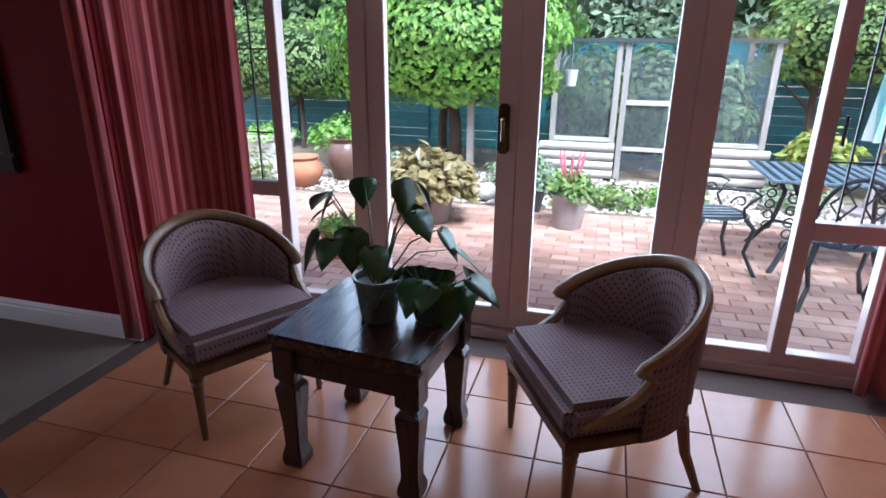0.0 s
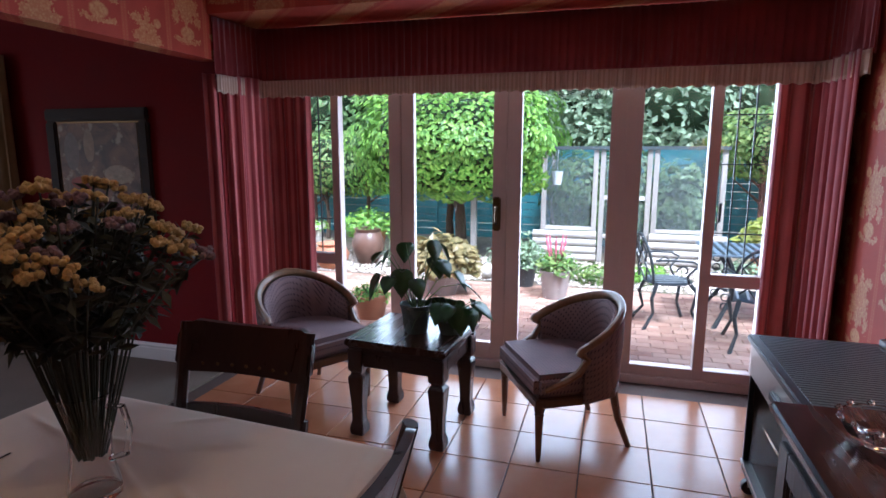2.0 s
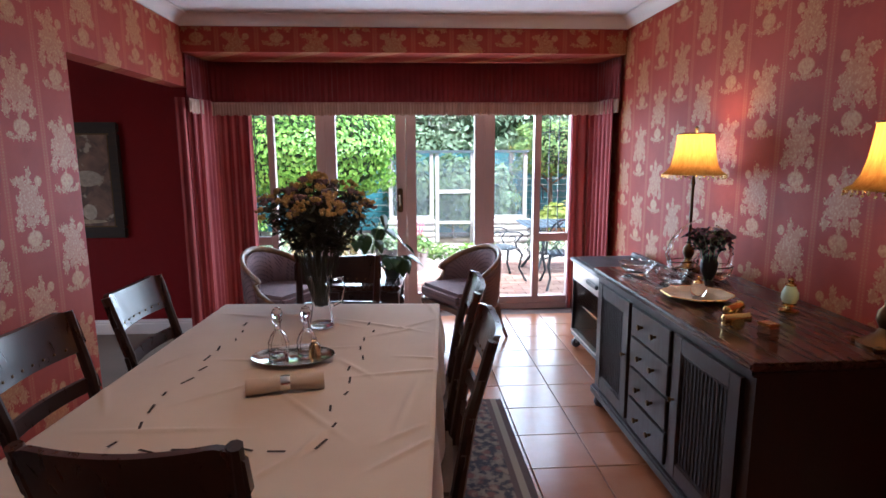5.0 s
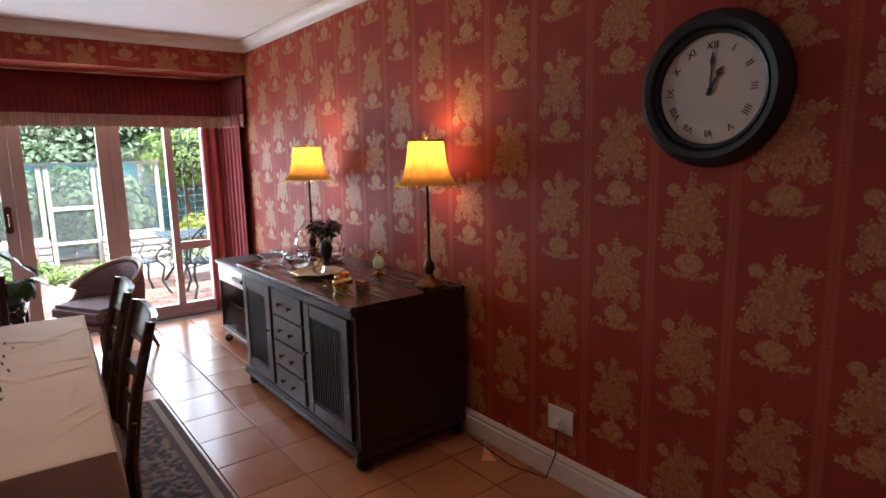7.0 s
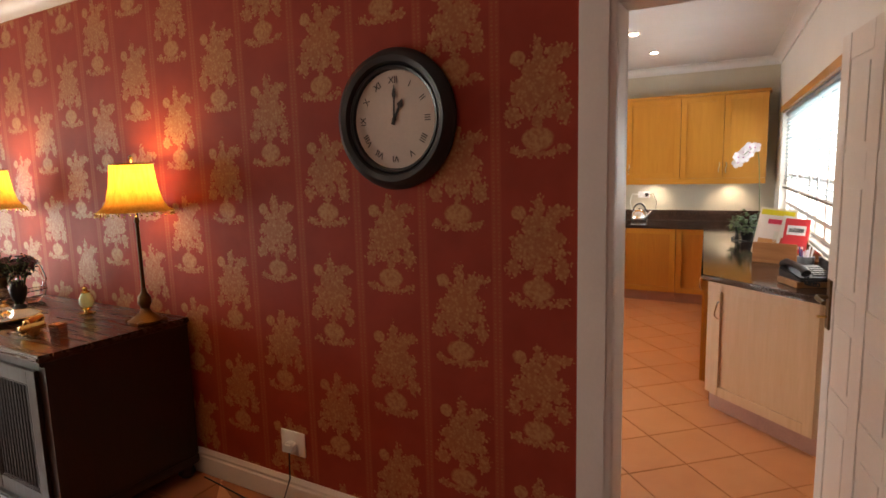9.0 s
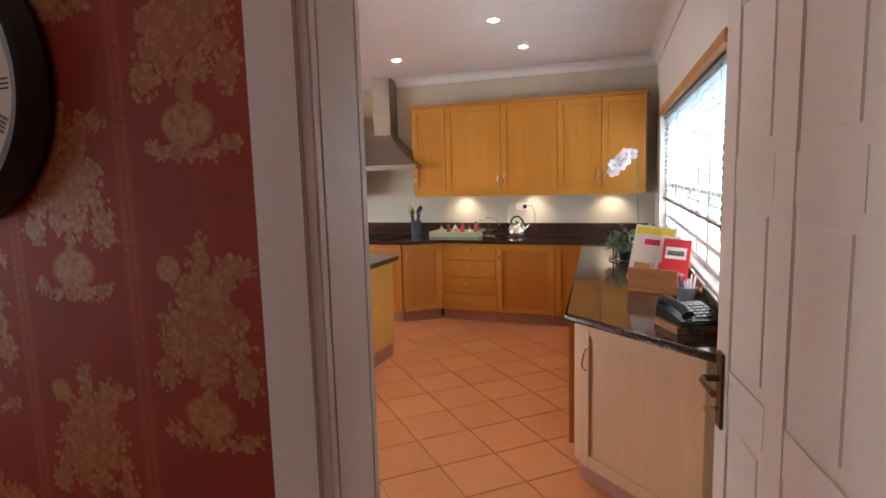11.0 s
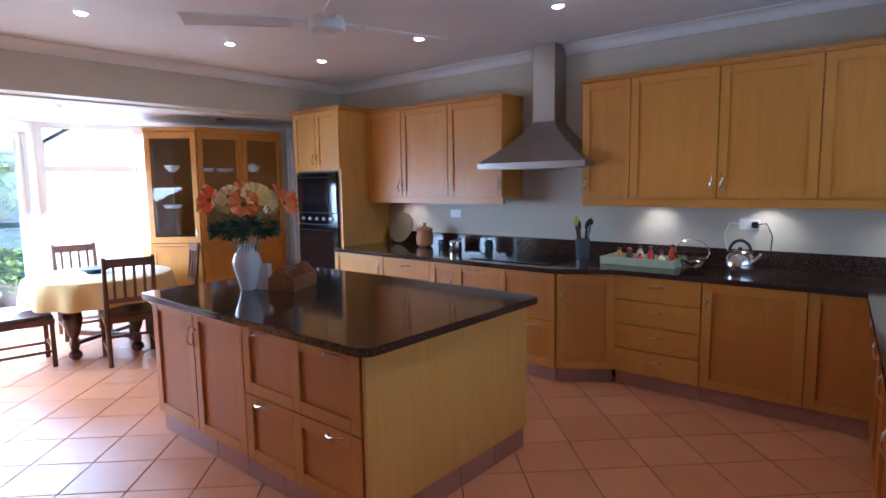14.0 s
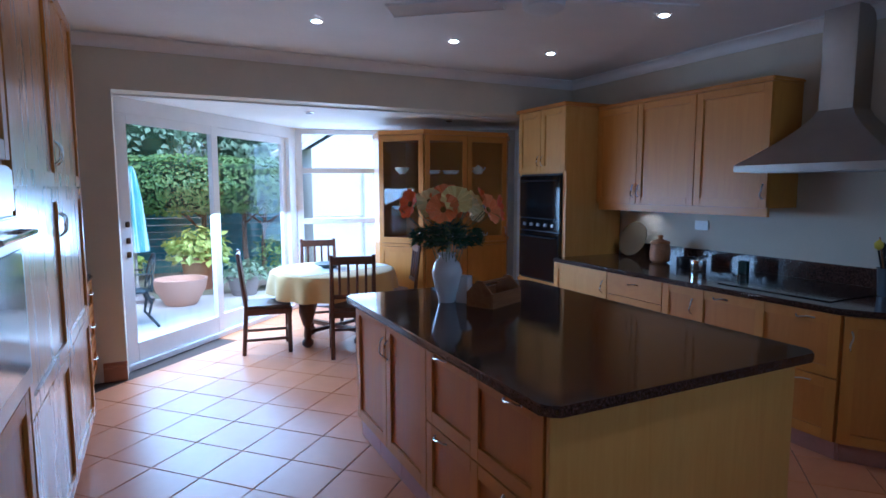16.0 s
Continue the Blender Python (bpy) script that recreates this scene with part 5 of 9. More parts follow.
# ---- things on the walls ----
def wall_clock():
    c = thing("wall_clock", "round dark wall clock with roman numerals", "clock", at=Matrix(((0, 0, -1, WX - 0.002), (-1, 0, 0, -1.77), (0, 1, 0, 1.79), (0, 0, 0, 1))))
    part("rim", lathe(bmesh.new(), [(0.265, 0.0), (0.268, 0.015), (0.255, 0.04), (0.235, 0.052), (0.215, 0.046), (0.205, 0.03), (0.2, 0.034), (0.19, 0.03), (0.185, 0.012), (0.0, 0.010)], 64), BLACK_PLASTIC, c, smooth=True)
    part("dial", lathe(bmesh.new(), [(0.186, 0.012), (0.186, 0.016), (0, 0.016)], 48), paint("aged_dial", (0.60, 0.52, 0.44), 0.6, 0.08), c)
    INK = paint("dial_ink", (0.02, 0.016, 0.014), 0.6)
    for k, word in enumerate(("XII", "I", "II", "III", "IIII", "V", "VI", "VII", "VIII", "IX", "X", "XI")):
        cu = bpy.data.curves.new("numeral", "FONT")
        cu.body, cu.size, cu.align_x, cu.align_y, cu.extrude = word, 0.036, "CENTER", "CENTER", 0.0006
        tmp = new("numeral_text", cu)
        me = bpy.data.meshes.new_from_object(tmp.evaluated_get(bpy.context.evaluated_depsgraph_get()))
        bpy.data.objects.remove(tmp)
        me.materials.append(INK)
        o = share("numeral", me, pose(0, 0, 0, 0, 0, -30 * k) @ pose(0, 0.148, 0.0172), c)
    for a, L, w in ((-28, 0.085, 0.006), (-2, 0.13, 0.004)):
        bm = bmesh.new()
        slab(bm, [(-w, -0.02), (w, -0.02), (w * 0.7, L * 0.6), (w * 2.2, L * 0.72), (0, L), (-w * 2.2, L * 0.72), (-w * 0.7, L * 0.6)], 0.019, 0.021, pose(0, 0, 0, 0, 0, a))
        part("clock_hand", bm, INK, c)
    part("hub", lathe(bmesh.new(), [(0.008, 0.016), (0.008, 0.024), (0, 0.025)], 12), INK, c)


wall_clock()

s = thing("wall_socket", "white double wall socket with a plug", "socket", at=pose(WX - 0.001, -1.11, 0.32))
part("plate", block((-0.01, -0.075, -0.06), (0, 0.075, 0.06)), FRAME_WHITE, s, bevel=0.003)
part("plug", block((-0.05, -0.03, -0.035), (-0.01, 0.02, 0.015)), FRAME_WHITE, s, bevel=0.008)
part("cable", tube(bmesh.new(), [(-0.045, -0.01, -0.03), (-0.06, -0.02, -0.15), (-0.07, 0.03, -0.29), (-0.09, 0.25, -0.314), (-0.06, 0.5, -0.314), (-0.05, 0.62, -0.31)], 0.004, 6), BLACK_PLASTIC, s, smooth=True)


def painting():
    x0, x1, z0, z1, y = -3.23, -2.33, 0.86, 1.82, 2.858
    p = thing("framed_painting", "street cafe painting in a dark gilt frame", "picture")
    F = wood("antique_frame", (0.02, 0.012, 0.009), (0.05, 0.03, 0.018), "x", 0.7, 0.0)
    w = 0.09
    for lo, hi in (((x0, y - 0.04, z0), (x1, y, z0 + w)), ((x0, y - 0.04, z1 - w), (x1, y, z1)), ((x0, y - 0.039, z0 + w), (x0 + w, y, z1 - w)), ((x1 - w, y - 0.039, z0 + w), (x1, y, z1 - w))):
        part("frame_side", block(lo, hi), F, p, bevel=0.012)
    part("inner_slip", block((x0 + w - 0.005, y - 0.02, z0 + w - 0.005), (x1 - w + 0.005, y - 0.004, z1 - w + 0.005)), BRONZE, p)
    n = Nodes("painted_canvas")
    v = n.coords((1, 1, 1), False)
    f = n.noise(v, 5.0, 4.0, 0.6, 1.0)
    h = n.noise(v, 11.0, 3.0)
    col = n.mix(n.ramp(f, 0.35, 0.62), (0.07, 0.045, 0.035), (0.26, 0.14, 0.09))
    col = n.mix(n.ramp(h, 0.58, 0.66), col, (0.42, 0.33, 0.24))
    n.bump(n.noise(v, 60.0), 0.2, 0.003)
    part("canvas", block((x0 + w + 0.012, y - 0.024, z0 + w + 0.012), (x1 - w - 0.012, y - 0.019, z1 - w - 0.012)), n.done(col, 0.5, 0.0), p)
    D = y - 0.0265
    blobs = [((0.42, 0.35, 0.27), -2.62, 1.36, 0.13, 0.07), ((0.30, 0.06, 0.04), -2.9, 1.30, 0.16, 0.05), ((0.55, 0.47, 0.36), -2.75, 1.12, 0.07, 0.05),
             ((0.50, 0.42, 0.32), -2.62, 1.08, 0.06, 0.07), ((0.22, 0.18, 0.16), -3.02, 1.52, 0.07, 0.14), ((0.36, 0.27, 0.19), -2.86, 1.56, 0.05, 0.12), ((0.5, 0.4, 0.3), -2.98, 1.08, 0.08, 0.04), ((0.44, 0.34, 0.22), -2.75, 1.0, 0.28, 0.02)]
    for c, bx_, bz, rx, rz in blobs:
        part("brush_patch", lathe(bmesh.new(), [(rx, 0), (rx * 0.9, 0.0015), (0, 0.002)], 14, pose(bx_, D + 0.003, bz, 90), squash=rz / rx), paint("brush_colour", shade(c, 0.95), 0.55, 0.3, 25.0), p)


painting()


def kitchen_door():
    m = oriented((1.985, -3.415), (2.74, -3.275)) @ pose(0, 0, 0)
    d = thing("door_1", "white panelled kitchen door standing open", "door", at=m)
    d["kind"] = "structure"
    W, Hh, T = 0.77, 2.05, 0.04
    part("leaf", block((0, -T / 2 + 0.001, 0.01), (W, T / 2 - 0.001, Hh)), GLOSS_WHITE, d)
    xs = [0.0, 0.10, 0.335, 0.435, 0.67, W]
    zs = [0.01, 0.20, 0.62, 0.72, 1.00, 1.10, 1.52, 1.62, Hh - 0.10, Hh]
    for side in (-1, 1):
        y0, y1 = (T / 2 - 0.004, T / 2 + 0.004) if side > 0 else (-T / 2 - 0.004, -T / 2 + 0.004)
        for a, b in ((xs[0], xs[1]), (xs[2], xs[3]), (xs[4], xs[5])):
            part("stile", block((a, y0, 0.01), (b, y1, Hh)), GLOSS_WHITE, d, bevel=0.003)
        for a, b in ((zs[0], zs[1]), (zs[2], zs[3]), (zs[4], zs[5]), (zs[6], zs[7]), (zs[8], zs[9])):
            for c, e in ((xs[1], xs[2]), (xs[3], xs[4])):
                part("rail", block((c, y0 + 0.001, a), (e, y1 - 0.001, b)), GLOSS_WHITE, d, bevel=0.003)
        for a, b in ((zs[1], zs[2]), (zs[3], zs[4]), (zs[5], zs[6]), (zs[7], zs[8])):
            for c, e in ((xs[1], xs[2]), (xs[3], xs[4])):
                p0, p1 = (T / 2 - 0.003, T / 2 + 0.0025) if side > 0 else (-T / 2 - 0.0025, -T / 2 + 0.003)
                part("panel", block((c + 0.03, p0, a + 0.03), (e - 0.03, p1, b - 0.03)), GLOSS_WHITE, d, bevel=0.002)
    h = part("handle_plate", block((W - 0.075, T / 2 + 0.004, 0.93), (W - 0.03, T / 2 + 0.012, 1.13)), BRONZE, d, "aged bronze lock plate", bevel=0.003)
    part("lever", tube(bmesh.new(), [(W - 0.052, T / 2 + 0.008, 1.06), (W - 0.052, T / 2 + 0.05, 1.06), (W - 0.07, T / 2 + 0.055, 1.06), (W - 0.15, T / 2 + 0.05, 1.055)], 0.009, 8), BRONZE, h, smooth=True)
    part("key", tube(bmesh.new(), [(W - 0.052, T / 2 + 0.01, 0.98), (W - 0.052, T / 2 + 0.045, 0.98)], 0.006, 6), BRASS, h)
    part("latch", block((W - 0.001, -0.012, 0.96), (W + 0.003, 0.012, 1.1)), BRONZE, d)
    for z in (0.25, 1.9):
        part("hinge", lathe(bmesh.new(), [(0.008, 0), (0.008, 0.1)], 10, pose(-0.006, T / 2 + 0.004, z)), BLACK_IRON, d)


kitchen_door()

# rug under the dining table
def rug():
    n = Nodes("patterned_rug")
    v = n.coords((1, 1, 1), False)
    sep = n.put("SeparateXYZ")
    n.t.links.new(v, sep.inputs[0])
    vor = n.put("TexVoronoi", feature="F1")
    vor.inputs["Scale"].default_value = 16.0
    n.t.links.new(v, vor.inputs["Vector"])
    f = n.ramp(vor.outputs[0], 0.25, 0.5)
    g2 = n.ramp(n.noise(v, 24.0, 3.0), 0.45, 0.58)
    col = n.mix(f, (0.16, 0.06, 0.045), (0.03, 0.022, 0.03))
    col = n.mix(n.math("MULTIPLY", g2, 0.7), col, (0.30, 0.22, 0.15))
    ex = n.math("SUBTRACT", 0.98, n.math("ABSOLUTE", sep.outputs[0]))
    col = n.mix(n.ramp(ex, 0.10, 0.105, 1.0, 0.0), col, (0.10, 0.055, 0.045))
    col = n.mix(n.math("MULTIPLY", n.ramp(ex, 0.035, 0.04), n.ramp(ex, 0.075, 0.07)), col, (0.32, 0.25, 0.18))
    n.bump(n.noise(v, 300.0, 2.0), 0.6, 0.004)
    r = thing("rug", "dark patterned woven rug under the dining table", "rug", at=pose(-0.36, -0.1, 0.001))
    part("pile", block((-0.98, -1.36, 0), (0.98, 1.36, 0.009)), n.done(col, 0.95, 0.0), r, bevel=0.003)


rug()

# ---- kitchen units ----
def granite():
    n = Nodes("dark_granite")
    v = n.coords(shift=False, world=True)
    a, b = n.noise(v, 90.0, 4.0, 0.7), n.noise(v, 6.0, 3.0)
    vor = n.put("TexVoronoi", feature="F1")
    vor.inputs["Scale"].default_value = 160.0
    n.t.links.new(v, vor.inputs["Vector"])
    col = n.mix(n.ramp(a, 0.45, 0.7), (0.025, 0.015, 0.012), (0.13, 0.07, 0.055))
    col = n.mix(n.math("MULTIPLY", n.ramp(vor.outputs[0], 0.22, 0.12), n.ramp(b, 0.4, 0.6)), col, (0.16, 0.13, 0.12))
    return n.done(col, n.ramp(b, 0.3, 0.7, 0.06, 0.12), 0.0, Specular_IOR_Level=0.6)


GRANITE = granite()
PLINTH = paint("terracotta_plinth_tile", (0.44, 0.22, 0.16), 0.35, 0.15, 5.0)
PALE = wood("light_beech_veneer", (0.60, 0.30, 0.055), (0.68, 0.37, 0.085), "z", 0.4, 0.12, 0.6)
REDDER = wood("reddish_panel_veneer", (0.48, 0.175, 0.020), (0.56, 0.225, 0.032), "z", 0.42, 0.1, 0.6)
HANDLE = paint("satin_nickel", (0.62, 0.58, 0.52), 0.28, 0.08, 10.0, 200.0, 0.03, 1.0)


def bow_handle(parent, x, z, upright, L=0.11):
    """A wavy bow handle before the face y = -0.022."""
    pts = []
    for i in range(11):
        t = -1 + 0.2 * i
        y = -0.022 - 0.024 * (1 - t ** 4)
        w = 0.006 * math.sin(t * math.pi)
        pts.append((x + w, y, z + t * L / 2) if upright else (x + t * L / 2, y, z + w))
    return part("handle", tube(bmesh.new(), pts, 0.0048, 6), HANDLE, parent, "satin nickel bow handle", smooth=True)


def front(parent, name, x0, x1, z0, z1, handle, material, split=False, plain=False):
    """A shaker door or drawer front at y = 0 facing -y; handle: (x, z, upright)."""
    g = 0.003
    x0, x1, z0, z1 = x0 + g, x1 - g, z0 + g, z1 - g
    if plain:
        d = part(name, block((x0, -0.021, z0), (x1, -0.001, z1)), PINE_H, parent, bevel=0.002)
    else:
        w = 0.062 if min(x1 - x0, z1 - z0) > 0.22 else 0.045
        d = part(name, block((x0, -0.008, z0), (x1, -0.001, z1)), REDDER if material is PINE and z1 < 1.0 else material, parent)
        for a, b in ((x0, x0 + w), (x1 - w, x1)) + ((((x0 + x1) / 2 - w / 2, (x0 + x1) / 2 + w / 2),) if split else ()):
            part("stile", block((a, -0.022, z0), (b, -0.008, z1)), material, d, bevel=0.002)
        mids = [(x0 + w, (x0 + x1) / 2 - w / 2), ((x0 + x1) / 2 + w / 2, x1 - w)] if split else [(x0 + w, x1 - w)]
        for a, b in mids:
            for c, e in ((z0, z0 + w), (z1 - w, z1)):
                part("rail", block((a, -0.0215, c), (b, -0.008, e)), PINE_H if material is PINE else material, d, bevel=0.002)
    for hx, hz, up in handle:
        bow_handle(d, hx, hz, up)
    return d


def unit(name, m, W, D, z0, z1, label, fronts, material=None, category="cabinet", plinth=True, group="kitchen units"):
    c = thing(name, label, category, group, at=m)
    material = material or PINE
    part("body", block((0.001, 0, z0), (W - 0.001, D, z1)), material, c)
    for f in fronts:
        kind, x0, x1, a, b, handle = f[:6]
        front(c, kind, x0, x1, a, b, handle, material, "split" in f[6:], "plain" in f[6:])
    if plinth:
        n = max(1, round(W / 0.32))
        for k in range(n):
            part("plinth_tile", block((W * k / n + 0.0015, 0.04, 0.001), (W * (k + 1) / n - 0.0015, 0.052, z0 - 0.003)), PLINTH, c, "terracotta plinth tile", bevel=0.001)
    return c


def east(x, y):
    return pose(x, y, 0, 0, 0, -90)


# wall cabinets on the cooker wall
def wall_run(y_edges, z0, z1, x, handles, label):
    for k in range(len(y_edges) - 1):
        a, b = y_edges[k], y_edges[k + 1]
        W = a - b
        hx = 0.035 if handles[k] == "l" else W - 0.035
        unit("wall_cabinet", east(x, a), W, KX - x - 0.002, z0, z1, label, [("door", 0, W, z0, z1, [(hx, z0 + 0.12, True)])], plinth=False)


wall_run([2.155, 1.63, 1.0, 0.36], 1.42, 2.32, 7.29, "rlr", "honey-coloured shaker wall cabinet beside the hood")
wall_run([-0.43, -0.83, -1.47, -2.08, -2.53, -2.96], 1.42, 2.34, 7.29, "lrlrl", "honey-coloured shaker wall cabinet above the worktop")
for y0, y1, z, name in ((0.34, 2.155, 2.32, "left"), (-2.98, -0.41, 2.34, "right")):
    t = thing("cabinet_cornice", "honey wood cornice on top of the wall cabinets", "cornice")
    part("crown", block((7.25, y0, z), (KX - 0.002, y1, z + 0.035)), PINE_H, t, bevel=0.012)
    t = thing("light_pelmet", "honey wood pelmet below the wall cabinets", "pelmet")
    part("strip", block((7.285, y0 + 0.02, 1.355), (7.31, y1 - 0.02, 1.419)), PINE_H, t, bevel=0.003)

# oven tower
W = 0.79
c = unit("oven_tower", east(6.9, 2.95), W, 0.70, 0.12, 2.35, "tall honey wood oven housing with upper doors",
         [("door", 0, W / 2, 1.72, 2.35, [(W / 2 - 0.035, 1.84, True)]), ("door", W / 2, W, 1.72, 2.35, [(W / 2 + 0.035, 1.84, True)]),
          ("drawer", 0, W, 0.13, 0.6, [(W / 2, 0.53, False)])], PALE)
part("crown", block((-0.03, -0.05, 2.35), (W + 0.03, 0.70, 2.385)), PINE_H, c, bevel=0.012)
o = thing("double_oven", "black glass built-in double oven", "oven", at=east(6.9, 2.95))
OVENGLASS = paint("black_oven_glass", (0.008, 0.009, 0.011), 0.06, 0.1, Specular_IOR_Level=0.8)
part("casing", block((0.05, -0.012, 0.61), (W - 0.05, -0.001, 1.71)), BLACK_PLASTIC, o, bevel=0.003)
for a, b in ((0.63, 1.12), (1.26, 1.69)):
    d = part("oven_door", block((0.055, -0.035, a), (W - 0.055, -0.012, b)), OVENGLASS, o, bevel=0.004)
    part("handle", tube(bmesh.new(), [(0.12, -0.036, b - 0.05), (0.12, -0.07, b - 0.05), (W - 0.12, -0.07, b - 0.05), (W - 0.12, -0.036, b - 0.05)], 0.008, 8), BLACK_PLASTIC, d, smooth=True)
p = part("control_panel", block((0.055, -0.03, 1.13), (W - 0.055, -0.012, 1.25)), OVENGLASS, o, bevel=0.003)
for k in range(5):
    part("dial", lathe(bmesh.new(), [(0.018, 0), (0.016, 0.018), (0, 0.02)], 14, pose(0.15 + 0.12 * k, -0.03, 1.19, 90)), STEEL, p, smooth=True)

# base units along the cooker wall
BH = 0.862


def drawers(n, W, z0=0.12, z1=BH, hx=None):
    h = (z1 - z0) / n
    return [("drawer", 0, W, z0 + k * h, z0 + (k + 1) * h, [(W / 2, z0 + (k + 0.62) * h, False)], "plain") for k in range(n)]


unit("base_cabinet", east(6.775, 2.14), 0.73, 0.80, 0.12, BH, "honey wood base cabinet beside the oven", [("door", 0, 0.73, 0.12, BH, [(0.68, 0.72, True)])], PALE)
unit("drawer_unit", east(6.775, 1.41), 0.60, 0.80, 0.12, BH, "honey wood drawer unit in the worktop run", drawers(4, 0.60), PALE)
unit("base_cabinet", east(6.775, 0.81), 0.33, 0.80, 0.12, BH, "narrow honey wood base cabinet", [("door", 0, 0.33, 0.12, BH, [(0.28, 0.72, True)])])
unit("pan_drawer_unit", east(6.745, 0.48), 0.97, 0.82, 0.12, BH, "wide pan drawers below the hob", [("drawer", 0, 0.97, 0.12, 0.49, [(0.2, 0.45, False), (0.77, 0.45, False)], "split"), ("drawer", 0, 0.97, 0.49, BH, [(0.2, 0.82, False), (0.77, 0.82, False)], "split")])
m = oriented((6.745, -0.49), (6.99, -0.85))
n = math.dist((6.745, -0.49), (6.99, -0.85))
unit("angled_cabinet", m, n, 0.45, 0.12, BH, "angled honey wood corner cabinet", [("door", 0, n, 0.12, BH, [(0.04, 0.72, True)])])
unit("drawer_unit", east(6.99, -0.85), 0.63, 0.60, 0.12, BH, "stack of four honey wood drawers", drawers(4, 0.63))
unit("base_cabinet", east(6.99, -1.48), 0.62, 0.60, 0.12, BH, "honey wood base cabinet by the kettle", [("door", 0, 0.62, 0.12, BH, [(0.04, 0.72, True)])])
unit("base_cabinet", east(6.99, -2.10), 0.40, 0.60, 0.12, BH, "honey wood corner base cabinet", [("door", 0, 0.40, 0.12, BH, [])])

# window run: slanting like the wall
def front_line(x):
    return -2.43 - (6.95 - x) * 0.08


ew = [0, 0.6, 1.2, 1.8, 2.35, 2.8]
ma = math.degrees(math.atan2(0.08, 1))
for a, b in zip(ew, ew[1:]):
    x = 6.95 - b
    unit("base_cabinet", pose(x, front_line(x) - 0.03, 0, 0, 0, 180 + ma) @ pose(-(b - a), 0, 0), b - a, 0.55, 0.12, BH, "honey wood base cabinet under the window", [("door", 0, b - a, 0.12, BH, [(0.05, 0.72, True)])])
ea, eb = (3.50, -3.30), (4.0, -2.71)
n = math.dist(ea, eb)
me_ = oriented(eb, ea)
# Beech taken paler and pinker: reflected daylight put into the veneer colour.
unit("end_cabinet", me_ @ pose(0, 0, 0, 0, 0, 0), n, 0.42, 0.12, BH, "beech end cabinet facing the doorway, daylight put in its colour", [("door", 0.06, n, 0.12, BH, [(0.11, 0.68, True)])], wood("daylit_beech_veneer", (0.60, 0.37, 0.20), (0.68, 0.45, 0.27), "z", 0.4, 0.12, 0.6))


def worktop(name, poly, z0, z1, label):
    t = thing(name, label, "worktop")
    bm = bmesh.new()
    slab(bm, poly, z0, z1)
    part("slab", bm, GRANITE, t, bevel=0.012, smooth=True)
    return t


worktop("worktop", [(KX - 0.004, 2.145), (6.735, 2.145), (6.70, 0.5), (6.70, -0.49), (6.945, -0.86), (6.945, -2.40), (3.93, front_line(3.93)), (3.36, wwall(3.36) + 0.004), (KX - 0.004, wwall(KX - 0.004) + 0.004)], BH + 0.001, 0.90,
        "continuous dark granite worktop along two walls")
t = thing("splash_upstand", "dark granite upstand behind the worktop", "upstand")
part("upstand", block((KX - 0.024, -2.98, 0.901), (KX - 0.004, 2.145, 1.03)), GRANITE, t, bevel=0.003)
t = thing("splash_upstand", "dark granite upstand under the window", "upstand")
bm = bmesh.new()
slab(bm, [(KX - 0.03, wwall(KX) + 0.004), (KX - 0.03, wwall(KX) + 0.024), (3.42, wwall(3.42) + 0.024), (3.42, wwall(3.42) + 0.004)], 0.901, 1.03)
part("upstand", bm, GRANITE, t, bevel=0.003)
hb = thing("hob", "black ceramic hob set in the worktop", "hob")
part("glass", block((6.84, -0.36, 0.901), (7.36, 0.40, 0.906)), OVENGLASS, hb, bevel=0.002)

# hood
h = thing("cooker_hood", "brushed steel chimney cooker hood", "hood")
part("lip", block((7.12, -0.53, 1.68), (KX - 0.004, 0.53, 1.725)), STEEL, h, bevel=0.002)
bm = bmesh.new()
low = [(7.12, -0.53), (KX - 0.004, -0.53), (KX - 0.004, 0.53), (7.12, 0.53)]
rings = []
for k in range(9):
    f = k / 8
    z = 1.726 + 0.36 * f
    rings.append([bm.verts.new((7.41 + (x - 7.41) * (1 - f) ** 1.25 if x < 7.4 else x, 0.015 * f + y * (0.21 + 0.79 * (1 - f) ** 1.35), z)) for x, y in low])
for a, b in zip(rings, rings[1:]):
    for i in range(4):
        bm.faces.new((a[i], a[(i + 1) % 4], b[(i + 1) % 4], b[i]))
bm.faces.new(rings[0][::-1])
bm.faces.new(rings[-1])
part("canopy", bm, STEEL, h, smooth=True)
part("chimney", block((7.41, -0.095, 2.05), (KX - 0.004, 0.125, CK - 0.004)), STEEL, h, bevel=0.002)
part("filter", block((7.2, -0.45, 1.672), (7.56, 0.45, 1.681)), STEEL, h)

# island
IX0, IX1, IY0, IY1 = 4.445, 5.68, -0.88, 1.09
Wd, Dp = IY1 - IY0, IX1 - IX0
isl = thing("kitchen_island", "honey beech kitchen island with drawers and doors", "island", at=pose(IX0, IY1, 0, 0, 0, -90))
part("body", block((0, 0, 0.125), (Wd - 0.012, Dp, BH)), PINE, isl)
part("end_panel", block((Wd - 0.011, -0.02, 0.125), (Wd + 0.008, Dp, BH)), PALE, isl, "pale beech end panel", bevel=0.002)
s = Wd - 0.93
front(isl, "door", 0.0, s / 2, 0.13, BH, [(s / 2 - 0.035, 0.70, True)], PINE)
front(isl, "door", s / 2, s, 0.13, BH, [(s / 2 + 0.035, 0.70, True)], PINE)
front(isl, "drawer", s, Wd - 0.022, 0.13, 0.49, [(s + 0.16, 0.455, False), (Wd - 0.2, 0.455, False)], PINE, True)
front(isl, "drawer", s, Wd - 0.022, 0.49, BH, [(s + 0.16, 0.828, False), (Wd - 0.2, 0.828, False)], PINE, True)
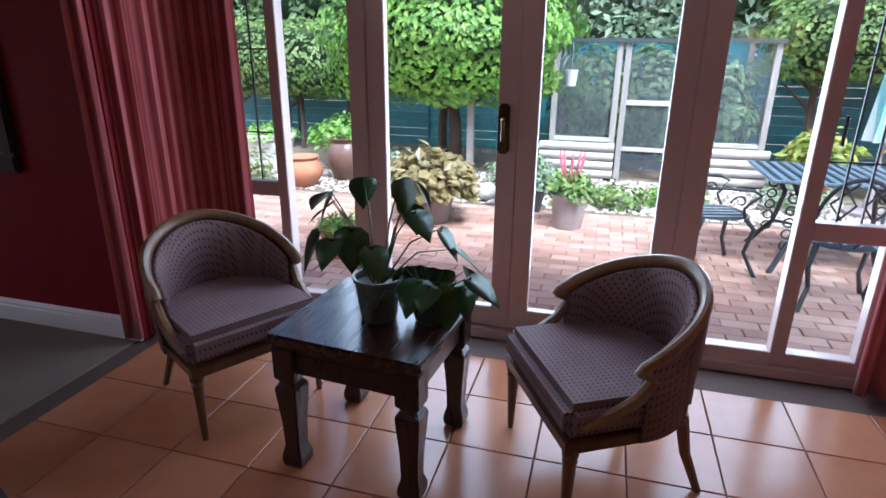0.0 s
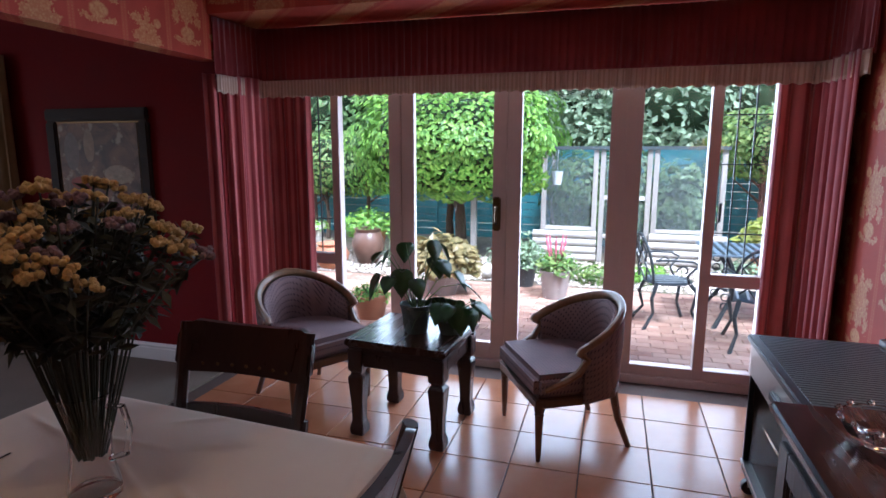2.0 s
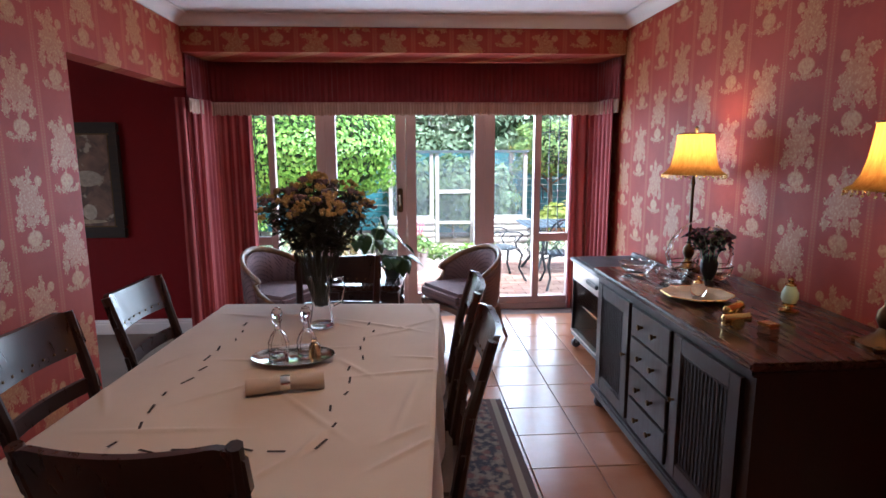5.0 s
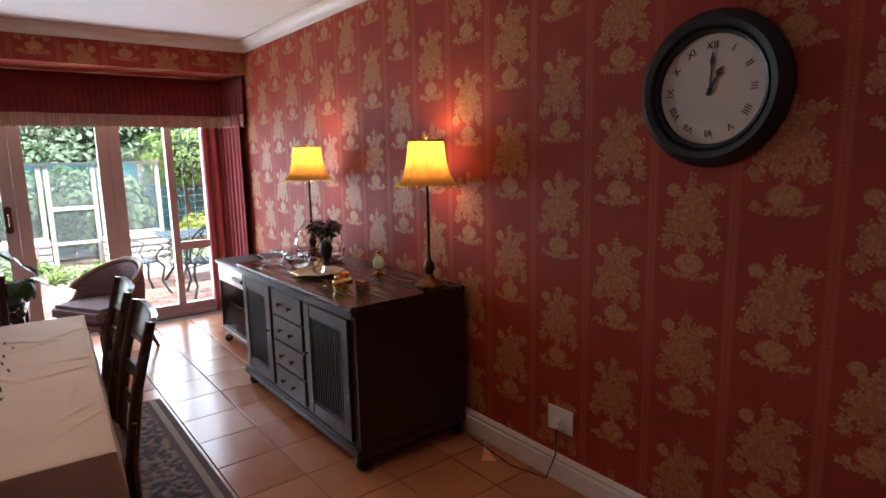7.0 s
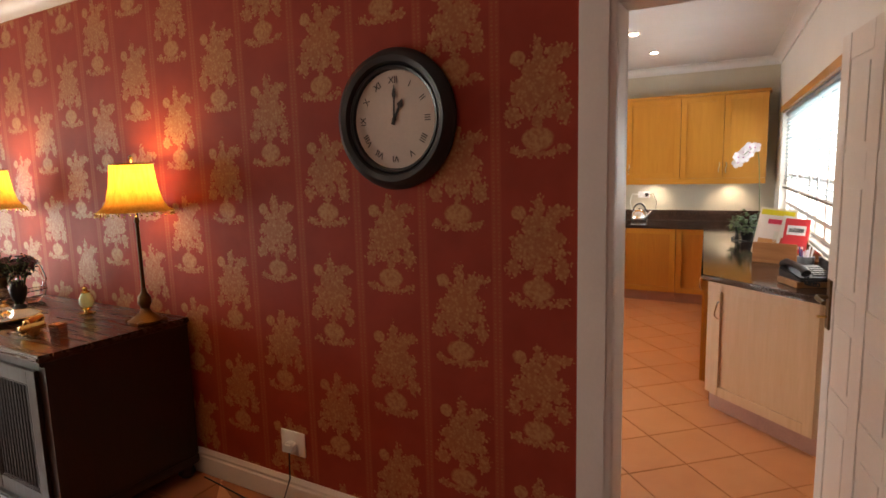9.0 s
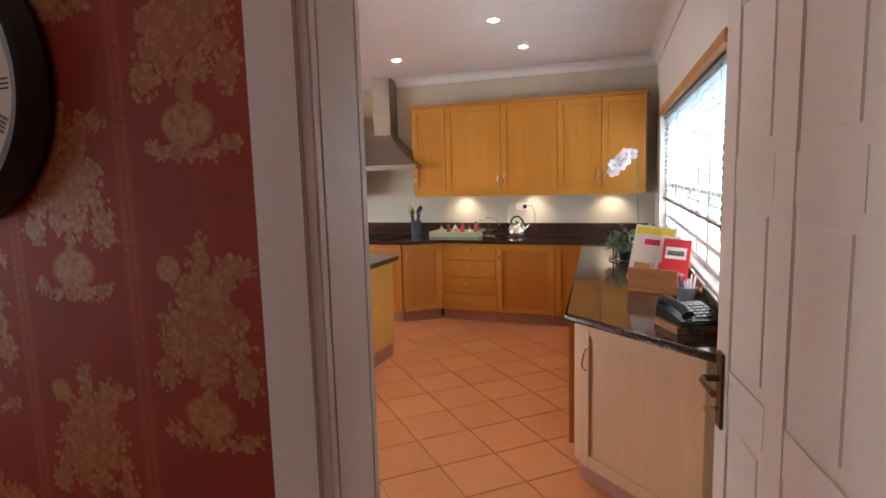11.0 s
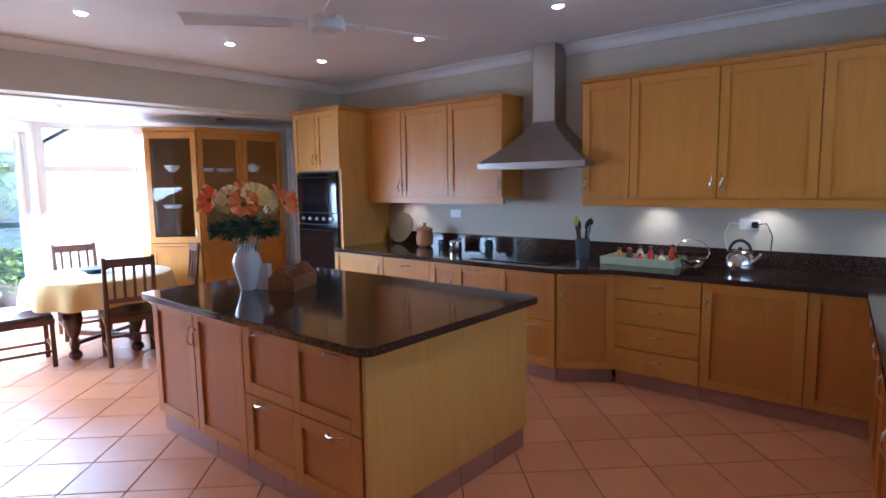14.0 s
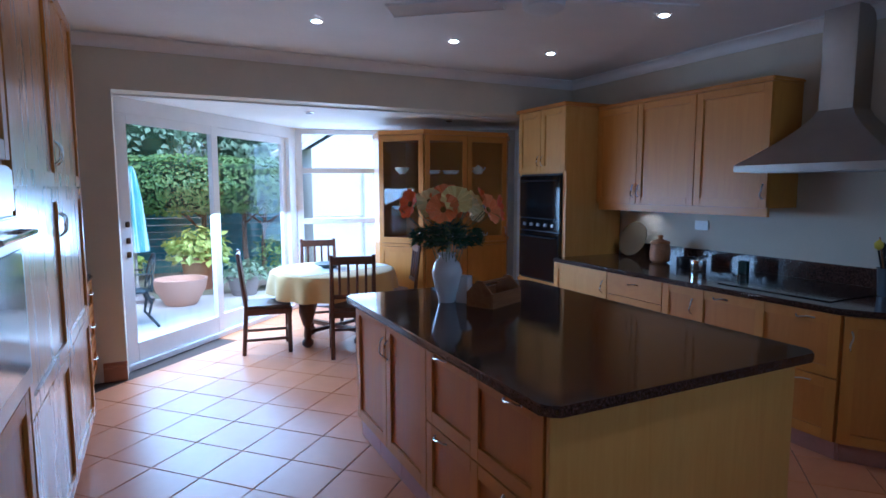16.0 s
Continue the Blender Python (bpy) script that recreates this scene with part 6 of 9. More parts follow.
for k in range(6):
    part("plinth_tile", block((Wd * k / 6 + 0.002, 0.01, 0.001), (Wd * (k + 1) / 6 - 0.002, 0.022, 0.122)), PLINTH, isl, "terracotta plinth tile")
for k in range(4):
    part("plinth_tile", block((Wd - 0.017, 0.024 + 1.2 * k / 4, 0.001), (Wd - 0.005, 0.02 + 1.2 * (k + 1) / 4, 0.122)), PLINTH, isl, "terracotta plinth tile")


def rounded(x0, x1, y0, y1, r):
    out = []
    for cx, cy, a0 in ((x1 - r, y1 - r, 0), (x0 + r, y1 - r, 90), (x0 + r, y0 + r, 180), (x1 - r, y0 + r, 270)):
        out += [(cx + r * math.cos(radians(a0 + k * 18)), cy + r * math.sin(radians(a0 + k * 18))) for k in range(6)]
    return out


worktop("island_worktop", rounded(4.375, 5.745, -0.945, 1.16, 0.05), BH + 0.001, 0.902, "polished dark granite island top with rounded corners")

# tall units on the dining room side
def west(x, y):
    return pose(x, y, 0, 0, 0, 90)


PX = 2.90
unit("tall_pantry", west(PX, 0.02), 1.97, 0.78, 0.10, 2.58, "tall honey wood pantry with panelled doors",
     [("door", 0, 0.99, 1.58, 2.58, [(0.945, 1.74, True)]), ("door", 0.99, 1.97, 1.58, 2.58, [(1.03, 1.74, True)]),
      ("door", 0, 0.99, 0.77, 1.575, [(0.945, 1.40, True)]), ("door", 0.99, 1.97, 0.77, 1.575, [(1.03, 1.40, True)]),
      ("door", 0, 0.99, 0.10, 0.77, []), ("door", 0.99, 1.97, 0.10, 0.77, [])], wood("glossy_beech_veneer", (0.52, 0.205, 0.022), (0.60, 0.265, 0.036), "z", 0.3, 0.5, 0.6))
unit("drawer_unit", west(PX - 0.06, 2.0), 0.95, 0.70, 0.12, BH, "low honey wood drawer unit beside the pantry", [("drawer", 0, 0.95, 0.12 + 0.247 * k, 0.367 + 0.247 * k, [(0.3, 0.29 + 0.247 * k, False), (0.7, 0.29 + 0.247 * k, False)]) for k in range(3)])
worktop("small_worktop", [(2.12, 2.0), (PX - 0.03, 2.0), (PX - 0.03, 2.97), (2.12, 2.97)], BH + 0.001, 0.90, "short dark granite worktop by the bay")
k_ = thing("coffee_machine", "black coffee machine in the corner", "appliance", at=pose(2.6, 2.5, 0.901))
part("body", block((-0.12, -0.14, 0), (0.16, 0.14, 0.06)), BLACK_PLASTIC, k_, bevel=0.01)
part("tower", block((-0.12, -0.14, 0.06), (0.0, 0.14, 0.34)), BLACK_PLASTIC, k_, bevel=0.01)
part("head", block((0.0, -0.12, 0.24), (0.16, 0.12, 0.34)), BLACK_PLASTIC, k_, bevel=0.01)
TW = 0.62
unit("oven_tower", west(PX, -0.62), TW, 0.78, 0.10, 2.58, "tall honey wood housing with a built-in steel oven",
     [("door", 0, TW, 1.66, 2.58, [(0.05, 1.78, True)]), ("drawer", 0, TW, 0.10, 0.90, [])])
fr = thing("built_in_oven", "built-in steel oven with a dark glass door", "oven", at=west(PX, -0.62))
part("casing", block((0.012, -0.020, 0.915), (TW - 0.012, -0.001, 1.645)), STEEL, fr, bevel=0.004)
part("control_panel", block((0.02, -0.028, 1.50), (TW - 0.02, -0.020, 1.635)), STEEL, fr, "brushed steel control strip", bevel=0.003)
d = part("oven_door", block((0.02, -0.040, 0.925), (TW - 0.02, -0.020, 1.485)), STEEL, fr, bevel=0.005)
part("glass", block((0.06, -0.044, 0.99), (TW - 0.06, -0.040, 1.38)), OVENGLASS, d, "dark oven glass", bevel=0.002)
part("handle", tube(bmesh.new(), [(0.07, -0.04, 1.435), (0.07, -0.085, 1.435), (TW - 0.07, -0.085, 1.435), (TW - 0.07, -0.04, 1.435)], 0.009, 8), CHROME, d, smooth=True)
unit("end_housing", west(PX, -0.86), 0.235, 0.78, 0.10, 2.58, "narrow honey wood housing beside the oven", [("door", 0, 0.235, 0.10, 2.58, [])])


# ---- ceiling fittings ----
SPOTGLOW = glow("lit_downlight", (1.0, 0.93, 0.82), 22.0)


def downlight(x, y, z, lit=True):
    d = thing("downlight", "small recessed chrome ceiling downlight", "downlight", "ceiling downlights", at=pose(x, y, z))
    part("ring", lathe(bmesh.new(), [(0.034, -0.001), (0.048, -0.001), (0.05, -0.006), (0.036, -0.010), (0.034, -0.006)], 24), CHROME, d, smooth=True)
    part("lens", lathe(bmesh.new(), [(0.0335, -0.001), (0.0335, -0.012), (0.024, -0.017), (0, -0.018)], 20), SPOTGLOW if lit else BLACK_PLASTIC, d)


for x, y in ((6.51, -1.9), (6.51, -0.62), (6.51, 0.66), (6.51, 1.92), (5.55, 1.92), (4.42, 1.85), (4.42, -1.9), (5.5, -1.9), (3.3, 0.6)):
    downlight(x, y, CK - 0.001)
for x, y in ((4.77, 3.56), (6.36, 3.59)):
    downlight(x, y, CB - 0.001, False)
for x, y, watts in ((6.51, -1.2, 5.0), (6.51, 1.2, 3.5), (4.8, 1.6, 7.5), (4.2, -1.8, 10.0)):
    d = bpy.data.lights.new("downlight_beam", "SPOT")
    d.energy, d.spot_size, d.spot_blend, d.color, d.shadow_soft_size = watts, radians(95), 0.8, (1.0, 0.84, 0.62), 0.05
    o = new("downlight_beam", d)
    o.matrix_world = look((x, y, CK - 0.03), (x, y, 0))
for y in (1.75, -0.95, -1.75, -2.6):
    d = bpy.data.lights.new("cabinet_light", "SPOT")
    d.energy, d.spot_size, d.spot_blend, d.color, d.shadow_soft_size = 1.6, radians(120), 0.9, (1.0, 0.86, 0.66), 0.02
    o = new("cabinet_light", d)
    o.matrix_world = look((7.46, y, 1.40), (7.56, y, 0.9))
downlight(0.0, -0.4, CD - 0.001)
d = bpy.data.lights.new("dining_downlight_beam", "SPOT")
d.energy, d.spot_size, d.spot_blend, d.color, d.shadow_soft_size = 7.5, radians(140), 0.9, (1.0, 0.62, 0.30), 0.05
o = new("dining_downlight_beam", d)
o.matrix_world = look((0.0, -0.4, CD - 0.03), (0.0, -0.4, 0))


def ceiling_fan():
    f = thing("ceiling_fan", "white three-bladed ceiling fan at rest", "fan", at=pose(5.06, 0.05, 0))
    W_ = FRAME_WHITE
    part("canopy", lathe(bmesh.new(), [(0.07, CK - 0.001), (0.07, CK - 0.02), (0.03, CK - 0.06), (0.012, CK - 0.07)], 20), W_, f, smooth=True)
    part("rod", lathe(bmesh.new(), [(0.011, 2.5), (0.011, CK - 0.06)], 10), W_, f)
    part("motor", lathe(bmesh.new(), [(0, 2.405), (0.06, 2.41), (0.10, 2.43), (0.105, 2.47), (0.095, 2.50), (0.05, 2.52), (0.012, 2.53)], 28), W_, f, smooth=True)
    for a in (140, 343, 241):
        m = pose(0, 0, 2.475, 0, 0, a)
        bl = part("blade", block((0.2, -0.065, -0.004), (0.78, 0.065, 0.004), m @ pose(0, 0, 0, 9)), W_, f, bevel=0.003)
        part("bracket", block((0.08, -0.02, -0.006), (0.24, 0.02, 0.008), m), W_, bl)


ceiling_fan()


# ---- bay: round table, chairs, display cabinet ----
YELLOW = cloth_mat("yellow_cloth", (0.62, 0.42, 0.13), (0.72, 0.54, 0.24))
WHITECLOTH = cloth_mat("white_cloth", (0.74, 0.72, 0.68), (0.8, 0.78, 0.74))
BROWN = wood("dark_brown_oak", (0.055, 0.02, 0.012), (0.11, 0.042, 0.024), "z", 0.35, 0.25)
TC = (4.95, 3.46)


def breakfast_table():
    t = thing("round_table", "round table on bulbous turned legs", "table", at=pose(*TC, 0))
    part("tabletop", lathe(bmesh.new(), [(0, 0.71), (0.6, 0.71), (0.6, 0.74), (0, 0.74)], 40), BROWN, t)
    leg = None
    for k in range(4):
        a = math.pi / 4 + k * math.pi / 2 - 0.3
        mm = pose(0.36 * math.cos(a), 0.36 * math.sin(a), 0)
        if leg is None:
            leg = part("leg", lathe(bmesh.new(), [(0.03, 0), (0.055, 0.025), (0.055, 0.06), (0.03, 0.09), (0.04, 0.12), (0.03, 0.2), (0.05, 0.24), (0.082, 0.36), (0.075, 0.45), (0.035, 0.52), (0.05, 0.55), (0.05, 0.71)], 18), BROWN, t, smooth=True)
            leg.matrix_basis = mm
        else:
            share("leg", leg.data, mm, t)
    for a in (0, 90):
        part("stretcher", block((-0.36, -0.02, 0.13), (0.36, 0.02, 0.165), pose(0, 0, 0, 0, 0, a + 27)), BROWN, t, bevel=0.004)
    c = thing("round_tablecloth", "yellow tablecloth with a white runner", "tablecloth", at=pose(*TC, 0))
    bm = bmesh.new()
    n = 96
    rings = [[bm.verts.new((0, 0, 0.745))]]
    for r, z, w in ((0.3, 0.745, 0), (0.61, 0.745, 0), (0.622, 0.738, 0), (0.632, 0.70, 0.008), (0.64, 0.62, 0.022), (0.645, 0.52, 0.032)):
        rings.append([bm.verts.new(((r + w * math.sin(13 * a + 0.7 * math.sin(3 * a))) * math.cos(a), (r + w * math.sin(13 * a + 0.7 * math.sin(3 * a))) * math.sin(a), z - (0.02 * math.sin(2 * a) if w > 0.03 else 0))) for a in [2 * math.pi * i / n for i in range(n)]])
    for i in range(n):
        bm.faces.new((rings[0][0], rings[1][i], rings[1][(i + 1) % n]))
    for a, b in zip(rings[1:], rings[2:]):
        for i in range(n):
            bm.faces.new((a[i], a[(i + 1) % n], b[(i + 1) % n], b[i]))
    part("cloth", bm, YELLOW, c, smooth=True)
    part("runner", block((-0.55, -0.24, 0.7465), (0.55, 0.24, 0.749), pose(0, 0, 0, 0, 0, 20)), WHITECLOTH, c)
    p = thing("dark_dish", "dark round dish on the table", "dish", at=pose(4.92, 3.5, 0.750))
    part("dish", lathe(bmesh.new(), [(0.07, 0), (0.075, 0.01), (0.15, 0.045), (0.155, 0.05), (0.145, 0.05), (0.07, 0.014), (0, 0.012)], 28), BLACK_IRON, p, smooth=True)


breakfast_table()


def slat_chair():
    c = thing("slat_back_chair", "dark brown slat-backed chair with leather seat", "chair", "chairs round the bay table")
    for s in (-1, 1):
        part("back_post", tube(bmesh.new(), [(s * 0.19, 0.23, 0), (s * 0.19, 0.2, 0.44), (s * 0.19, 0.26, 0.97)], [0.02, 0.022, 0.018], 6), BROWN, c)
        part("leg", block((s * 0.2 - 0.019, -0.21, 0), (s * 0.2 + 0.019, -0.172, 0.42)), BROWN, c, bevel=0.003)
        part("stretcher", block((s * 0.2 - 0.01, -0.18, 0.13), (s * 0.2 + 0.01, 0.22, 0.155)), BROWN, c)
    part("front_stretcher", block((-0.19, -0.2, 0.16), (0.19, -0.182, 0.185)), BROWN, c)
    part("top_rail", block((-0.2, -0.012, 0.88), (0.2, 0.012, 0.955), pose(0, 0.252, 0)), BROWN, c, bevel=0.006)
    part("low_rail", block((-0.18, -0.01, 0.56), (0.18, 0.01, 0.6), pose(0, 0.218, 0)), BROWN, c, bevel=0.003)
    for k in range(4):
        x = -0.12 + 0.08 * k
        part("slat", tube(bmesh.new(), [(x, 0.218, 0.59), (x, 0.25, 0.89)], 0.012, 6), BROWN, c)
    part("seat_frame", block((-0.215, -0.215, 0.38), (0.215, 0.215, 0.435)), BROWN, c, bevel=0.004)
    part("seat", block((-0.205, -0.21, 0.43), (0.205, 0.19, 0.465)), paint("brown_leather", (0.10, 0.05, 0.03), 0.4, 0.2), c, "brown leather seat", bevel=0.012, smooth=True)
    return c


sc = slat_chair()
sc.matrix_basis = pose(4.28, 3.42, 0, 0, 0, 82)
for x, y, a in ((4.98, 2.93, 165), (5.02, 4.22, -8), (5.62, 3.5, -98)):
    copy_thing(sc, pose(x, y, 0, 0, 0, a))


def display_cabinet():
    d = thing("display_cabinet", "honey wood corner display cabinet with glass doors", "cabinet")
    P = [(5.62, 3.86), (5.97, 3.42), (7.02, 3.42), (7.36, 3.9), (6.3, 4.72), (5.75, 4.4)]
    H = 2.2
    low, mid = bmesh.new(), bmesh.new()
    slab(low, P, 0.06, 0.92)
    part("lower_body", low, PINE, d)
    bm = bmesh.new()
    slab(bm, [(x, y + 0.03) for x, y in P], 0.0, 0.06)
    part("plinth", bm, PINE, d)
    for z0, z1, name in ((0.92, 0.95, "waist"), (H - 0.05, H, "top")):
        bm = bmesh.new()
        cx = sum(p[0] for p in P) / 6
        cy = sum(p[1] for p in P) / 6
        slab(bm, [(cx + (x - cx) * 1.02, cy + (y - cy) * 1.02) for x, y in P], z0, z1)
        part(name, bm, PINE_H, d, bevel=0.004)
    bm = bmesh.new()
    for a, b in ((2, 3), (3, 4), (4, 5), (5, 0)):
        m = oriented(P[a], P[b])
        bx(bm, (0, 0.0, 0.95), (math.dist(P[a], P[b]), 0.018, H - 0.05), m)
    part("back_boards", bm, PINE, d)
    doors = [(P[0], P[1]), (P[1], ((P[1][0] + P[2][0]) / 2, P[1][1])), (((P[1][0] + P[2][0]) / 2, P[1][1]), P[2])]
    for a, b in doors:
        m = oriented(a, b)
        n = math.dist(a, b)
        g = part("glass_door", block((0.003, -0.02, 0.955), (0.06, 0.0, H - 0.055), m), PINE, d)
        for lo, hi in (((n - 0.06, -0.02, 0.955), (n - 0.003, 0, H - 0.055)), ((0.06, -0.019, 0.955), (n - 0.06, 0, 1.02)), ((0.06, -0.019, H - 0.12), (n - 0.06, 0, H - 0.055))):
            part("rail", block(lo, hi, m), PINE_H, g)
        p = part("pane", block((0.06, -0.012, 1.02), (n - 0.06, -0.007, H - 0.12), m), PANE, g)
        p.visible_shadow = False
        q = part("lower_door", block((0.004, -0.02, 0.07), (n - 0.004, -0.001, 0.915), m), PINE, d)
        for lo, hi in (((0.004, -0.026, 0.07), (0.06, -0.02, 0.915)), ((n - 0.06, -0.026, 0.07), (n - 0.004, -0.02, 0.915)), ((0.06, -0.026, 0.07), (n - 0.06, -0.02, 0.13)), ((0.06, -0.026, 0.855), (n - 0.06, -0.02, 0.915))):
            part("rail", block(lo, hi, m), PINE_H, q)
        part("handle", tube(bmesh.new(), [(n - 0.03, -0.02, 1.0), (n - 0.03, -0.05, 1.02), (n - 0.03, -0.05, 1.1), (n - 0.03, -0.02, 1.12)], 0.005, 6, m), HANDLE, g, smooth=True)
    S = [(5.68, 3.86), (6.0, 3.46), (6.98, 3.46), (7.28, 3.88), (6.3, 4.64), (5.8, 4.36)]
    for z in (1.32, 1.72):
        bm = bmesh.new()
        slab(bm, S, z, z + 0.006)
        part("glass_shelf", bm, PANE, d)
    CH = paint("white_china", (0.78, 0.77, 0.73), 0.15, 0.04)
    CHB = paint("blue_white_china", (0.60, 0.68, 0.76), 0.15, 0.12, 30.0)
    for x, y, z, kind, mm in ((5.85, 3.75, 1.726, "bowl", CH), (6.15, 3.6, 1.726, "plates", CH), (6.4, 3.62, 1.726, "plates", CH), (6.75, 3.6, 1.726, "teapot", CH), (6.2, 3.6, 1.326, "teapot", CHB),
                              (6.45, 3.65, 1.326, "bowl", CH), (6.1, 3.6, 0.951, "cups", CHB), (6.3, 3.6, 0.951, "cups", CHB), (6.5, 3.62, 0.951, "bowl", CHB), (6.8, 3.62, 0.951, "teapot", CH), (6.85, 3.62, 1.326, "bowl", CHB), (5.85, 3.8, 1.326, "plates", CH)):
        o = thing("china_" + kind, f"white china {kind} in the display cabinet", kind, "china in the cabinet", at=pose(x, y, z))
        if kind == "plates":
            part("stack", lathe(bmesh.new(), [(0.06, 0), (0.09, 0.012), (0.09, 0.018), (0.07, 0.02), (0.1, 0.034), (0.1, 0.04), (0.06, 0.03), (0, 0.03)], 24), mm, o, smooth=True)
        elif kind == "teapot":
            part("body", lathe(bmesh.new(), [(0.03, 0), (0.05, 0.01), (0.062, 0.045), (0.045, 0.085), (0.02, 0.095), (0.008, 0.105), (0, 0.115)], 20), mm, o, smooth=True)
            part("spout", tube(bmesh.new(), [(0.05, 0, 0.04), (0.08, 0, 0.055), (0.095, 0, 0.085)], [0.012, 0.009, 0.006], 8), mm, o, smooth=True)
            part("handle", tube(bmesh.new(), [(-0.05, 0, 0.075), (-0.085, 0, 0.07), (-0.085, 0, 0.035), (-0.055, 0, 0.025)], 0.005, 6), mm, o, smooth=True)
        else:
            r = 0.08 if kind == "bowl" else 0.045
            part("body", lathe(bmesh.new(), [(r * 0.4, 0), (r * 0.5, 0.01), (r * 0.95, r * 0.6), (r, r * 0.9), (r * 0.94, r * 0.9), (r * 0.5, 0.02), (0, 0.015)], 20), mm, o, smooth=True)


display_cabinet()
bm = bmesh.new()
for lo, hi in (((KX - 0.03, 3.22, 0), (KX - 0.001, 3.30, 2.08)), ((KX - 0.03, 3.95, 0), (KX - 0.001, 4.03, 2.08)), ((KX - 0.03, 3.22, 2.08), (KX - 0.001, 4.03, 2.16)), ((KX - 0.02, 3.30, 0.01), (KX - 0.001, 3.95, 2.08))):
    bx(bm, lo, hi)
setting("door_2", bm, FRAME_WHITE, "white scullery door behind the display cabinet", "door", 0.003)


# ---- things on the worktops ----
def poppy(parent, m, r, material, rng):
    bm = bmesh.new()
    for k in range(5):
        a = 2 * math.pi * k / 5
        mm = m @ pose(0, 0, 0, 0, 0, math.degrees(a)) @ pose(0, 0, 0, rng.uniform(14, 30))
        c = bm.verts.new(mm @ Vector((0, 0, 0)))
        rim = [bm.verts.new(mm @ Vector((r * 0.75 * math.sin(t), r * (0.75 + 0.4 * math.cos(t * 0.8)) , 0.12 * r * math.sin(5 * t)))) for t in [-1.25 + 0.5 * i for i in range(6)]]
        for p, q in zip(rim, rim[1:]):
            bm.faces.new((c, p, q))
    part("flower_head", bm, material, parent)
    part("flower_heart", lathe(bmesh.new(), [(0.0, 0.0), (r * 0.22, r * 0.06), (r * 0.18, r * 0.2), (0, r * 0.26)], 8, m), HEART, parent, smooth=True)


HEART = paint("poppy_heart", (0.22, 0.13, 0.02), 0.8, 0.3, 60.0)
FERN = paint("deep_green_leaf", (0.015, 0.075, 0.03), 0.5, 0.4, 20.0)
v = thing("poppy_vase", "white glazed vase of orange and cream poppies", "vase", at=pose(4.85, 0.67, 0.903))
part("vase", lathe(bmesh.new(), [(0.045, 0), (0.05, 0.008), (0.06, 0.05), (0.085, 0.14), (0.09, 0.18), (0.075, 0.23), (0.05, 0.26), (0.046, 0.275), (0.056, 0.29), (0.05, 0.29), (0.04, 0.272), (0, 0.2)], 32), paint("white_glaze", (0.78, 0.77, 0.78), 0.12, 0.03), v, smooth=True)
bouquet(v, 0.30, 0.30, 0.34, 27, 7, FERN, [paint("cream_petal", (0.82, 0.62, 0.20), 0.6, 0.12), paint("orange_petal", (0.85, 0.17, 0.025), 0.6, 0.15), paint("coral_petal", (0.85, 0.25, 0.06), 0.6, 0.15), paint("pale_petal", (0.84, 0.70, 0.32), 0.6, 0.1)], 0.068, 0.04, 0, poppy, (62, 100))
rng = random.Random(5)
lv = bmesh.new()
for k in range(260):
    a, f = rng.uniform(0, 6.283), math.sqrt(rng.random())
    p = Vector((0.19 * f * math.cos(a), 0.19 * f * math.sin(a), 0.34 + 0.15 * rng.random() * (1.1 - f * 0.6)))
    m = Matrix.Translation(p) @ pose(0, 0, 0, rng.uniform(-40, 40), rng.uniform(-40, 40), math.degrees(a) - 90)
    for s in (-1, 0, 1):
        mm = m @ pose(0, 0, 0, 0, 0, 35 * s)
        q = [lv.verts.new(mm @ Vector(c)) for c in ((0, 0, 0), (0.009, 0.025, 0.003), (0, 0.055, 0), (-0.009, 0.025, 0.003))]
        lv.faces.new(q)
tagged(part("fern_leaves", lv, FERN, v), kind="stuff")

c = thing("wooden_carrier", "wooden carrier box with a raised handle", "carrier", at=pose(5.07, 0.50, 0.903, 0, 0, 25))
CW = wood("carrier_wood", (0.22, 0.085, 0.03), (0.36, 0.16, 0.06), "x", 0.45)
part("floor_board", block((-0.15, -0.09, 0), (0.15, 0.09, 0.01)), CW, c)
for y in (-0.09, 0.08):
    part("side_board", block((-0.15, y, 0.01), (0.15, y + 0.01, 0.085)), CW, c, bevel=0.002)
for x in (-0.15, 0.138):
    bm = bmesh.new()
    slab(bm, [(-0.08, 0.01), (0.08, 0.01), (0.08, 0.085), (0.02, 0.15), (-0.02, 0.15), (-0.08, 0.085)], 0, 0.012, pose(x, 0, 0, 90, 0, 90))
    part("end_board", bm, CW, c)
part("handle_bar", tube(bmesh.new(), [(-0.14, 0, 0.135), (0.14, 0, 0.135)], 0.009, 8), CW, c, smooth=True)
b = thing("white_carton", "white paper carton beside the vase", "carton", at=pose(4.93, 0.61, 0.903, 0, 0, 30))
part("box", block((-0.03, -0.04, 0), (0.03, 0.04, 0.16)), FRAME_WHITE, b, bevel=0.003)

pl = thing("green_platter", "green platter with a pale rim leaning on the wall", "platter", at=pose(7.40, 1.80, 0.901, 0, -72) @ pose(0.17, 0, 0))
pl.matrix_basis = pose(7.50, 1.86, 0.905 + 0.165, 0, -70)
part("rim", lathe(bmesh.new(), [(0.13, 0), (0.17, 0.015), (0.17, 0.022), (0.128, 0.01)], 32), paint("buff_rim", (0.16, 0.12, 0.07), 0.45), pl, smooth=True)
part("dish", lathe(bmesh.new(), [(0.129, 0.0), (0.129, 0.009), (0, 0.008)], 32), paint("green_glaze", (0.02, 0.13, 0.085), 0.45, 0.3), pl, smooth=True)
j = thing("biscuit_jar", "lidded terracotta pottery jar", "jar", at=pose(7.38, 1.42, 0.901))
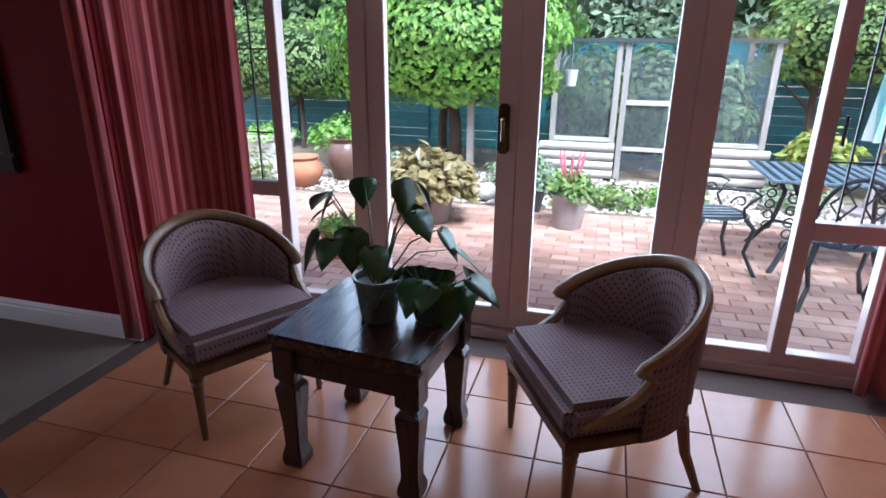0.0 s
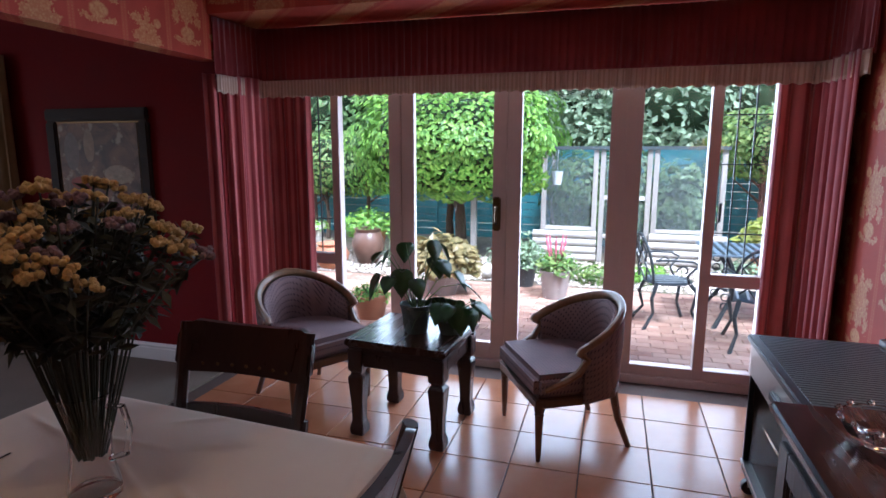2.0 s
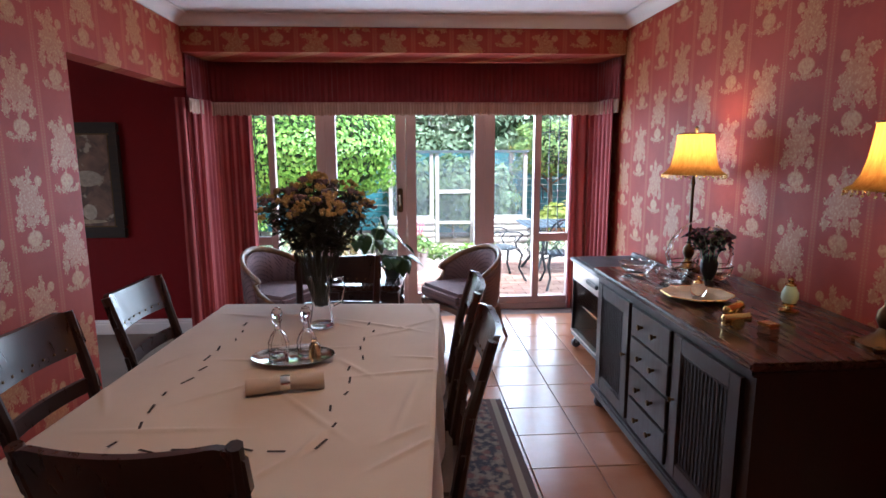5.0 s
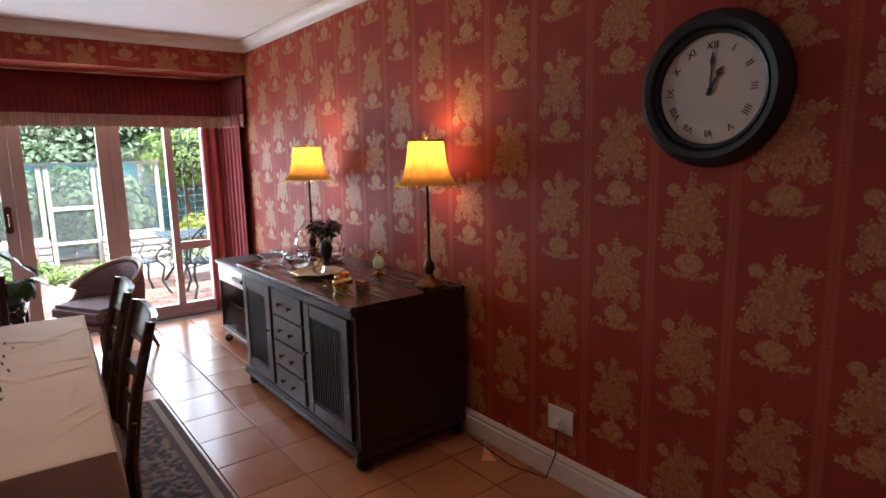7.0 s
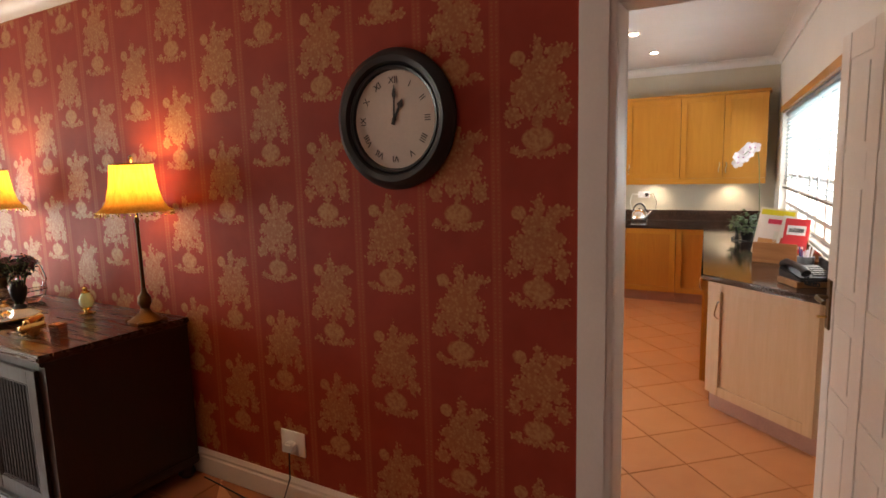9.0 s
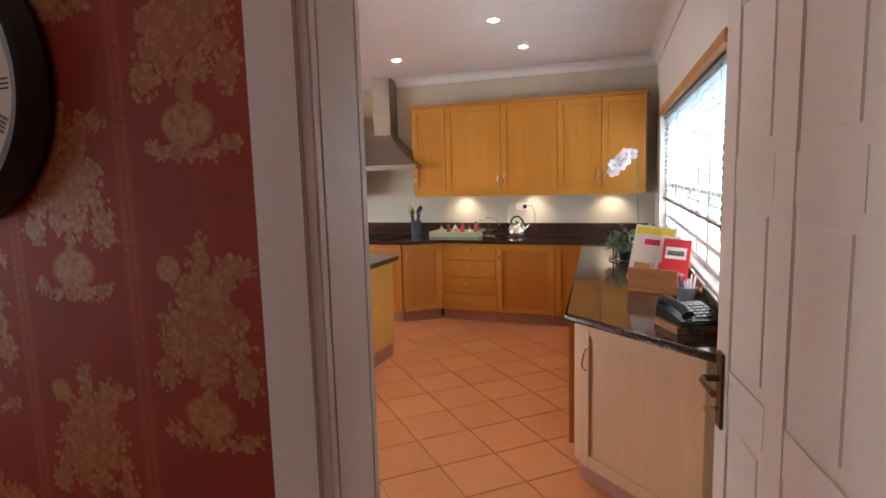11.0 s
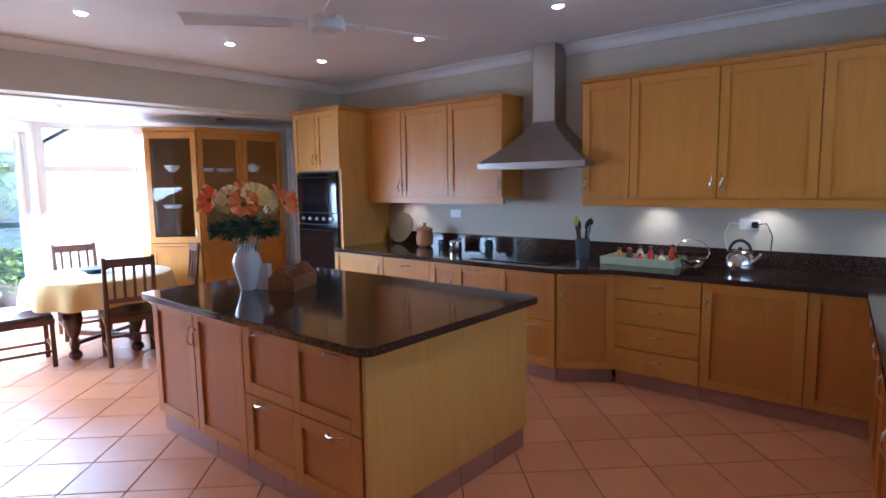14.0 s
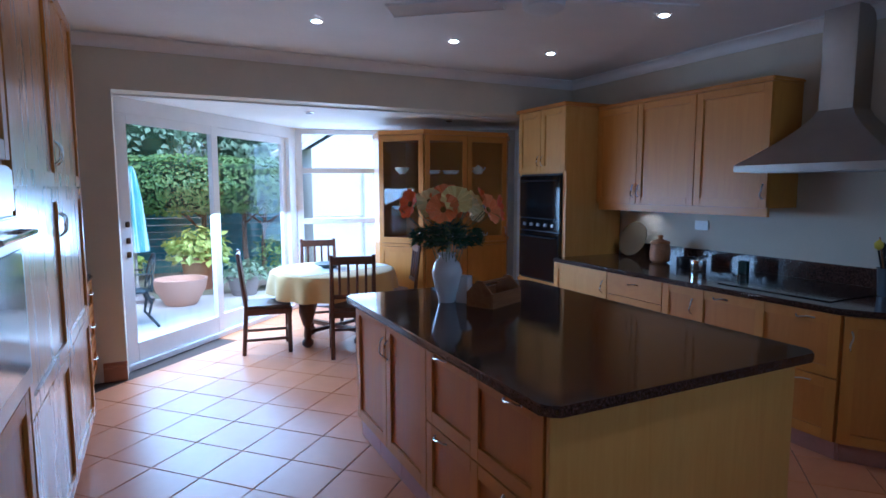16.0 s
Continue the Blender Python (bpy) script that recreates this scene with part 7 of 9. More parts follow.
CLAY = paint("painted_clay", (0.42, 0.19, 0.08), 0.5, 0.3, 14.0)
part("body", lathe(bmesh.new(), [(0.06, 0), (0.085, 0.02), (0.09, 0.09), (0.08, 0.16), (0.086, 0.17), (0, 0.17)], 24), CLAY, j, smooth=True)
part("lid", lathe(bmesh.new(), [(0.088, 0.171), (0.08, 0.19), (0.02, 0.21), (0.018, 0.225), (0.026, 0.24), (0, 0.25)], 24), CLAY, j, smooth=True)
pn = thing("saucepan", "small black saucepan with a long handle", "pan", at=pose(7.38, 1.12, 0.901))
part("body", lathe(bmesh.new(), [(0.08, 0), (0.085, 0.01), (0.085, 0.075), (0.08, 0.075), (0.078, 0.01), (0, 0.008)], 24), BLACK_PLASTIC, pn, smooth=True)
part("handle", tube(bmesh.new(), [(0, -0.08, 0.065), (0, -0.2, 0.11)], 0.011, 8), BLACK_PLASTIC, pn, smooth=True)
cn = thing("steel_canister", "squat shiny stainless steel canister", "canister", at=pose(7.2, 0.86, 0.901))
part("body", lathe(bmesh.new(), [(0.06, 0), (0.062, 0.004), (0.062, 0.08), (0, 0.08)], 24), CHROME, cn, smooth=True)
part("lid", lathe(bmesh.new(), [(0.064, 0.081), (0.064, 0.095), (0.01, 0.098), (0.012, 0.11), (0, 0.112)], 24), CHROME, cn, smooth=True)
mg = thing("green_mug", "dark green glazed china mug", "mug", at=pose(7.42, 0.62, 0.901))
part("body", lathe(bmesh.new(), [(0.035, 0), (0.04, 0.005), (0.04, 0.1), (0.036, 0.1), (0.034, 0.01), (0, 0.008)], 18), paint("bottle_green", (0.015, 0.05, 0.04), 0.2), mg, smooth=True)
u = thing("utensil_pot", "blue-grey metal pot of black utensils", "utensil pot", at=pose(7.36, -0.40, 0.901))
part("pot", lathe(bmesh.new(), [(0.05, 0), (0.052, 0.005), (0.062, 0.17), (0.066, 0.175), (0.06, 0.172), (0.05, 0.01), (0, 0.01)], 24), paint("galvanised", (0.24, 0.29, 0.33), 0.35, 0.12, 10.0, 100.0, 0.05, 0.8), u, smooth=True)
for k in range(6):
    a = k * 1.05
    tip = Vector((0.06 * math.cos(a), 0.06 * math.sin(a), 0.24 + 0.02 * (k % 3)))
    t_ = part("utensil", tube(bmesh.new(), [(0.01 * math.cos(a), 0.01 * math.sin(a), 0.02), tip], 0.006, 6), BLACK_PLASTIC, u)
    part("utensil_head", lathe(bmesh.new(), [(0, 0), (0.022, 0.015), (0.026, 0.045), (0, 0.07)], 10, Matrix.Translation(tip) @ pose(0, 0, 0, 0, 0, math.degrees(a)), 0.3), BLACK_PLASTIC if k != 2 else paint("yellow_plastic", (0.7, 0.55, 0.05), 0.4), t_, smooth=True)
part("utensil", tube(bmesh.new(), [(0, 0.01, 0.02), (0.01, 0.07, 0.36)], 0.005, 6), CW, u)
t = thing("condiment_tray", "pale green wooden tray of bottles", "tray", at=pose(7.33, -0.93, 0.901))
GT = paint("pale_green_tray", (0.42, 0.46, 0.30), 0.5)
bm = bmesh.new()
slab(bm, [(-0.13, -0.27), (0.13, -0.27), (0.13, 0.27), (-0.13, 0.27)], 0, 0.012)
part("base", bm, GT, t)
for lo, hi in (((-0.15, -0.29, 0.0), (-0.13, 0.29, 0.06)), ((0.13, -0.29, 0), (0.15, 0.29, 0.06)), ((-0.13, -0.29, 0), (0.13, -0.27, 0.06)), ((-0.13, 0.27, 0), (0.13, 0.29, 0.06))):
    part("side", block(lo, hi), GT, t, bevel=0.003)
RNG = random.Random(3)
for k in range(11):
    x, y = 7.33 + (-0.06 if k % 2 else 0.05), -0.72 - 0.042 * k
    hgt = RNG.uniform(0.07, 0.15)
    col = [(0.62, 0.10, 0.04), (0.75, 0.42, 0.12), (0.55, 0.03, 0.02), (0.10, 0.05, 0.03), (0.80, 0.66, 0.42)][k % 5]
    o = thing("sauce_bottle", "small sauce bottle in the tray", "bottle", "bottles in the tray", at=pose(x, y, 0.914))
    part("body", lathe(bmesh.new(), [(0.024, 0), (0.026, 0.006), (0.026, hgt * 0.62), (0.012, hgt * 0.78), (0.012, hgt * 0.86)], 14), paint("sauce", col, 0.2, 0.1), o, smooth=True)
    part("cap", lathe(bmesh.new(), [(0.014, hgt * 0.86), (0.014, hgt), (0, hgt)], 12), BLACK_PLASTIC if k % 3 else paint("red_cap", (0.5, 0.03, 0.02), 0.4), o)
cl = thing("glass_cake_basket", "cut-glass basket with an arched handle", "bowl", at=pose(7.40, -1.28, 0.901))
part("bowl", lathe(bmesh.new(), [(0.06, 0), (0.07, 0.005), (0.11, 0.06), (0.13, 0.11), (0.125, 0.11), (0.1, 0.06), (0, 0.012)], 16), CLEAR, cl)
part("handle", tube(bmesh.new(), arc(lambda a: (0, 0.125 * math.cos(a), 0.105 + 0.10 * math.sin(a)), 13, 0, math.pi), 0.004, 6), CHROME, cl, smooth=True)
k = thing("kettle", "stainless whistling kettle with black handle", "kettle", at=pose(7.36, -1.62, 0.901))
part("body", lathe(bmesh.new(), [(0.09, 0), (0.098, 0.01), (0.1, 0.06), (0.085, 0.11), (0.05, 0.145), (0.03, 0.15), (0, 0.15)], 28), CHROME, k, smooth=True)
part("lid_knob", lathe(bmesh.new(), [(0.01, 0.15), (0.016, 0.165), (0, 0.175)], 12), BLACK_PLASTIC, k, smooth=True)
part("handle", tube(bmesh.new(), arc(lambda a: (0, 0.075 * math.cos(a), 0.12 + 0.10 * math.sin(a)), 13, 0.15, math.pi - 0.15), 0.011, 8), BLACK_PLASTIC, k, smooth=True)
part("spout", tube(bmesh.new(), [(0.0, -0.085, 0.07), (0.0, -0.125, 0.11), (0.0, -0.135, 0.13)], [0.02, 0.014, 0.012], 10), CHROME, k, smooth=True)
s = thing("worktop_socket", "white double socket with a cable", "socket", at=pose(KX - 0.004, -1.62, 1.22))
part("plate", block((-0.01, -0.07, -0.04), (0, 0.07, 0.04)), FRAME_WHITE, s, bevel=0.003)
part("plug", block((-0.045, -0.06, -0.025), (-0.01, -0.02, 0.02)), BLACK_PLASTIC, s, bevel=0.004)
part("cable", tube(bmesh.new(), [(-0.03, -0.05, 0), (-0.04, -0.12, 0.01), (-0.04, -0.16, -0.08), (-0.03, -0.15, -0.2)], 0.004, 6), BLACK_PLASTIC, s, smooth=True)
part("cable", tube(bmesh.new(), [(-0.02, 0.05, 0), (-0.04, 0.13, 0.01), (-0.04, 0.16, -0.08), (-0.03, 0.14, -0.2)], 0.004, 6), FRAME_WHITE, s, smooth=True)
s = thing("worktop_socket", "white switched socket above the jar", "socket", at=pose(KX - 0.004, 1.18, 1.24))
part("plate", block((-0.01, -0.07, -0.04), (0, 0.07, 0.04)), FRAME_WHITE, s, bevel=0.003)
part("switch", block((-0.014, -0.01, -0.012), (-0.009, 0.012, 0.012)), FRAME_WHITE, s)

# orchids in a wire stand by the window
st = thing("plant_stand", "black wire plant stand with trailing pots", "plant stand", at=pose(5.85, -2.86, 0.901))
for z in (0.01, 0.13):
    part("hoop", tube(bmesh.new(), [(0.22 * math.cos(a), 0.13 * math.sin(a), z) for a in [2 * math.pi * i / 24 for i in range(25)]], 0.006, 6), BLACK_IRON, st, smooth=True)
for k in range(4):
    a = math.pi / 4 + k * math.pi / 2
    part("upright", tube(bmesh.new(), [(0.21 * math.cos(a), 0.125 * math.sin(a), 0.0), (0.21 * math.cos(a), 0.125 * math.sin(a), 0.14)], 0.006, 6), BLACK_IRON, st)
GREYLEAF = paint("grey_green_leaf", (0.09, 0.14, 0.07), 0.5, 0.4, 12.0)


def leafy(name, m, r, h, n, seed, label, material, pot, leaf=0.05):
    p = thing(name, label, "plant", at=m)
    rng = random.Random(seed)
    part("pot", lathe(bmesh.new(), [(r * 0.7, 0), (r, r * 1.3), (r * 1.05, r * 1.35), (r * 0.9, r * 1.3), (0, r * 1.2)], 20), pot, p, smooth=True)
    bm = bmesh.new()
    for k in range(n):
        a = rng.uniform(0, 6.283)
        f = math.sqrt(rng.random())
        t = rng.random()
        q = Vector((h * 0.9 * f * math.cos(a), h * 0.9 * f * math.sin(a), r * 1.2 + h * t * (1.1 - 0.5 * f)))
        mm = Matrix.Translation(q) @ pose(0, 0, 0, rng.uniform(-70, 30), rng.uniform(-40, 40), math.degrees(a) - 90)
        L = leaf * rng.uniform(0.7, 1.3)
        w = [bm.verts.new(mm @ Vector(c)) for c in ((0, 0, 0), (L * 0.3, L * 0.4, L * 0.1), (L * 0.2, L * 0.8, 0), (0, L, -0.1 * L), (-L * 0.2, L * 0.8, 0), (-L * 0.3, L * 0.4, L * 0.1))]
        bm.faces.new(w)
    tagged(part("leaves", bm, material, p), kind="stuff")
    return p


leafy("potted_plant", pose(5.95, -2.86, 0.905), 0.07, 0.17, 120, 3, "bushy grey-green pot plant in the wire stand", GREYLEAF, BLACK_PLASTIC)
leafy("potted_plant", pose(5.73, -2.86, 0.905), 0.06, 0.16, 90, 6, "trailing grey-green pot plant in the wire stand", GREYLEAF, BLACK_PLASTIC)
o = thing("orchid", "white orchid with mauve hearts on an arched stem", "orchid", at=pose(6.12, -2.94, 0.901))
part("pot", lathe(bmesh.new(), [(0.045, 0), (0.06, 0.1), (0.065, 0.105), (0, 0.1)], 18), FRAME_WHITE, o, smooth=True)
stem = [(0, 0, 0.1), (0.01, 0.01, 0.4), (0.0, 0.02, 0.62), (-0.04, 0.03, 0.76), (-0.08, 0.05, 0.81), (-0.13, 0.09, 0.81), (-0.17, 0.14, 0.76)]
part("stem", tube(bmesh.new(), stem, 0.004, 6), STEM, o, smooth=True)
WP = paint("white_petal", (0.80, 0.74, 0.78), 0.5, 0.06)
MP = paint("mauve_lip", (0.45, 0.10, 0.35), 0.5)
for k in range(7):
    q = Vector((-0.11 - 0.012 * k, 0.06 + 0.022 * k + 0.02 * (k % 2), 0.82 - 0.022 * k + 0.025 * (k % 2)))
    bm = bmesh.new()
    mm = Matrix.Translation(q) @ pose(0, 0, 0, 0, -70, 25 * (k % 3) - 10)
    for j in range(5):
        m5 = mm @ pose(0, 0, 0, 0, 0, 72 * j)
        w = [bm.verts.new(m5 @ Vector(c)) for c in ((0, 0, 0), (0.025, 0.02, 0.004), (0.021, 0.045, 0), (0, 0.055, -0.004), (-0.021, 0.045, 0), (-0.025, 0.02, 0.004))]
        bm.faces.new(w)
    f_ = part("flower", bm, WP, o)
    part("lip", lathe(bmesh.new(), [(0, 0), (0.008, 0.004), (0, 0.014)], 8, mm), MP, f_)
for k in range(4):
    bm = bmesh.new()
    heart_leaf(bm, pose(0, 0, 0.1, -10, 0, 90 * k + 20), 0.16, 0.5)
    part("leaf", bm, LEAF, o)

# cookbooks, pens and telephone
bs = thing("book_stand", "wooden bookstand on the worktop", "bookstand", at=pose(4.60, -3.10, 0.901, 0, 0, -110))
SW = wood("stand_wood", (0.32, 0.13, 0.05), (0.46, 0.21, 0.085), "x", 0.4)
part("base", block((-0.14, -0.1, 0), (0.14, 0.12, 0.02)), SW, bs, bevel=0.003)
part("front_board", block((-0.14, -0.1, 0.02), (0.14, -0.085, 0.14)), SW, bs, bevel=0.003)
part("back_board", block((-0.14, 0.07, 0.02), (0.14, 0.085, 0.3), pose(0, 0, 0, -12)), SW, bs, bevel=0.003)


def leaflet(name, m, w, h, t, color, label, bars):
    b = thing(name, label, "magazine", "papers in the bookstand", at=m)
    part("cover", block((0, 0, 0), (w, t, h)), paint("cover_paper", color, 0.35, 0.06), b, bevel=0.001)
    for x0, x1, z0, z1, c in bars:
        part("print", block((x0 * w, -0.0012, z0 * h), (x1 * w, -0.0002, z1 * h)), paint("print_colour", c, 0.4, 0.1), b)
    return b


mb = pose(4.60, -3.10, 0.955, 0, 0, -110)
leaflet("magazine", mb @ pose(-0.19, 0.0, 0.0, -14, 5), 0.24, 0.33, 0.012, (0.72, 0.64, 0.5), "glossy recipe magazine with a yellow band", [(0.05, 0.95, 0.84, 0.96, (0.75, 0.62, 0.03)), (0.3, 0.9, 0.62, 0.8, (0.10, 0.06, 0.03)), (0.1, 0.9, 0.1, 0.45, (0.52, 0.25, 0.12))])
leaflet("magazine", mb @ pose(-0.17, -0.03, 0.0, -14, 4), 0.21, 0.28, 0.008, (0.76, 0.66, 0.62), "pale recipe magazine with a pink heading", [(0.3, 0.8, 0.78, 0.9, (0.65, 0.04, 0.10)), (0.1, 0.7, 0.08, 0.4, (0.55, 0.26, 0.10)), (0.55, 0.95, 0.1, 0.6, (0.70, 0.66, 0.6))])
leaflet("leaflet", mb @ pose(-0.02, -0.055, 0.02, -14, 8), 0.10, 0.26, 0.004, (0.78, 0.76, 0.72), "white printed leaflet with a red figure", [(0.2, 0.8, 0.1, 0.4, (0.5, 0.08, 0.06)), (0.2, 0.8, 0.8, 0.86, (0.3, 0.3, 0.3))])
leaflet("glue_packet", mb @ pose(0.03, -0.075, 0.03, -14, 2), 0.15, 0.23, 0.01, (0.68, 0.05, 0.06), "red blister packet with a white label", [(0.12, 0.88, 0.52, 0.8, (0.8, 0.78, 0.76)), (0.2, 0.8, 0.6, 0.72, (0.03, 0.03, 0.03)), (0.1, 0.9, 0.12, 0.2, (0.8, 0.5, 0.45))])
pc = thing("pen_cup", "grey cup packed with pens", "cup", at=pose(4.22, -3.24, 0.901))
part("cup", lathe(bmesh.new(), [(0.045, 0), (0.048, 0.1), (0.044, 0.1), (0.04, 0.008), (0, 0.006)], 20), paint("grey_tin", (0.12, 0.14, 0.16), 0.4), pc, smooth=True)
for k in range(12):
    a = k * 2.4
    c_ = [(0.7, 0.7, 0.72), (0.05, 0.06, 0.2), (0.7, 0.68, 0.66), (0.5, 0.05, 0.05), (0.62, 0.6, 0.7)][k % 5]
    part("pen", tube(bmesh.new(), [(0.02 * math.cos(a), 0.02 * math.sin(a), 0.02), (0.038 * math.cos(a), 0.038 * math.sin(a), 0.135 + 0.012 * (k % 3))], 0.004, 6), paint("pen_barrel", c_, 0.3), pc)
ph = thing("telephone", "black desk telephone with a corded handset", "telephone", at=pose(3.80, -3.24, 0.935, 0, 0, -62))
tb = thing("telephone_box", "brown wooden box below the telephone", "box", at=pose(3.80, -3.24, 0.901, 0, 0, -62))
part("box", block((-0.12, -0.10, 0), (0.12, 0.10, 0.033)), SW, tb, bevel=0.003)
bm = bmesh.new()
slab(bm, [(-0.11, 0.0), (0.11, 0.0), (0.11, 0.06), (-0.11, 0.02)], -0.11, 0.11, pose(0, 0, 0, 90, 0, 90))
part("body", bm, BLACK_PLASTIC, ph, bevel=0.008)
for i in range(5):
    for j in range(4):
        part("key", block((-0.01, -0.007, 0), (0.01, 0.007, 0.006), pose(-0.01 + 0.027 * j, -0.07 + 0.026 * i, 0.03 + 0.006 * i, 10)), paint("dark_key", (0.06, 0.06, 0.065), 0.4), ph)
h_ = part("handset", tube(bmesh.new(), [(-0.08, -0.11, 0.05), (-0.08, -0.08, 0.07), (-0.08, 0.0, 0.08), (-0.08, 0.08, 0.085), (-0.08, 0.11, 0.065)], [0.026, 0.02, 0.017, 0.02, 0.026], 10), BLACK_PLASTIC, ph, smooth=True)
part("cord", tube(bmesh.new(), [(-0.08 - 0.012 * math.cos(k * 0.9) - 0.03 * math.sin(k / 60 * 3.1), -0.12 - 0.0022 * k, 0.012 + 0.01 * math.sin(k * 0.9) - 0.03 * min(1, k / 20) + 0.03) for k in range(56)], 0.004, 5), BLACK_PLASTIC, ph, smooth=True)
# string of beads and an ornament on the white wall
wm = pose(3.665, wwall(3.665) + 0.004, 0, 0, 0, ma)
hg = thing("bead_hanging", "dark string of beads hung on the wall", "hanging", at=wm)
part("string", tube(bmesh.new(), [(0, 0.012, 1.33), (0, 0.012, 1.74)], 0.002, 5), BLACK_PLASTIC, hg)
for k in range(9):
    part("bead", lathe(bmesh.new(), [(0, -0.019), (0.011, -0.013), (0.014, 0), (0.011, 0.013), (0, 0.019)], 10, pose(0, 0.02, 1.35 + 0.04 * k)), BLACK_IRON, hg, smooth=True)
wp_ = thing("wall_phone", "cream intercom handset on the wall", "intercom", at=pose(3.39, wwall(3.39) + 0.004, 1.5, 0, 0, ma))
part("cradle", block((-0.04, 0, -0.09), (0.04, 0.025, 0.09)), FRAME_WHITE, wp_, bevel=0.008)
part("handset", tube(bmesh.new(), [(0, 0.035, -0.085), (0, 0.045, -0.07), (0, 0.055, -0.03), (0, 0.056, 0.03), (0, 0.045, 0.07), (0, 0.035, 0.085)], [0.02, 0.02, 0.014, 0.014, 0.02, 0.02], 14), FRAME_WHITE, wp_, smooth=True)
pd = thing("wall_plate", "dark oval plate hung high on the wall", "plate", at=pose(3.50, wwall(3.50) + 0.004, 1.90, -90, 0, ma))
part("dish", lathe(bmesh.new(), [(0.13, 0), (0.14, 0.012), (0.1, 0.016), (0, 0.012)], 28), BRONZE, pd, smooth=True)

# ---- garden ----
def leaf_mat(name, dark, light, rough=0.45):
    """Leaves that vary one by one and let some light through."""
    n = Nodes(name)
    rnd = n.put("NewGeometry").outputs["Random Per Island"]
    col = n.mix(n.ramp(rnd, 0.0, 1.0), dark, light)
    tra, mx = n.put("BsdfTranslucent"), n.put("MixShader")
    n.t.links.new(col, tra.inputs[0])
    n.done(col, rough, 0.0)
    mx.inputs[0].default_value = 0.3
    n.t.links.new(n.bsdf.outputs[0], mx.inputs[1])
    n.t.links.new(tra.outputs[0], mx.inputs[2])
    n.t.links.new(mx.outputs[0], n.t.nodes["Material Output"].inputs[0])
    return n.m


def leaves(name, pts, size, material, parent, seed, outward=None, label=""):
    """Many single folded leaves at the points pts, as one mesh."""
    r = np.random.RandomState(seed)
    n = len(pts)
    u = r.normal(size=(n, 3)) * (0.5 if outward is not None else 1.0)
    if outward is not None:
        u = u + outward
    u[:, 2] += 0.35
    u /= np.linalg.norm(u, axis=1, keepdims=True)
    d = r.normal(size=(n, 3)) + np.array([0, 0, -0.7])
    d -= u * (d * u).sum(1, keepdims=True)
    d /= np.linalg.norm(d, axis=1, keepdims=True)
    s = np.cross(d, u)
    L = (size * r.uniform(0.6, 1.35, n))[:, None]
    v = np.stack([pts, pts + d * L * 0.5 + s * L * 0.3 + u * L * 0.08, pts + d * L, pts + d * L * 0.5 - s * L * 0.3 + u * L * 0.08], 1).reshape(-1, 3)
    me = bpy.data.meshes.new(name)
    me.from_pydata(v.tolist(), [], (np.arange(4 * n).reshape(-1, 4)).tolist())
    me.materials.append(material)
    ob = new(name, me)
    ob.parent = parent
    return tagged(ob, label, kind="stuff")


def box_points(n, c, h, seed, power=5.0, rough=0.1):
    """Points near the skin of a rounded box with centre c and half sizes h."""
    r = np.random.RandomState(seed)
    d = r.normal(size=(n, 3))
    d /= (np.abs(d) ** power).sum(1, keepdims=True) ** (1 / power)
    bump = 1 + rough * (np.sin(d[:, :1] * 7 + seed) * np.sin(d[:, 1:2] * 6) + np.sin(d[:, 2:] * 9 + 1) * 0.6)
    f = (1 - 0.35 * r.uniform(0, 1, (n, 1)) ** 2.5) * bump
    h = np.array(h)
    nrm = d * 1.0 / h
    return np.array(c) + d * h * f, nrm / np.linalg.norm(nrm, axis=1, keepdims=True)


BARK = paint("brown_bark", (0.09, 0.06, 0.04), 0.9, 0.35, 8.0, 60.0, 0.6)
BRIGHT = leaf_mat("bright_leaf", (0.075, 0.20, 0.022), (0.28, 0.48, 0.07))
HEDGE = leaf_mat("hedge_leaf", (0.06, 0.14, 0.026), (0.25, 0.34, 0.09))
WOODS = leaf_mat("woodland_leaf", (0.05, 0.11, 0.035), (0.18, 0.28, 0.10))
PALEWOODS = leaf_mat("grey_green_leaf_mass", (0.13, 0.20, 0.11), (0.34, 0.43, 0.27))
# Near-black green: the shade inside a crown, put into a colour.
DARKCORE = paint("crown_inner_shade", (0.02, 0.04, 0.012), 0.95, 0.4, 4.0)


# Added solid inside each crown: blocks light, its dark colour is painted shade.
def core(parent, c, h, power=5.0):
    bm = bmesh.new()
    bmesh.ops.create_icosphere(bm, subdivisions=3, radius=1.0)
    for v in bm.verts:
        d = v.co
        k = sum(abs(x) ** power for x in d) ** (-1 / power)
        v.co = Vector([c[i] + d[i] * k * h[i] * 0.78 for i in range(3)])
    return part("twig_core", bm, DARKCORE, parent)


def clipped_tree(name, label, c, h, n, size, material, seed, trunk, power=5.0, cat="tree"):
    t = thing(name, label, cat)
    pts, nrm = box_points(n, c, h, seed, power)
    leaves("crown", pts, size, material, t, seed, nrm)
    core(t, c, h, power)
    rng = random.Random(seed)
    for x, y, r in trunk:
        top = Vector((x + rng.uniform(-0.1, 0.1), y, c[2] - h[2] * 0.5))
        base = Vector((x, y, GZ - 0.02))
        part("trunk", tube(bmesh.new(), [base, base.lerp(top, 0.4) + Vector((rng.uniform(-0.04, 0.04), 0, 0)), top], [r * 1.25, r, r * 0.8], 10), BARK, t, smooth=True)
        for k in range(5):
            a = rng.uniform(0, 6.28)
            q = base.lerp(top, rng.uniform(0.55, 0.85))
            part("limb", tube(bmesh.new(), [q, q + Vector((h[0] * 0.35 * math.cos(a), h[1] * 0.35 * math.sin(a), h[2] * 0.7))], [r * 0.5, r * 0.2], 6), BARK, t, smooth=True)
    return t


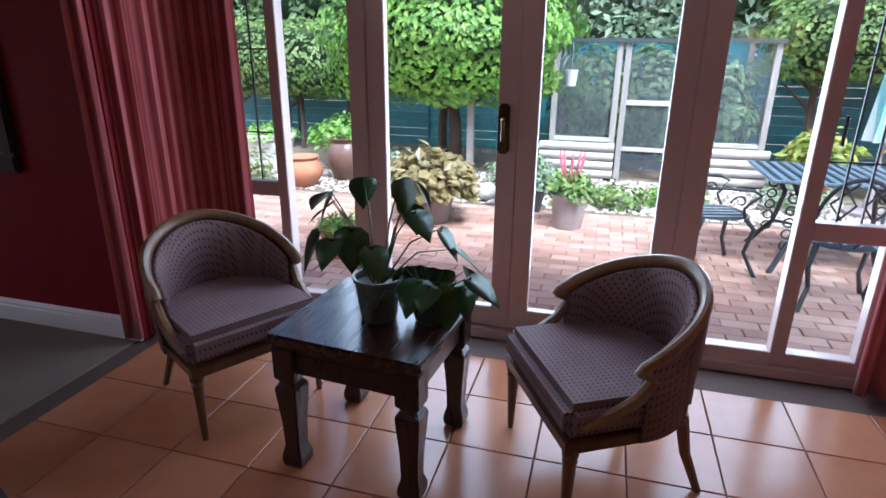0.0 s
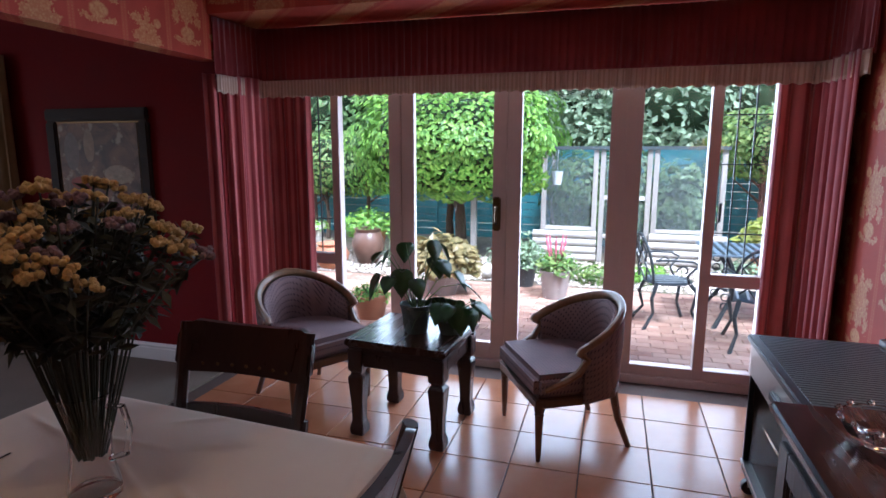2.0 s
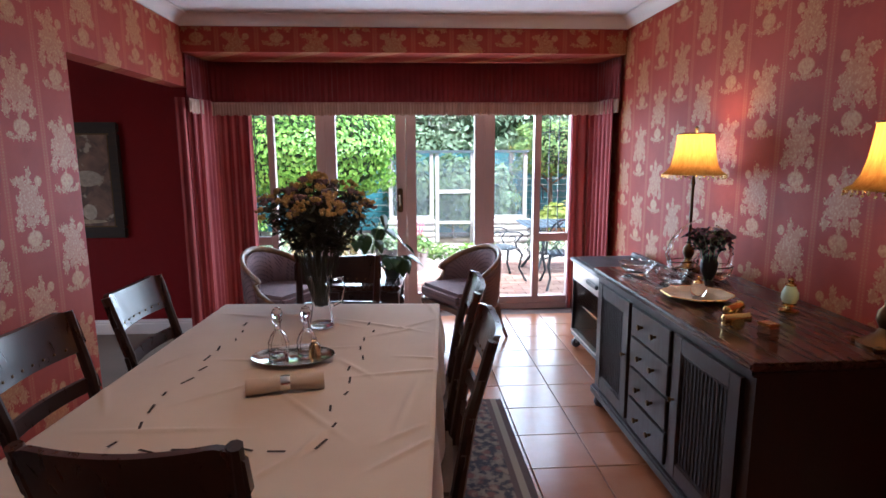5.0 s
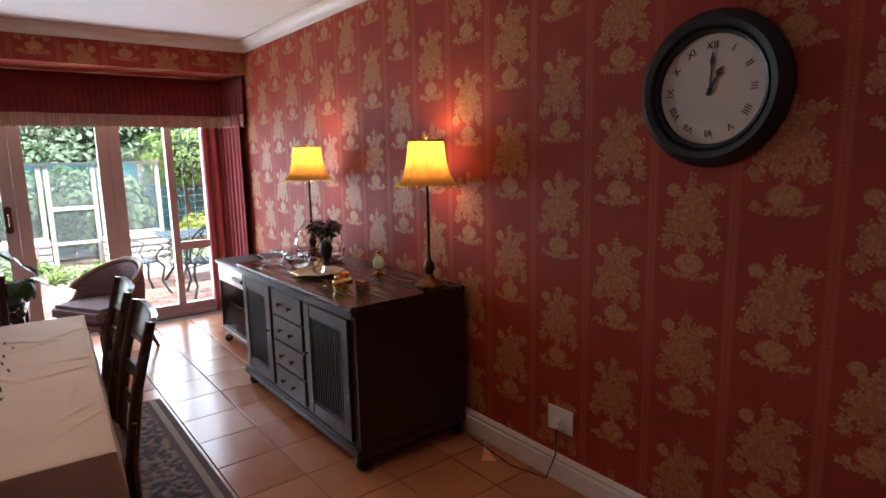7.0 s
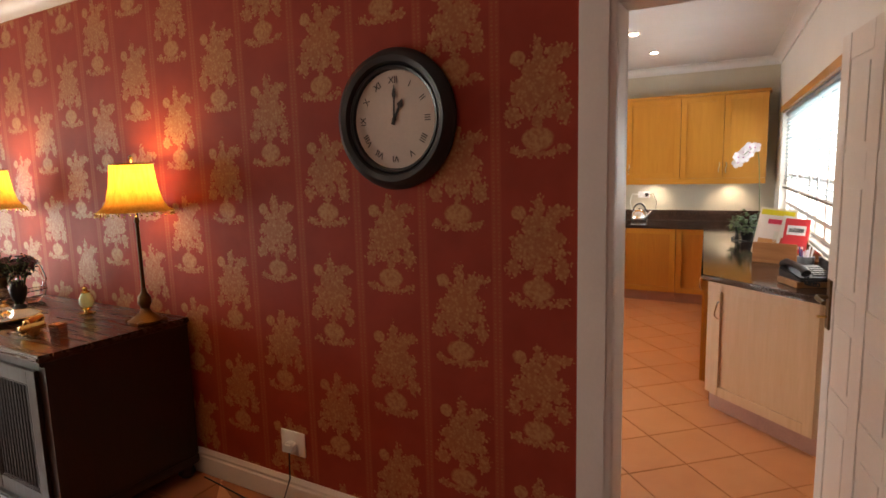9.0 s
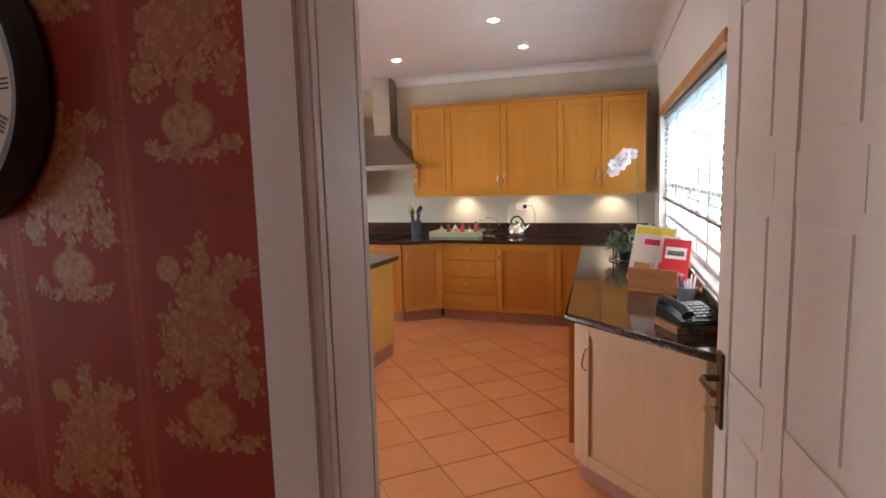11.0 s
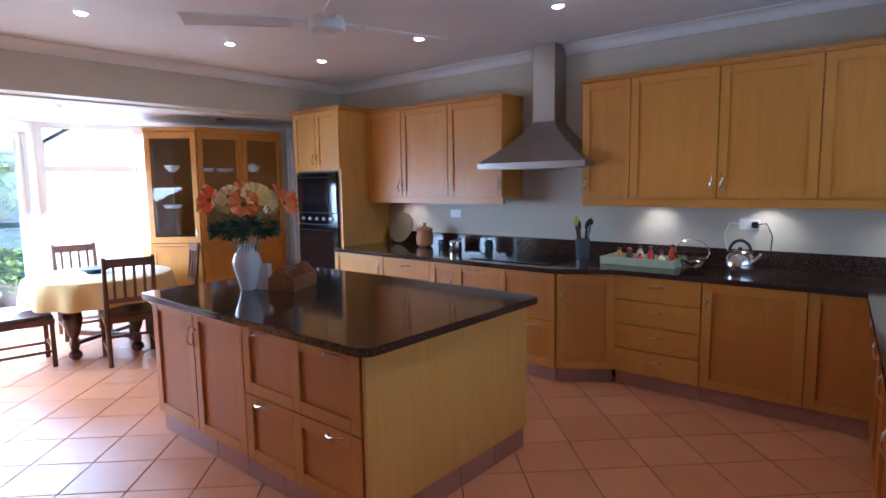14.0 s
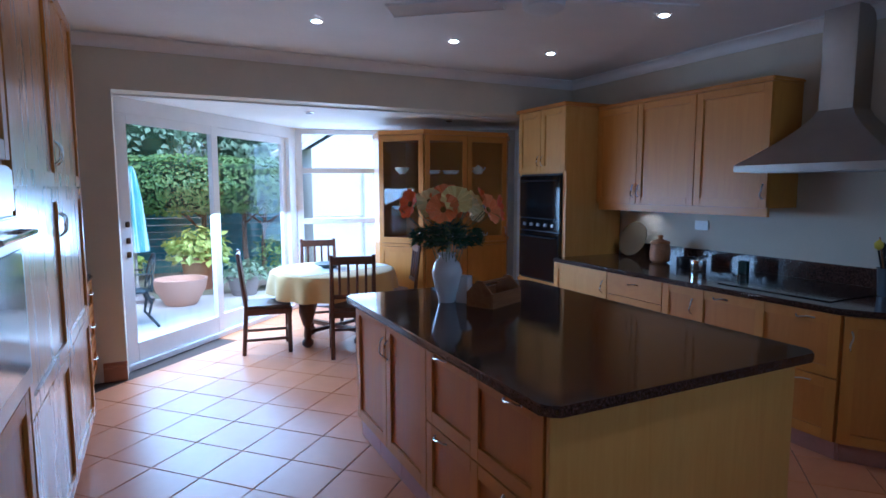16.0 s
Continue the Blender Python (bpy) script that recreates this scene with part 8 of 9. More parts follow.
# the ground, one sheet to the horizon
def ground_mat():
    n = Nodes("garden_soil")
    v = n.coords(shift=False, world=True)
    a, b, c = n.noise(v, 0.8), n.noise(v, 14.0, 4.0), n.noise(v, 70.0, 3.0)
    col = n.mix(n.ramp(a, 0.4, 0.6), (0.16, 0.115, 0.08), (0.11, 0.12, 0.06))
    col = n.mix(n.math("MULTIPLY", n.ramp(b, 0.4, 0.6), 0.6), col, (0.30, 0.24, 0.19))
    n.bump(n.math("ADD", b, c), 0.6, 0.02)
    return n.done(col, 0.95, 0.0)


bm = bmesh.new()
slab(bm, [(-400, -400), (400, -400), (400, 400), (-400, 400)], GZ - 0.3, GZ - 0.015)
setting("ground", bm, ground_mat(), "bare garden soil and gravel", "ground")
setting("patio_bed", block((-4.5, 3.56, GZ - 0.2), (2.95, 6.55, GZ - 0.012)), paint("patio_sand", (0.20, 0.14, 0.10), 0.95, 0.2), "sandy bed of the patio", "pavement")
bm = bmesh.new()
slab(bm, [(2.95, 3.4), (5.2, 5.6), (7.5, 5.6), (7.5, 7.4), (2.95, 7.4)], GZ - 0.2, GZ - 0.013)
setting("terrace_bed", bm, paint("pale_terrace", (0.62, 0.55, 0.49), 0.8, 0.15, world=True), "pale paved terrace outside the bay", "pavement")
setting("step_garden", block((-1.72, DY + 0.121, GZ - 0.1), (1.72, DY + 0.26, -0.03)), paint("brick_threshold", (0.36, 0.22, 0.16), 0.8, 0.2), "low brick threshold of the garden doors", "step", 0.004)

clipped_tree("clipped_tree", "round-headed bright green clipped tree", (-1.62, 8.35, 1.62), (1.50, 1.05, 0.86), 15000, 0.085, BRIGHT, 1, [(-1.58, 8.5, 0.085), (-1.78, 8.6, 0.06)], 3.6)
clipped_tree("clipped_hedge", "boxy clipped hedge on thin stems by the fence", (-4.75, 9.25, 1.28), (1.65, 0.5, 0.56), 8500, 0.07, HEDGE, 2, [(-5.6, 9.3, 0.04), (-4.6, 9.3, 0.035), (-4.35, 9.25, 0.035), (-3.6, 9.3, 0.04)], 7.0, "hedge")
clipped_tree("clipped_hedge", "boxy clipped hedge before the teal fence", (4.0, 9.2, 1.62), (1.7, 0.55, 0.52), 9500, 0.075, HEDGE, 3, [(2.95, 9.25, 0.05), (4.1, 9.25, 0.05), (4.9, 9.2, 0.05), (5.2, 9.25, 0.04)], 7.0, "hedge")


def woodland(name, label, c, h, n, size, material, seed):
    t = thing(name, label, "tree", "trees behind the fence")
    rng = random.Random(seed)
    allp, alln = [], []
    for k in range(9):
        cc = [c[0] + h[0] * rng.uniform(-0.6, 0.6), c[1] + h[1] * rng.uniform(-0.6, 0.6), c[2] + h[2] * rng.uniform(-0.55, 0.6)]
        hh = [h[i] * rng.uniform(0.35, 0.55) for i in range(3)]
        p, q = box_points(n // 9, cc, hh, seed * 10 + k, 2.2, 0.2)
        allp.append(p)
        alln.append(q)
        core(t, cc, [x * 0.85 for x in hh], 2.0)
    leaves("crown", np.concatenate(allp), size, material, t, seed, np.concatenate(alln))
    part("trunk", tube(bmesh.new(), [(c[0], c[1], GZ - 0.02), (c[0] + 0.1, c[1], c[2] * 0.5), (c[0], c[1], c[2])], [0.22, 0.17, 0.1], 10), BARK, t, smooth=True)


for k, (x, y, z, hx, hz, m_) in enumerate(((-8.5, 13.5, 2.6, 2.6, 2.6, WOODS), (-4.6, 13.0, 2.8, 2.4, 2.6, WOODS), (-1.0, 13.2, 2.6, 2.3, 2.2, PALEWOODS), (2.0, 12.8, 2.2, 2.2, 1.9, PALEWOODS),
                                           (5.0, 13.2, 2.7, 2.4, 2.5, PALEWOODS), (8.8, 14.5, 3.4, 2.8, 3.0, WOODS), (-13, 14, 3.2, 3, 3, WOODS), (13, 15, 3.2, 3, 3, WOODS), (0.5, 18.5, 5.0, 4.0, 4.0, PALEWOODS), (-7, 18.5, 5.0, 4.0, 4.2, WOODS), (8, 19, 5.4, 4.2, 4.2, WOODS))):
    woodland("garden_tree", "dense leafy tree behind the garden fence", (x, y, z), (hx, 1.7, hz), 6500, 0.17, m_, 30 + k)
for k, (x, y, z, m_) in enumerate(((2.5, -7.2, 1.6, WOODS), (5.0, -7.0, 1.5, PALEWOODS), (7.6, -7.2, 1.7, WOODS), (10.2, -7.0, 1.8, PALEWOODS), (12.8, -6.8, 2.0, WOODS))):
    woodland("garden_tree", "leafy shrub outside the kitchen window", (x, y, z), (1.6, 1.0, 1.6), 3600, 0.14, m_, 60 + k)

# boundary fence of teal boards
TEAL = paint("teal_fence_paint", (0.04, 0.18, 0.21), 0.6, 0.25, 3.0, 40.0, 0.2)
fence = thing("garden_fence", "teal painted horizontal board fence", "fence")
bd = part("board", block((-1.19, -0.012, -0.062), (1.19, 0.012, 0.062)), TEAL, fence, bevel=0.004)
bd.matrix_basis = pose(-8.4, 9.95, 0.0)
for i in range(8):
    for j in range(11):
        if i or j:
            share("board", bd.data, pose(-8.4 + 2.4 * i, 9.95 + random.uniform(-0.004, 0.004), 0.0 + 0.133 * j, random.uniform(-2, 2)), fence)
ps = part("post", block((-0.05, -0.05, -0.3), (0.05, 0.05, 1.6)), TEAL, fence, bevel=0.004)
ps.matrix_basis = pose(-9.6, 10.02, 0)
for i in range(1, 9):
    share("post", ps.data, pose(-9.6 + 2.4 * i, 10.02, 0), fence)


# aviary
def mesh_screen():
    n = Nodes("fine_wire_mesh")
    clear, grey, mx = n.put("BsdfTransparent"), n.put("BsdfDiffuse"), n.put("MixShader")
    grey.inputs[0].default_value = (0.30, 0.34, 0.36, 1)
    mx.inputs[0].default_value = 0.10
    n.t.links.new(clear.outputs[0], mx.inputs[1])
    n.t.links.new(grey.outputs[0], mx.inputs[2])
    n.t.links.new(mx.outputs[0], n.t.nodes["Material Output"].inputs[0])
    return n.m


WEATHER = wood("weathered_timber", (0.24, 0.22, 0.20), (0.40, 0.37, 0.34), "z", 0.8)
WEATHER_H = wood("weathered_logs", (0.33, 0.30, 0.28), (0.56, 0.53, 0.49), "x", 0.8)
SLATE = paint("dark_roof_felt", (0.05, 0.065, 0.07), 0.8, 0.2)


def aviary():
    a = thing("aviary", "timber-framed mesh aviary on a log base", "aviary")
    y0, y1, top, sill = 8.3, 9.75, 1.56, 0.36
    for x in (-0.24, 0.50, 0.60, 1.24, 1.33, 2.21):
        part("post", block((x - 0.035, y0 - 0.035, GZ), (x + 0.035, y0 + 0.035, top)), WEATHER, a, bevel=0.004)
    for x in (-0.24, 2.21):
        part("post", block((x - 0.035, y1 - 0.035, GZ), (x + 0.035, y1 + 0.035, top)), WEATHER, a)
    part("eaves_beam", block((-0.22, y0 - 0.07, top - 0.02), (2.27, y0 + 0.03, top + 0.03)), SLATE, a, bevel=0.004)
    part("roof", block((-0.22, y0 + 0.03, top), (2.27, y1 + 0.1, top + 0.02)), mesh_screen(), a)
    for x0, x1 in ((-0.205, 0.465), (1.365, 2.175)):
        part("sill", block((x0, y0 - 0.03, sill), (x1, y0 + 0.03, sill + 0.05)), WEATHER_H, a)
        s = part("mesh_panel", block((x0, y0 - 0.002, sill + 0.05), (x1, y0 + 0.002, top)), mesh_screen(), a)
    part("mesh_panel", block((0.635, y0 - 0.002, 0.02), (1.205, y0 + 0.002, top)), mesh_screen(), a)
    part("door_rail", block((0.635, y0 - 0.02, 0.82), (1.205, y0 + 0.02, 0.88)), WEATHER_H, a)
    part("door_rail", block((0.635, y0 - 0.02, 0.26), (1.205, y0 + 0.02, 0.31)), WEATHER_H, a)
    part("back_screen", block((-0.24, y1 - 0.01, GZ), (2.21, y1 + 0.01, top)), TEAL, a)
    for x0, x1 in ((-0.38, 0.545), (1.275, 2.3)):
        for k in range(4):
            z = GZ + 0.06 + 0.112 * k
            part("log", tube(bmesh.new(), [(x0, y0 - 0.07, z), (x1, y0 - 0.07, z)], 0.056, 10), WEATHER_H, a, smooth=True)
    b = thing("hanging_bucket", "white bucket hung inside the aviary", "bucket", at=pose(-0.06, 8.42, 1.02))
    part("bucket", lathe(bmesh.new(), [(0.06, 0), (0.085, 0.2), (0.08, 0.2), (0.056, 0.01), (0, 0.01)], 18), FRAME_WHITE, b, smooth=True)
    part("cord", tube(bmesh.new(), [(0, 0, 0.2), (0, 0, 0.54)], 0.006, 5), FRAME_WHITE, b)
    for k, (x, z) in enumerate(((0.25, 0.75), (0.95, 0.8), (1.75, 0.6))):
        t = thing("aviary_shrub", "leafy green shrub inside the aviary", "shrub")
        p, q = box_points(2400, (x, 9.1, z), (0.5, 0.4, 0.68), 80 + k, 2.2, 0.25)
        leaves("foliage", p, 0.11, WOODS, t, 80 + k, q)
        part("stem", tube(bmesh.new(), [(x, 9.1, GZ - 0.02), (x, 9.1, z)], 0.02, 6), BARK, t)


aviary()

# pots and plants
CLAYPOT = paint("terracotta_clay", (0.40, 0.17, 0.09), 0.75, 0.25, 8.0)
GREYTUB = paint("grey_tub", (0.26, 0.22, 0.21), 0.7, 0.2, 8.0)
GRASS = leaf_mat("dry_grass", (0.16, 0.14, 0.05), (0.36, 0.28, 0.12))
YELLOWLEAF = leaf_mat("yellow_green_leaf", (0.22, 0.30, 0.04), (0.55, 0.58, 0.14))
PINK = paint("pink_spike", (0.55, 0.14, 0.20), 0.7, 0.2)


def garden_pot(name, label, x, y, r, h, material, plant=None, spread=0.3, tall=0.4, n=350, size=0.07, seed=1, ribs=0, shape="tub", spikes=0):
    g = thing(name, label, "pot plant" if plant else "pot", at=pose(x, y, GZ - 0.012))
    if shape == "tub":
        prof = [(r * 0.72, 0), (r * 0.74, 0.01)] + [(r * (0.74 + 0.24 * k / 12) * (1.0 + (0.025 if ribs and k % 2 else 0)), 0.01 + (h * 0.86 - 0.01) * k / 12) for k in range(1, 13)] + [(r * 1.04, h * 0.88), (r * 1.05, h), (r * 0.95, h), (r * 0.9, h * 0.88), (0, h * 0.88)]
    elif shape == "urn":
        prof = [(r * 0.5, 0), (r * 0.6, 0.02), (r * 0.95, h * 0.4), (r, h * 0.6), (r * 0.8, h * 0.86), (r * 0.72, h * 0.9), (r * 0.85, h), (r * 0.75, h), (r * 0.66, h * 0.9), (0, h * 0.85)]
    else:
        prof = [(r * 0.55, 0), (r * 0.6, 0.01), (r * 0.95, h * 0.6), (r, h * 0.85), (r * 1.03, h), (r * 0.93, h), (r * 0.88, h * 0.8), (0, h * 0.8)]
    part("pot", lathe(bmesh.new(), prof, 28), material, g, smooth=True)
    if plant:
        rs = np.random.RandomState(seed)
        a, f, t = rs.uniform(0, 6.283, n), np.sqrt(rs.uniform(0, 1, n)), rs.uniform(0.05, 1, n)
        p = np.stack([spread * f * np.cos(a), spread * f * np.sin(a), h * 0.85 + tall * t * (1.1 - 0.55 * f)], 1)
        out = np.stack([np.cos(a) * f, np.sin(a) * f, np.full(n, 0.9)], 1)
        leaves("foliage", p, size, plant, g, seed, out)
        st = bmesh.new()
        for k in range(9):
            tube(st, [(0, 0, h * 0.8), (spread * 0.5 * math.cos(k * 2.4), spread * 0.5 * math.sin(k * 2.4), h + tall * 0.7)], 0.005, 4)
        tagged(part("stem_bunch", st, STEM, g), kind="stuff")
    for k in range(spikes):
        a = k * 2.4
        part("flower_spike", tube(bmesh.new(), [(0.03 * math.cos(a), 0.03 * math.sin(a), h), (0.10 * math.cos(a), 0.10 * math.sin(a), h + tall * 1.1), (0.11 * math.cos(a), 0.11 * math.sin(a), h + tall * 1.4)], [0.004, 0.014, 0.004], 6), PINK, g, smooth=True)
    return g


garden_pot("flower_pot", "ribbed grey pot with pink flower spikes", 0.17, 5.95, 0.17, 0.33, GREYTUB, HEDGE, 0.2, 0.28, 260, 0.08, 5, 1, "tub", 5)
garden_pot("flower_pot", "grey tub of dry grassy plants", -1.1, 5.8, 0.22, 0.34, GREYTUB, GRASS, 0.42, 0.42, 900, 0.12, 6)
garden_pot("flower_pot", "dark tub with a bushy herb", -0.27, 6.45, 0.18, 0.28, paint("dark_tub", (0.05, 0.055, 0.06), 0.5), PALEWOODS, 0.26, 0.42, 500, 0.07, 7)
garden_pot("flower_pot", "squat terracotta pot with low greenery", -1.5, 4.65, 0.17, 0.25, CLAYPOT, BRIGHT, 0.2, 0.14, 260, 0.05, 8)
garden_pot("garden_urn", "dark brown glazed jar below spilling foliage", -2.66, 7.25, 0.24, 0.52, paint("dark_brown_glaze", (0.13, 0.07, 0.05), 0.4, 0.3, 8.0), None, shape="urn")
garden_pot("flower_pot", "terracotta pot spilling bright green foliage", -2.85, 7.75, 0.26, 0.42, CLAYPOT, BRIGHT, 0.5, 0.42, 900, 0.08, 9)
garden_pot("garden_urn", "brown terracotta urn standing empty", -3.0, 6.75, 0.25, 0.36, CLAYPOT, None, shape="urn")
garden_pot("flower_pot", "white stone planter with trailing leaves", -3.9, 7.5, 0.36, 0.50, paint("white_stone", (0.62, 0.58, 0.52), 0.8, 0.12), BRIGHT, 0.42, 0.2, 450, 0.07, 10)
garden_pot("terracotta_bowl", "wide pale terracotta bowl on the terrace", 3.62, 6.8, 0.36, 0.38, paint("pale_terracotta", (0.55, 0.33, 0.24), 0.75, 0.15), None, shape="bowl")
garden_pot("flower_pot", "terracotta pot with yellow-green leaves on a plinth", 3.95, 8.1, 0.27, 0.55, CLAYPOT, YELLOWLEAF, 0.48, 0.62, 420, 0.17, 12)
garden_pot("flower_pot", "low pot of mixed greenery on the terrace", 4.55, 7.2, 0.25, 0.3, GREYTUB, PALEWOODS, 0.4, 0.32, 420, 0.08, 13)
garden_pot("flower_pot", "stone pot with a sprawling shrub", 5.2, 7.6, 0.24, 0.3, GREYTUB, HEDGE, 0.45, 0.8, 420, 0.08, 14)
garden_pot("flower_pot", "terracotta pot with yellow-green leaves by the aviary", 2.75, 8.0, 0.2, 0.4, CLAYPOT, YELLOWLEAF, 0.36, 0.45, 380, 0.14, 15)
sb = thing("stone_ball", "pale carved stone ball on the gravel", "ornament", at=pose(-0.75, 6.75, GZ + 0.085))
bm = bmesh.new()
bmesh.ops.create_icosphere(bm, subdivisions=3, radius=0.1)
part("ball", bm, paint("pale_stone", (0.55, 0.52, 0.48), 0.8, 0.25, 12.0), sb, smooth=True)
for k, (x, y, h) in enumerate(((-2.0, 7.2, 0.3), (0.6, 6.9, 0.16), (1.2, 7.1, 0.14), (-0.6, 7.5, 0.22), (-3.4, 6.3, 0.35), (0.0, 7.4, 0.2), (2.4, 7.3, 0.2))):
    t = thing("garden_shrub", "low flowering plant in the gravel bed", "shrub")
    p, q = box_points(420, (x, y, GZ + h * 0.6), (0.32, 0.25, h * 0.7), 100 + k, 2.2, 0.3)
    leaves("foliage", p, 0.07, (PALEWOODS, HEDGE, BRIGHT)[k % 3], t, 100 + k, q)
bh = thing("bird_box_post", "grey post with a small blue bird box", "bird box", at=pose(-1.25, 8.0, GZ - 0.02))
part("post", block((-0.04, -0.04, 0), (0.04, 0.04, 0.95)), WEATHER, bh, bevel=0.003)
part("box", block((-0.09, -0.09, 0.95), (0.09, 0.09, 1.1)), paint("pale_blue_paint", (0.25, 0.36, 0.46), 0.6), bh, bevel=0.004)
bm = bmesh.new()
slab(bm, [(-0.12, 0), (0.12, 0), (0, 0.08)], -0.12, 0.12, pose(0, 0, 1.1, 90))
part("roof", bm, SLATE, bh)


# gravel bed
def gravel():
    rs = np.random.RandomState(4)
    n = 5200
    x, y = rs.uniform(-3.6, 3.0, n), rs.uniform(6.58, 8.2, n)
    r = rs.uniform(0.012, 0.032, n)
    base = np.array([(1, 0, 0), (-1, 0, 0), (0, 1, 0), (0, -1, 0), (0, 0, 0.6), (0, 0, -0.6)])
    jit = 1 + rs.uniform(-0.25, 0.25, (n, 6, 1))
    v = base[None] * jit * r[:, None, None] + np.stack([x, y, GZ - 0.012 + r * 0.3], 1)[:, None]
    f = np.array([(0, 2, 4), (2, 1, 4), (1, 3, 4), (3, 0, 4), (2, 0, 5), (1, 2, 5), (3, 1, 5), (0, 3, 5)])
    faces = (f[None] + 6 * np.arange(n)[:, None, None]).reshape(-1, 3)
    me = bpy.data.meshes.new("gravel")
    me.from_pydata(v.reshape(-1, 3).tolist(), [], faces.tolist())
    nn = Nodes("pale_pebbles")
    rnd = nn.put("NewGeometry").outputs["Random Per Island"]
    me.materials.append(nn.done(nn.mix(rnd, (0.36, 0.29, 0.24), (0.68, 0.62, 0.56)), 0.85, 0.0))
    tagged(new("gravel", me), "pale pebble gravel in the garden bed", "gravel", kind="stuff")


gravel()


# cast iron garden furniture
def iron_chair(m, label):
    c = thing("garden_chair", label, "chair", "cast iron garden chairs", at=m)
    I = BLACK_IRON
    bm = lathe(bmesh.new(), [(0, 0.425), (0.21, 0.425), (0.225, 0.435), (0.21, 0.445), (0, 0.44)], 24)
    seat = part("seat", bm, I, c, "pierced cast seat", smooth=True)
    for s in (-1, 1):
        part("leg", tube(bmesh.new(), [(s * 0.17, -0.15, 0.43), (s * 0.21, -0.2, 0.36), (s * 0.18, -0.17, 0.18), (s * 0.24, -0.25, 0.0)], [0.02, 0.018, 0.014, 0.018], 8), I, c, smooth=True)
        part("leg", tube(bmesh.new(), [(s * 0.15, 0.15, 0.43), (s * 0.18, 0.2, 0.3), (s * 0.15, 0.17, 0.15), (s * 0.2, 0.27, 0.0)], [0.02, 0.018, 0.014, 0.018], 8), I, c, smooth=True)
        part("arm", tube(bmesh.new(), [(s * 0.2, 0.19, 0.66), (s * 0.25, 0.05, 0.67), (s * 0.26, -0.12, 0.66), (s * 0.25, -0.19, 0.62), (s * 0.23, -0.15, 0.58), (s * 0.22, -0.1, 0.52), (s * 0.19, -0.13, 0.44)], 0.011, 8), I, c, smooth=True)
        part("scroll", tube(bmesh.new(), arc(lambda t: (s * 0.235, -0.06 + (0.07 - 0.014 * t) * math.cos(t), 0.56 + (0.07 - 0.014 * t) * math.sin(t)), 18, 0, 4.4), 0.007, 6), I, c, smooth=True)
        part("back_scroll", tube(bmesh.new(), [(s * 0.03, 0.21, 0.45), (s * 0.12, 0.24, 0.58), (s * 0.02, 0.26, 0.72), (s * 0.1, 0.275, 0.84)], 0.008, 6), I, c, smooth=True)
        part("back_scroll", tube(bmesh.new(), [(s * 0.16, 0.21, 0.5), (s * 0.06, 0.24, 0.6), (s * 0.15, 0.26, 0.72), (s * 0.03, 0.275, 0.85)], 0.008, 6), I, c, smooth=True)
    part("back_hoop", tube(bmesh.new(), arc(lambda t: (0.21 * math.cos(t) * (1 if abs(math.cos(t)) < 0.99 else 1), 0.20 + 0.08 * math.sin(t), 0.44 + 0.44 * math.sin(t) ** 0.7), 25, 0.0, math.pi), 0.013, 8), I, c, smooth=True)
    for k in range(5):
        part("lattice_bar", block((-0.17 + 0.08 * k, -0.15, 0.4455), (-0.15 + 0.08 * k, 0.15, 0.449)), paint("pale_worn_iron", (0.25, 0.28, 0.30), 0.5), seat)


iron_chair(pose(1.28, 5.25, GZ - 0.012, 0, 0, 105), "black cast iron garden chair with scrolled arms")
iron_chair(pose(1.95, 4.75, GZ - 0.012, 0, 0, 172), "black cast iron garden chair, back to the house")
iron_chair(pose(3.02, 5.55, GZ - 0.012, 0, 0, -80), "dark cast iron garden chair beside the table")


def iron_table():
    t = thing("garden_table", "black cast iron garden table with lattice legs", "table", at=pose(2.2, 5.6, GZ - 0.012))
    top = part("tabletop", block((-0.6, -0.42, 0.69), (0.6, 0.42, 0.71)), paint("grey_blue_cast_top", (0.12, 0.16, 0.20), 0.4, 0.2, 10.0), t, bevel=0.008)
    for k in range(14):
        part("rib", block((-0.55 + 0.082 * k, -0.38, 0.7105), (-0.52 + 0.082 * k, 0.38, 0.715)), BLACK_IRON, top)
    for sx in (-1, 1):
        for sy in (-1, 1):
            part("leg", tube(bmesh.new(), [(sx * 0.42, sy * 0.3, 0.69), (sx * 0.32, sy * 0.24, 0.5), (sx * 0.36, sy * 0.27, 0.25), (sx * 0.5, sy * 0.4, 0.0)], [0.024, 0.02, 0.018, 0.022], 8), BLACK_IRON, t, smooth=True)
            for k in range(5):
                z = 0.2 + 0.09 * k
                part("lattice", tube(bmesh.new(), arc(lambda a: (sx * (0.40 + 0.035 * math.cos(a)), sy * 0.29, z + 0.035 * math.sin(a)), 11, 0, 6.283), 0.007, 5), BLACK_IRON, t, smooth=True)
    part("stretcher", tube(bmesh.new(), [(-0.36, -0.27, 0.25), (0.36, 0.27, 0.25)], 0.012, 8), BLACK_IRON, t)
    part("stretcher", tube(bmesh.new(), [(-0.36, 0.27, 0.25), (0.36, -0.27, 0.25)], 0.012, 8), BLACK_IRON, t)


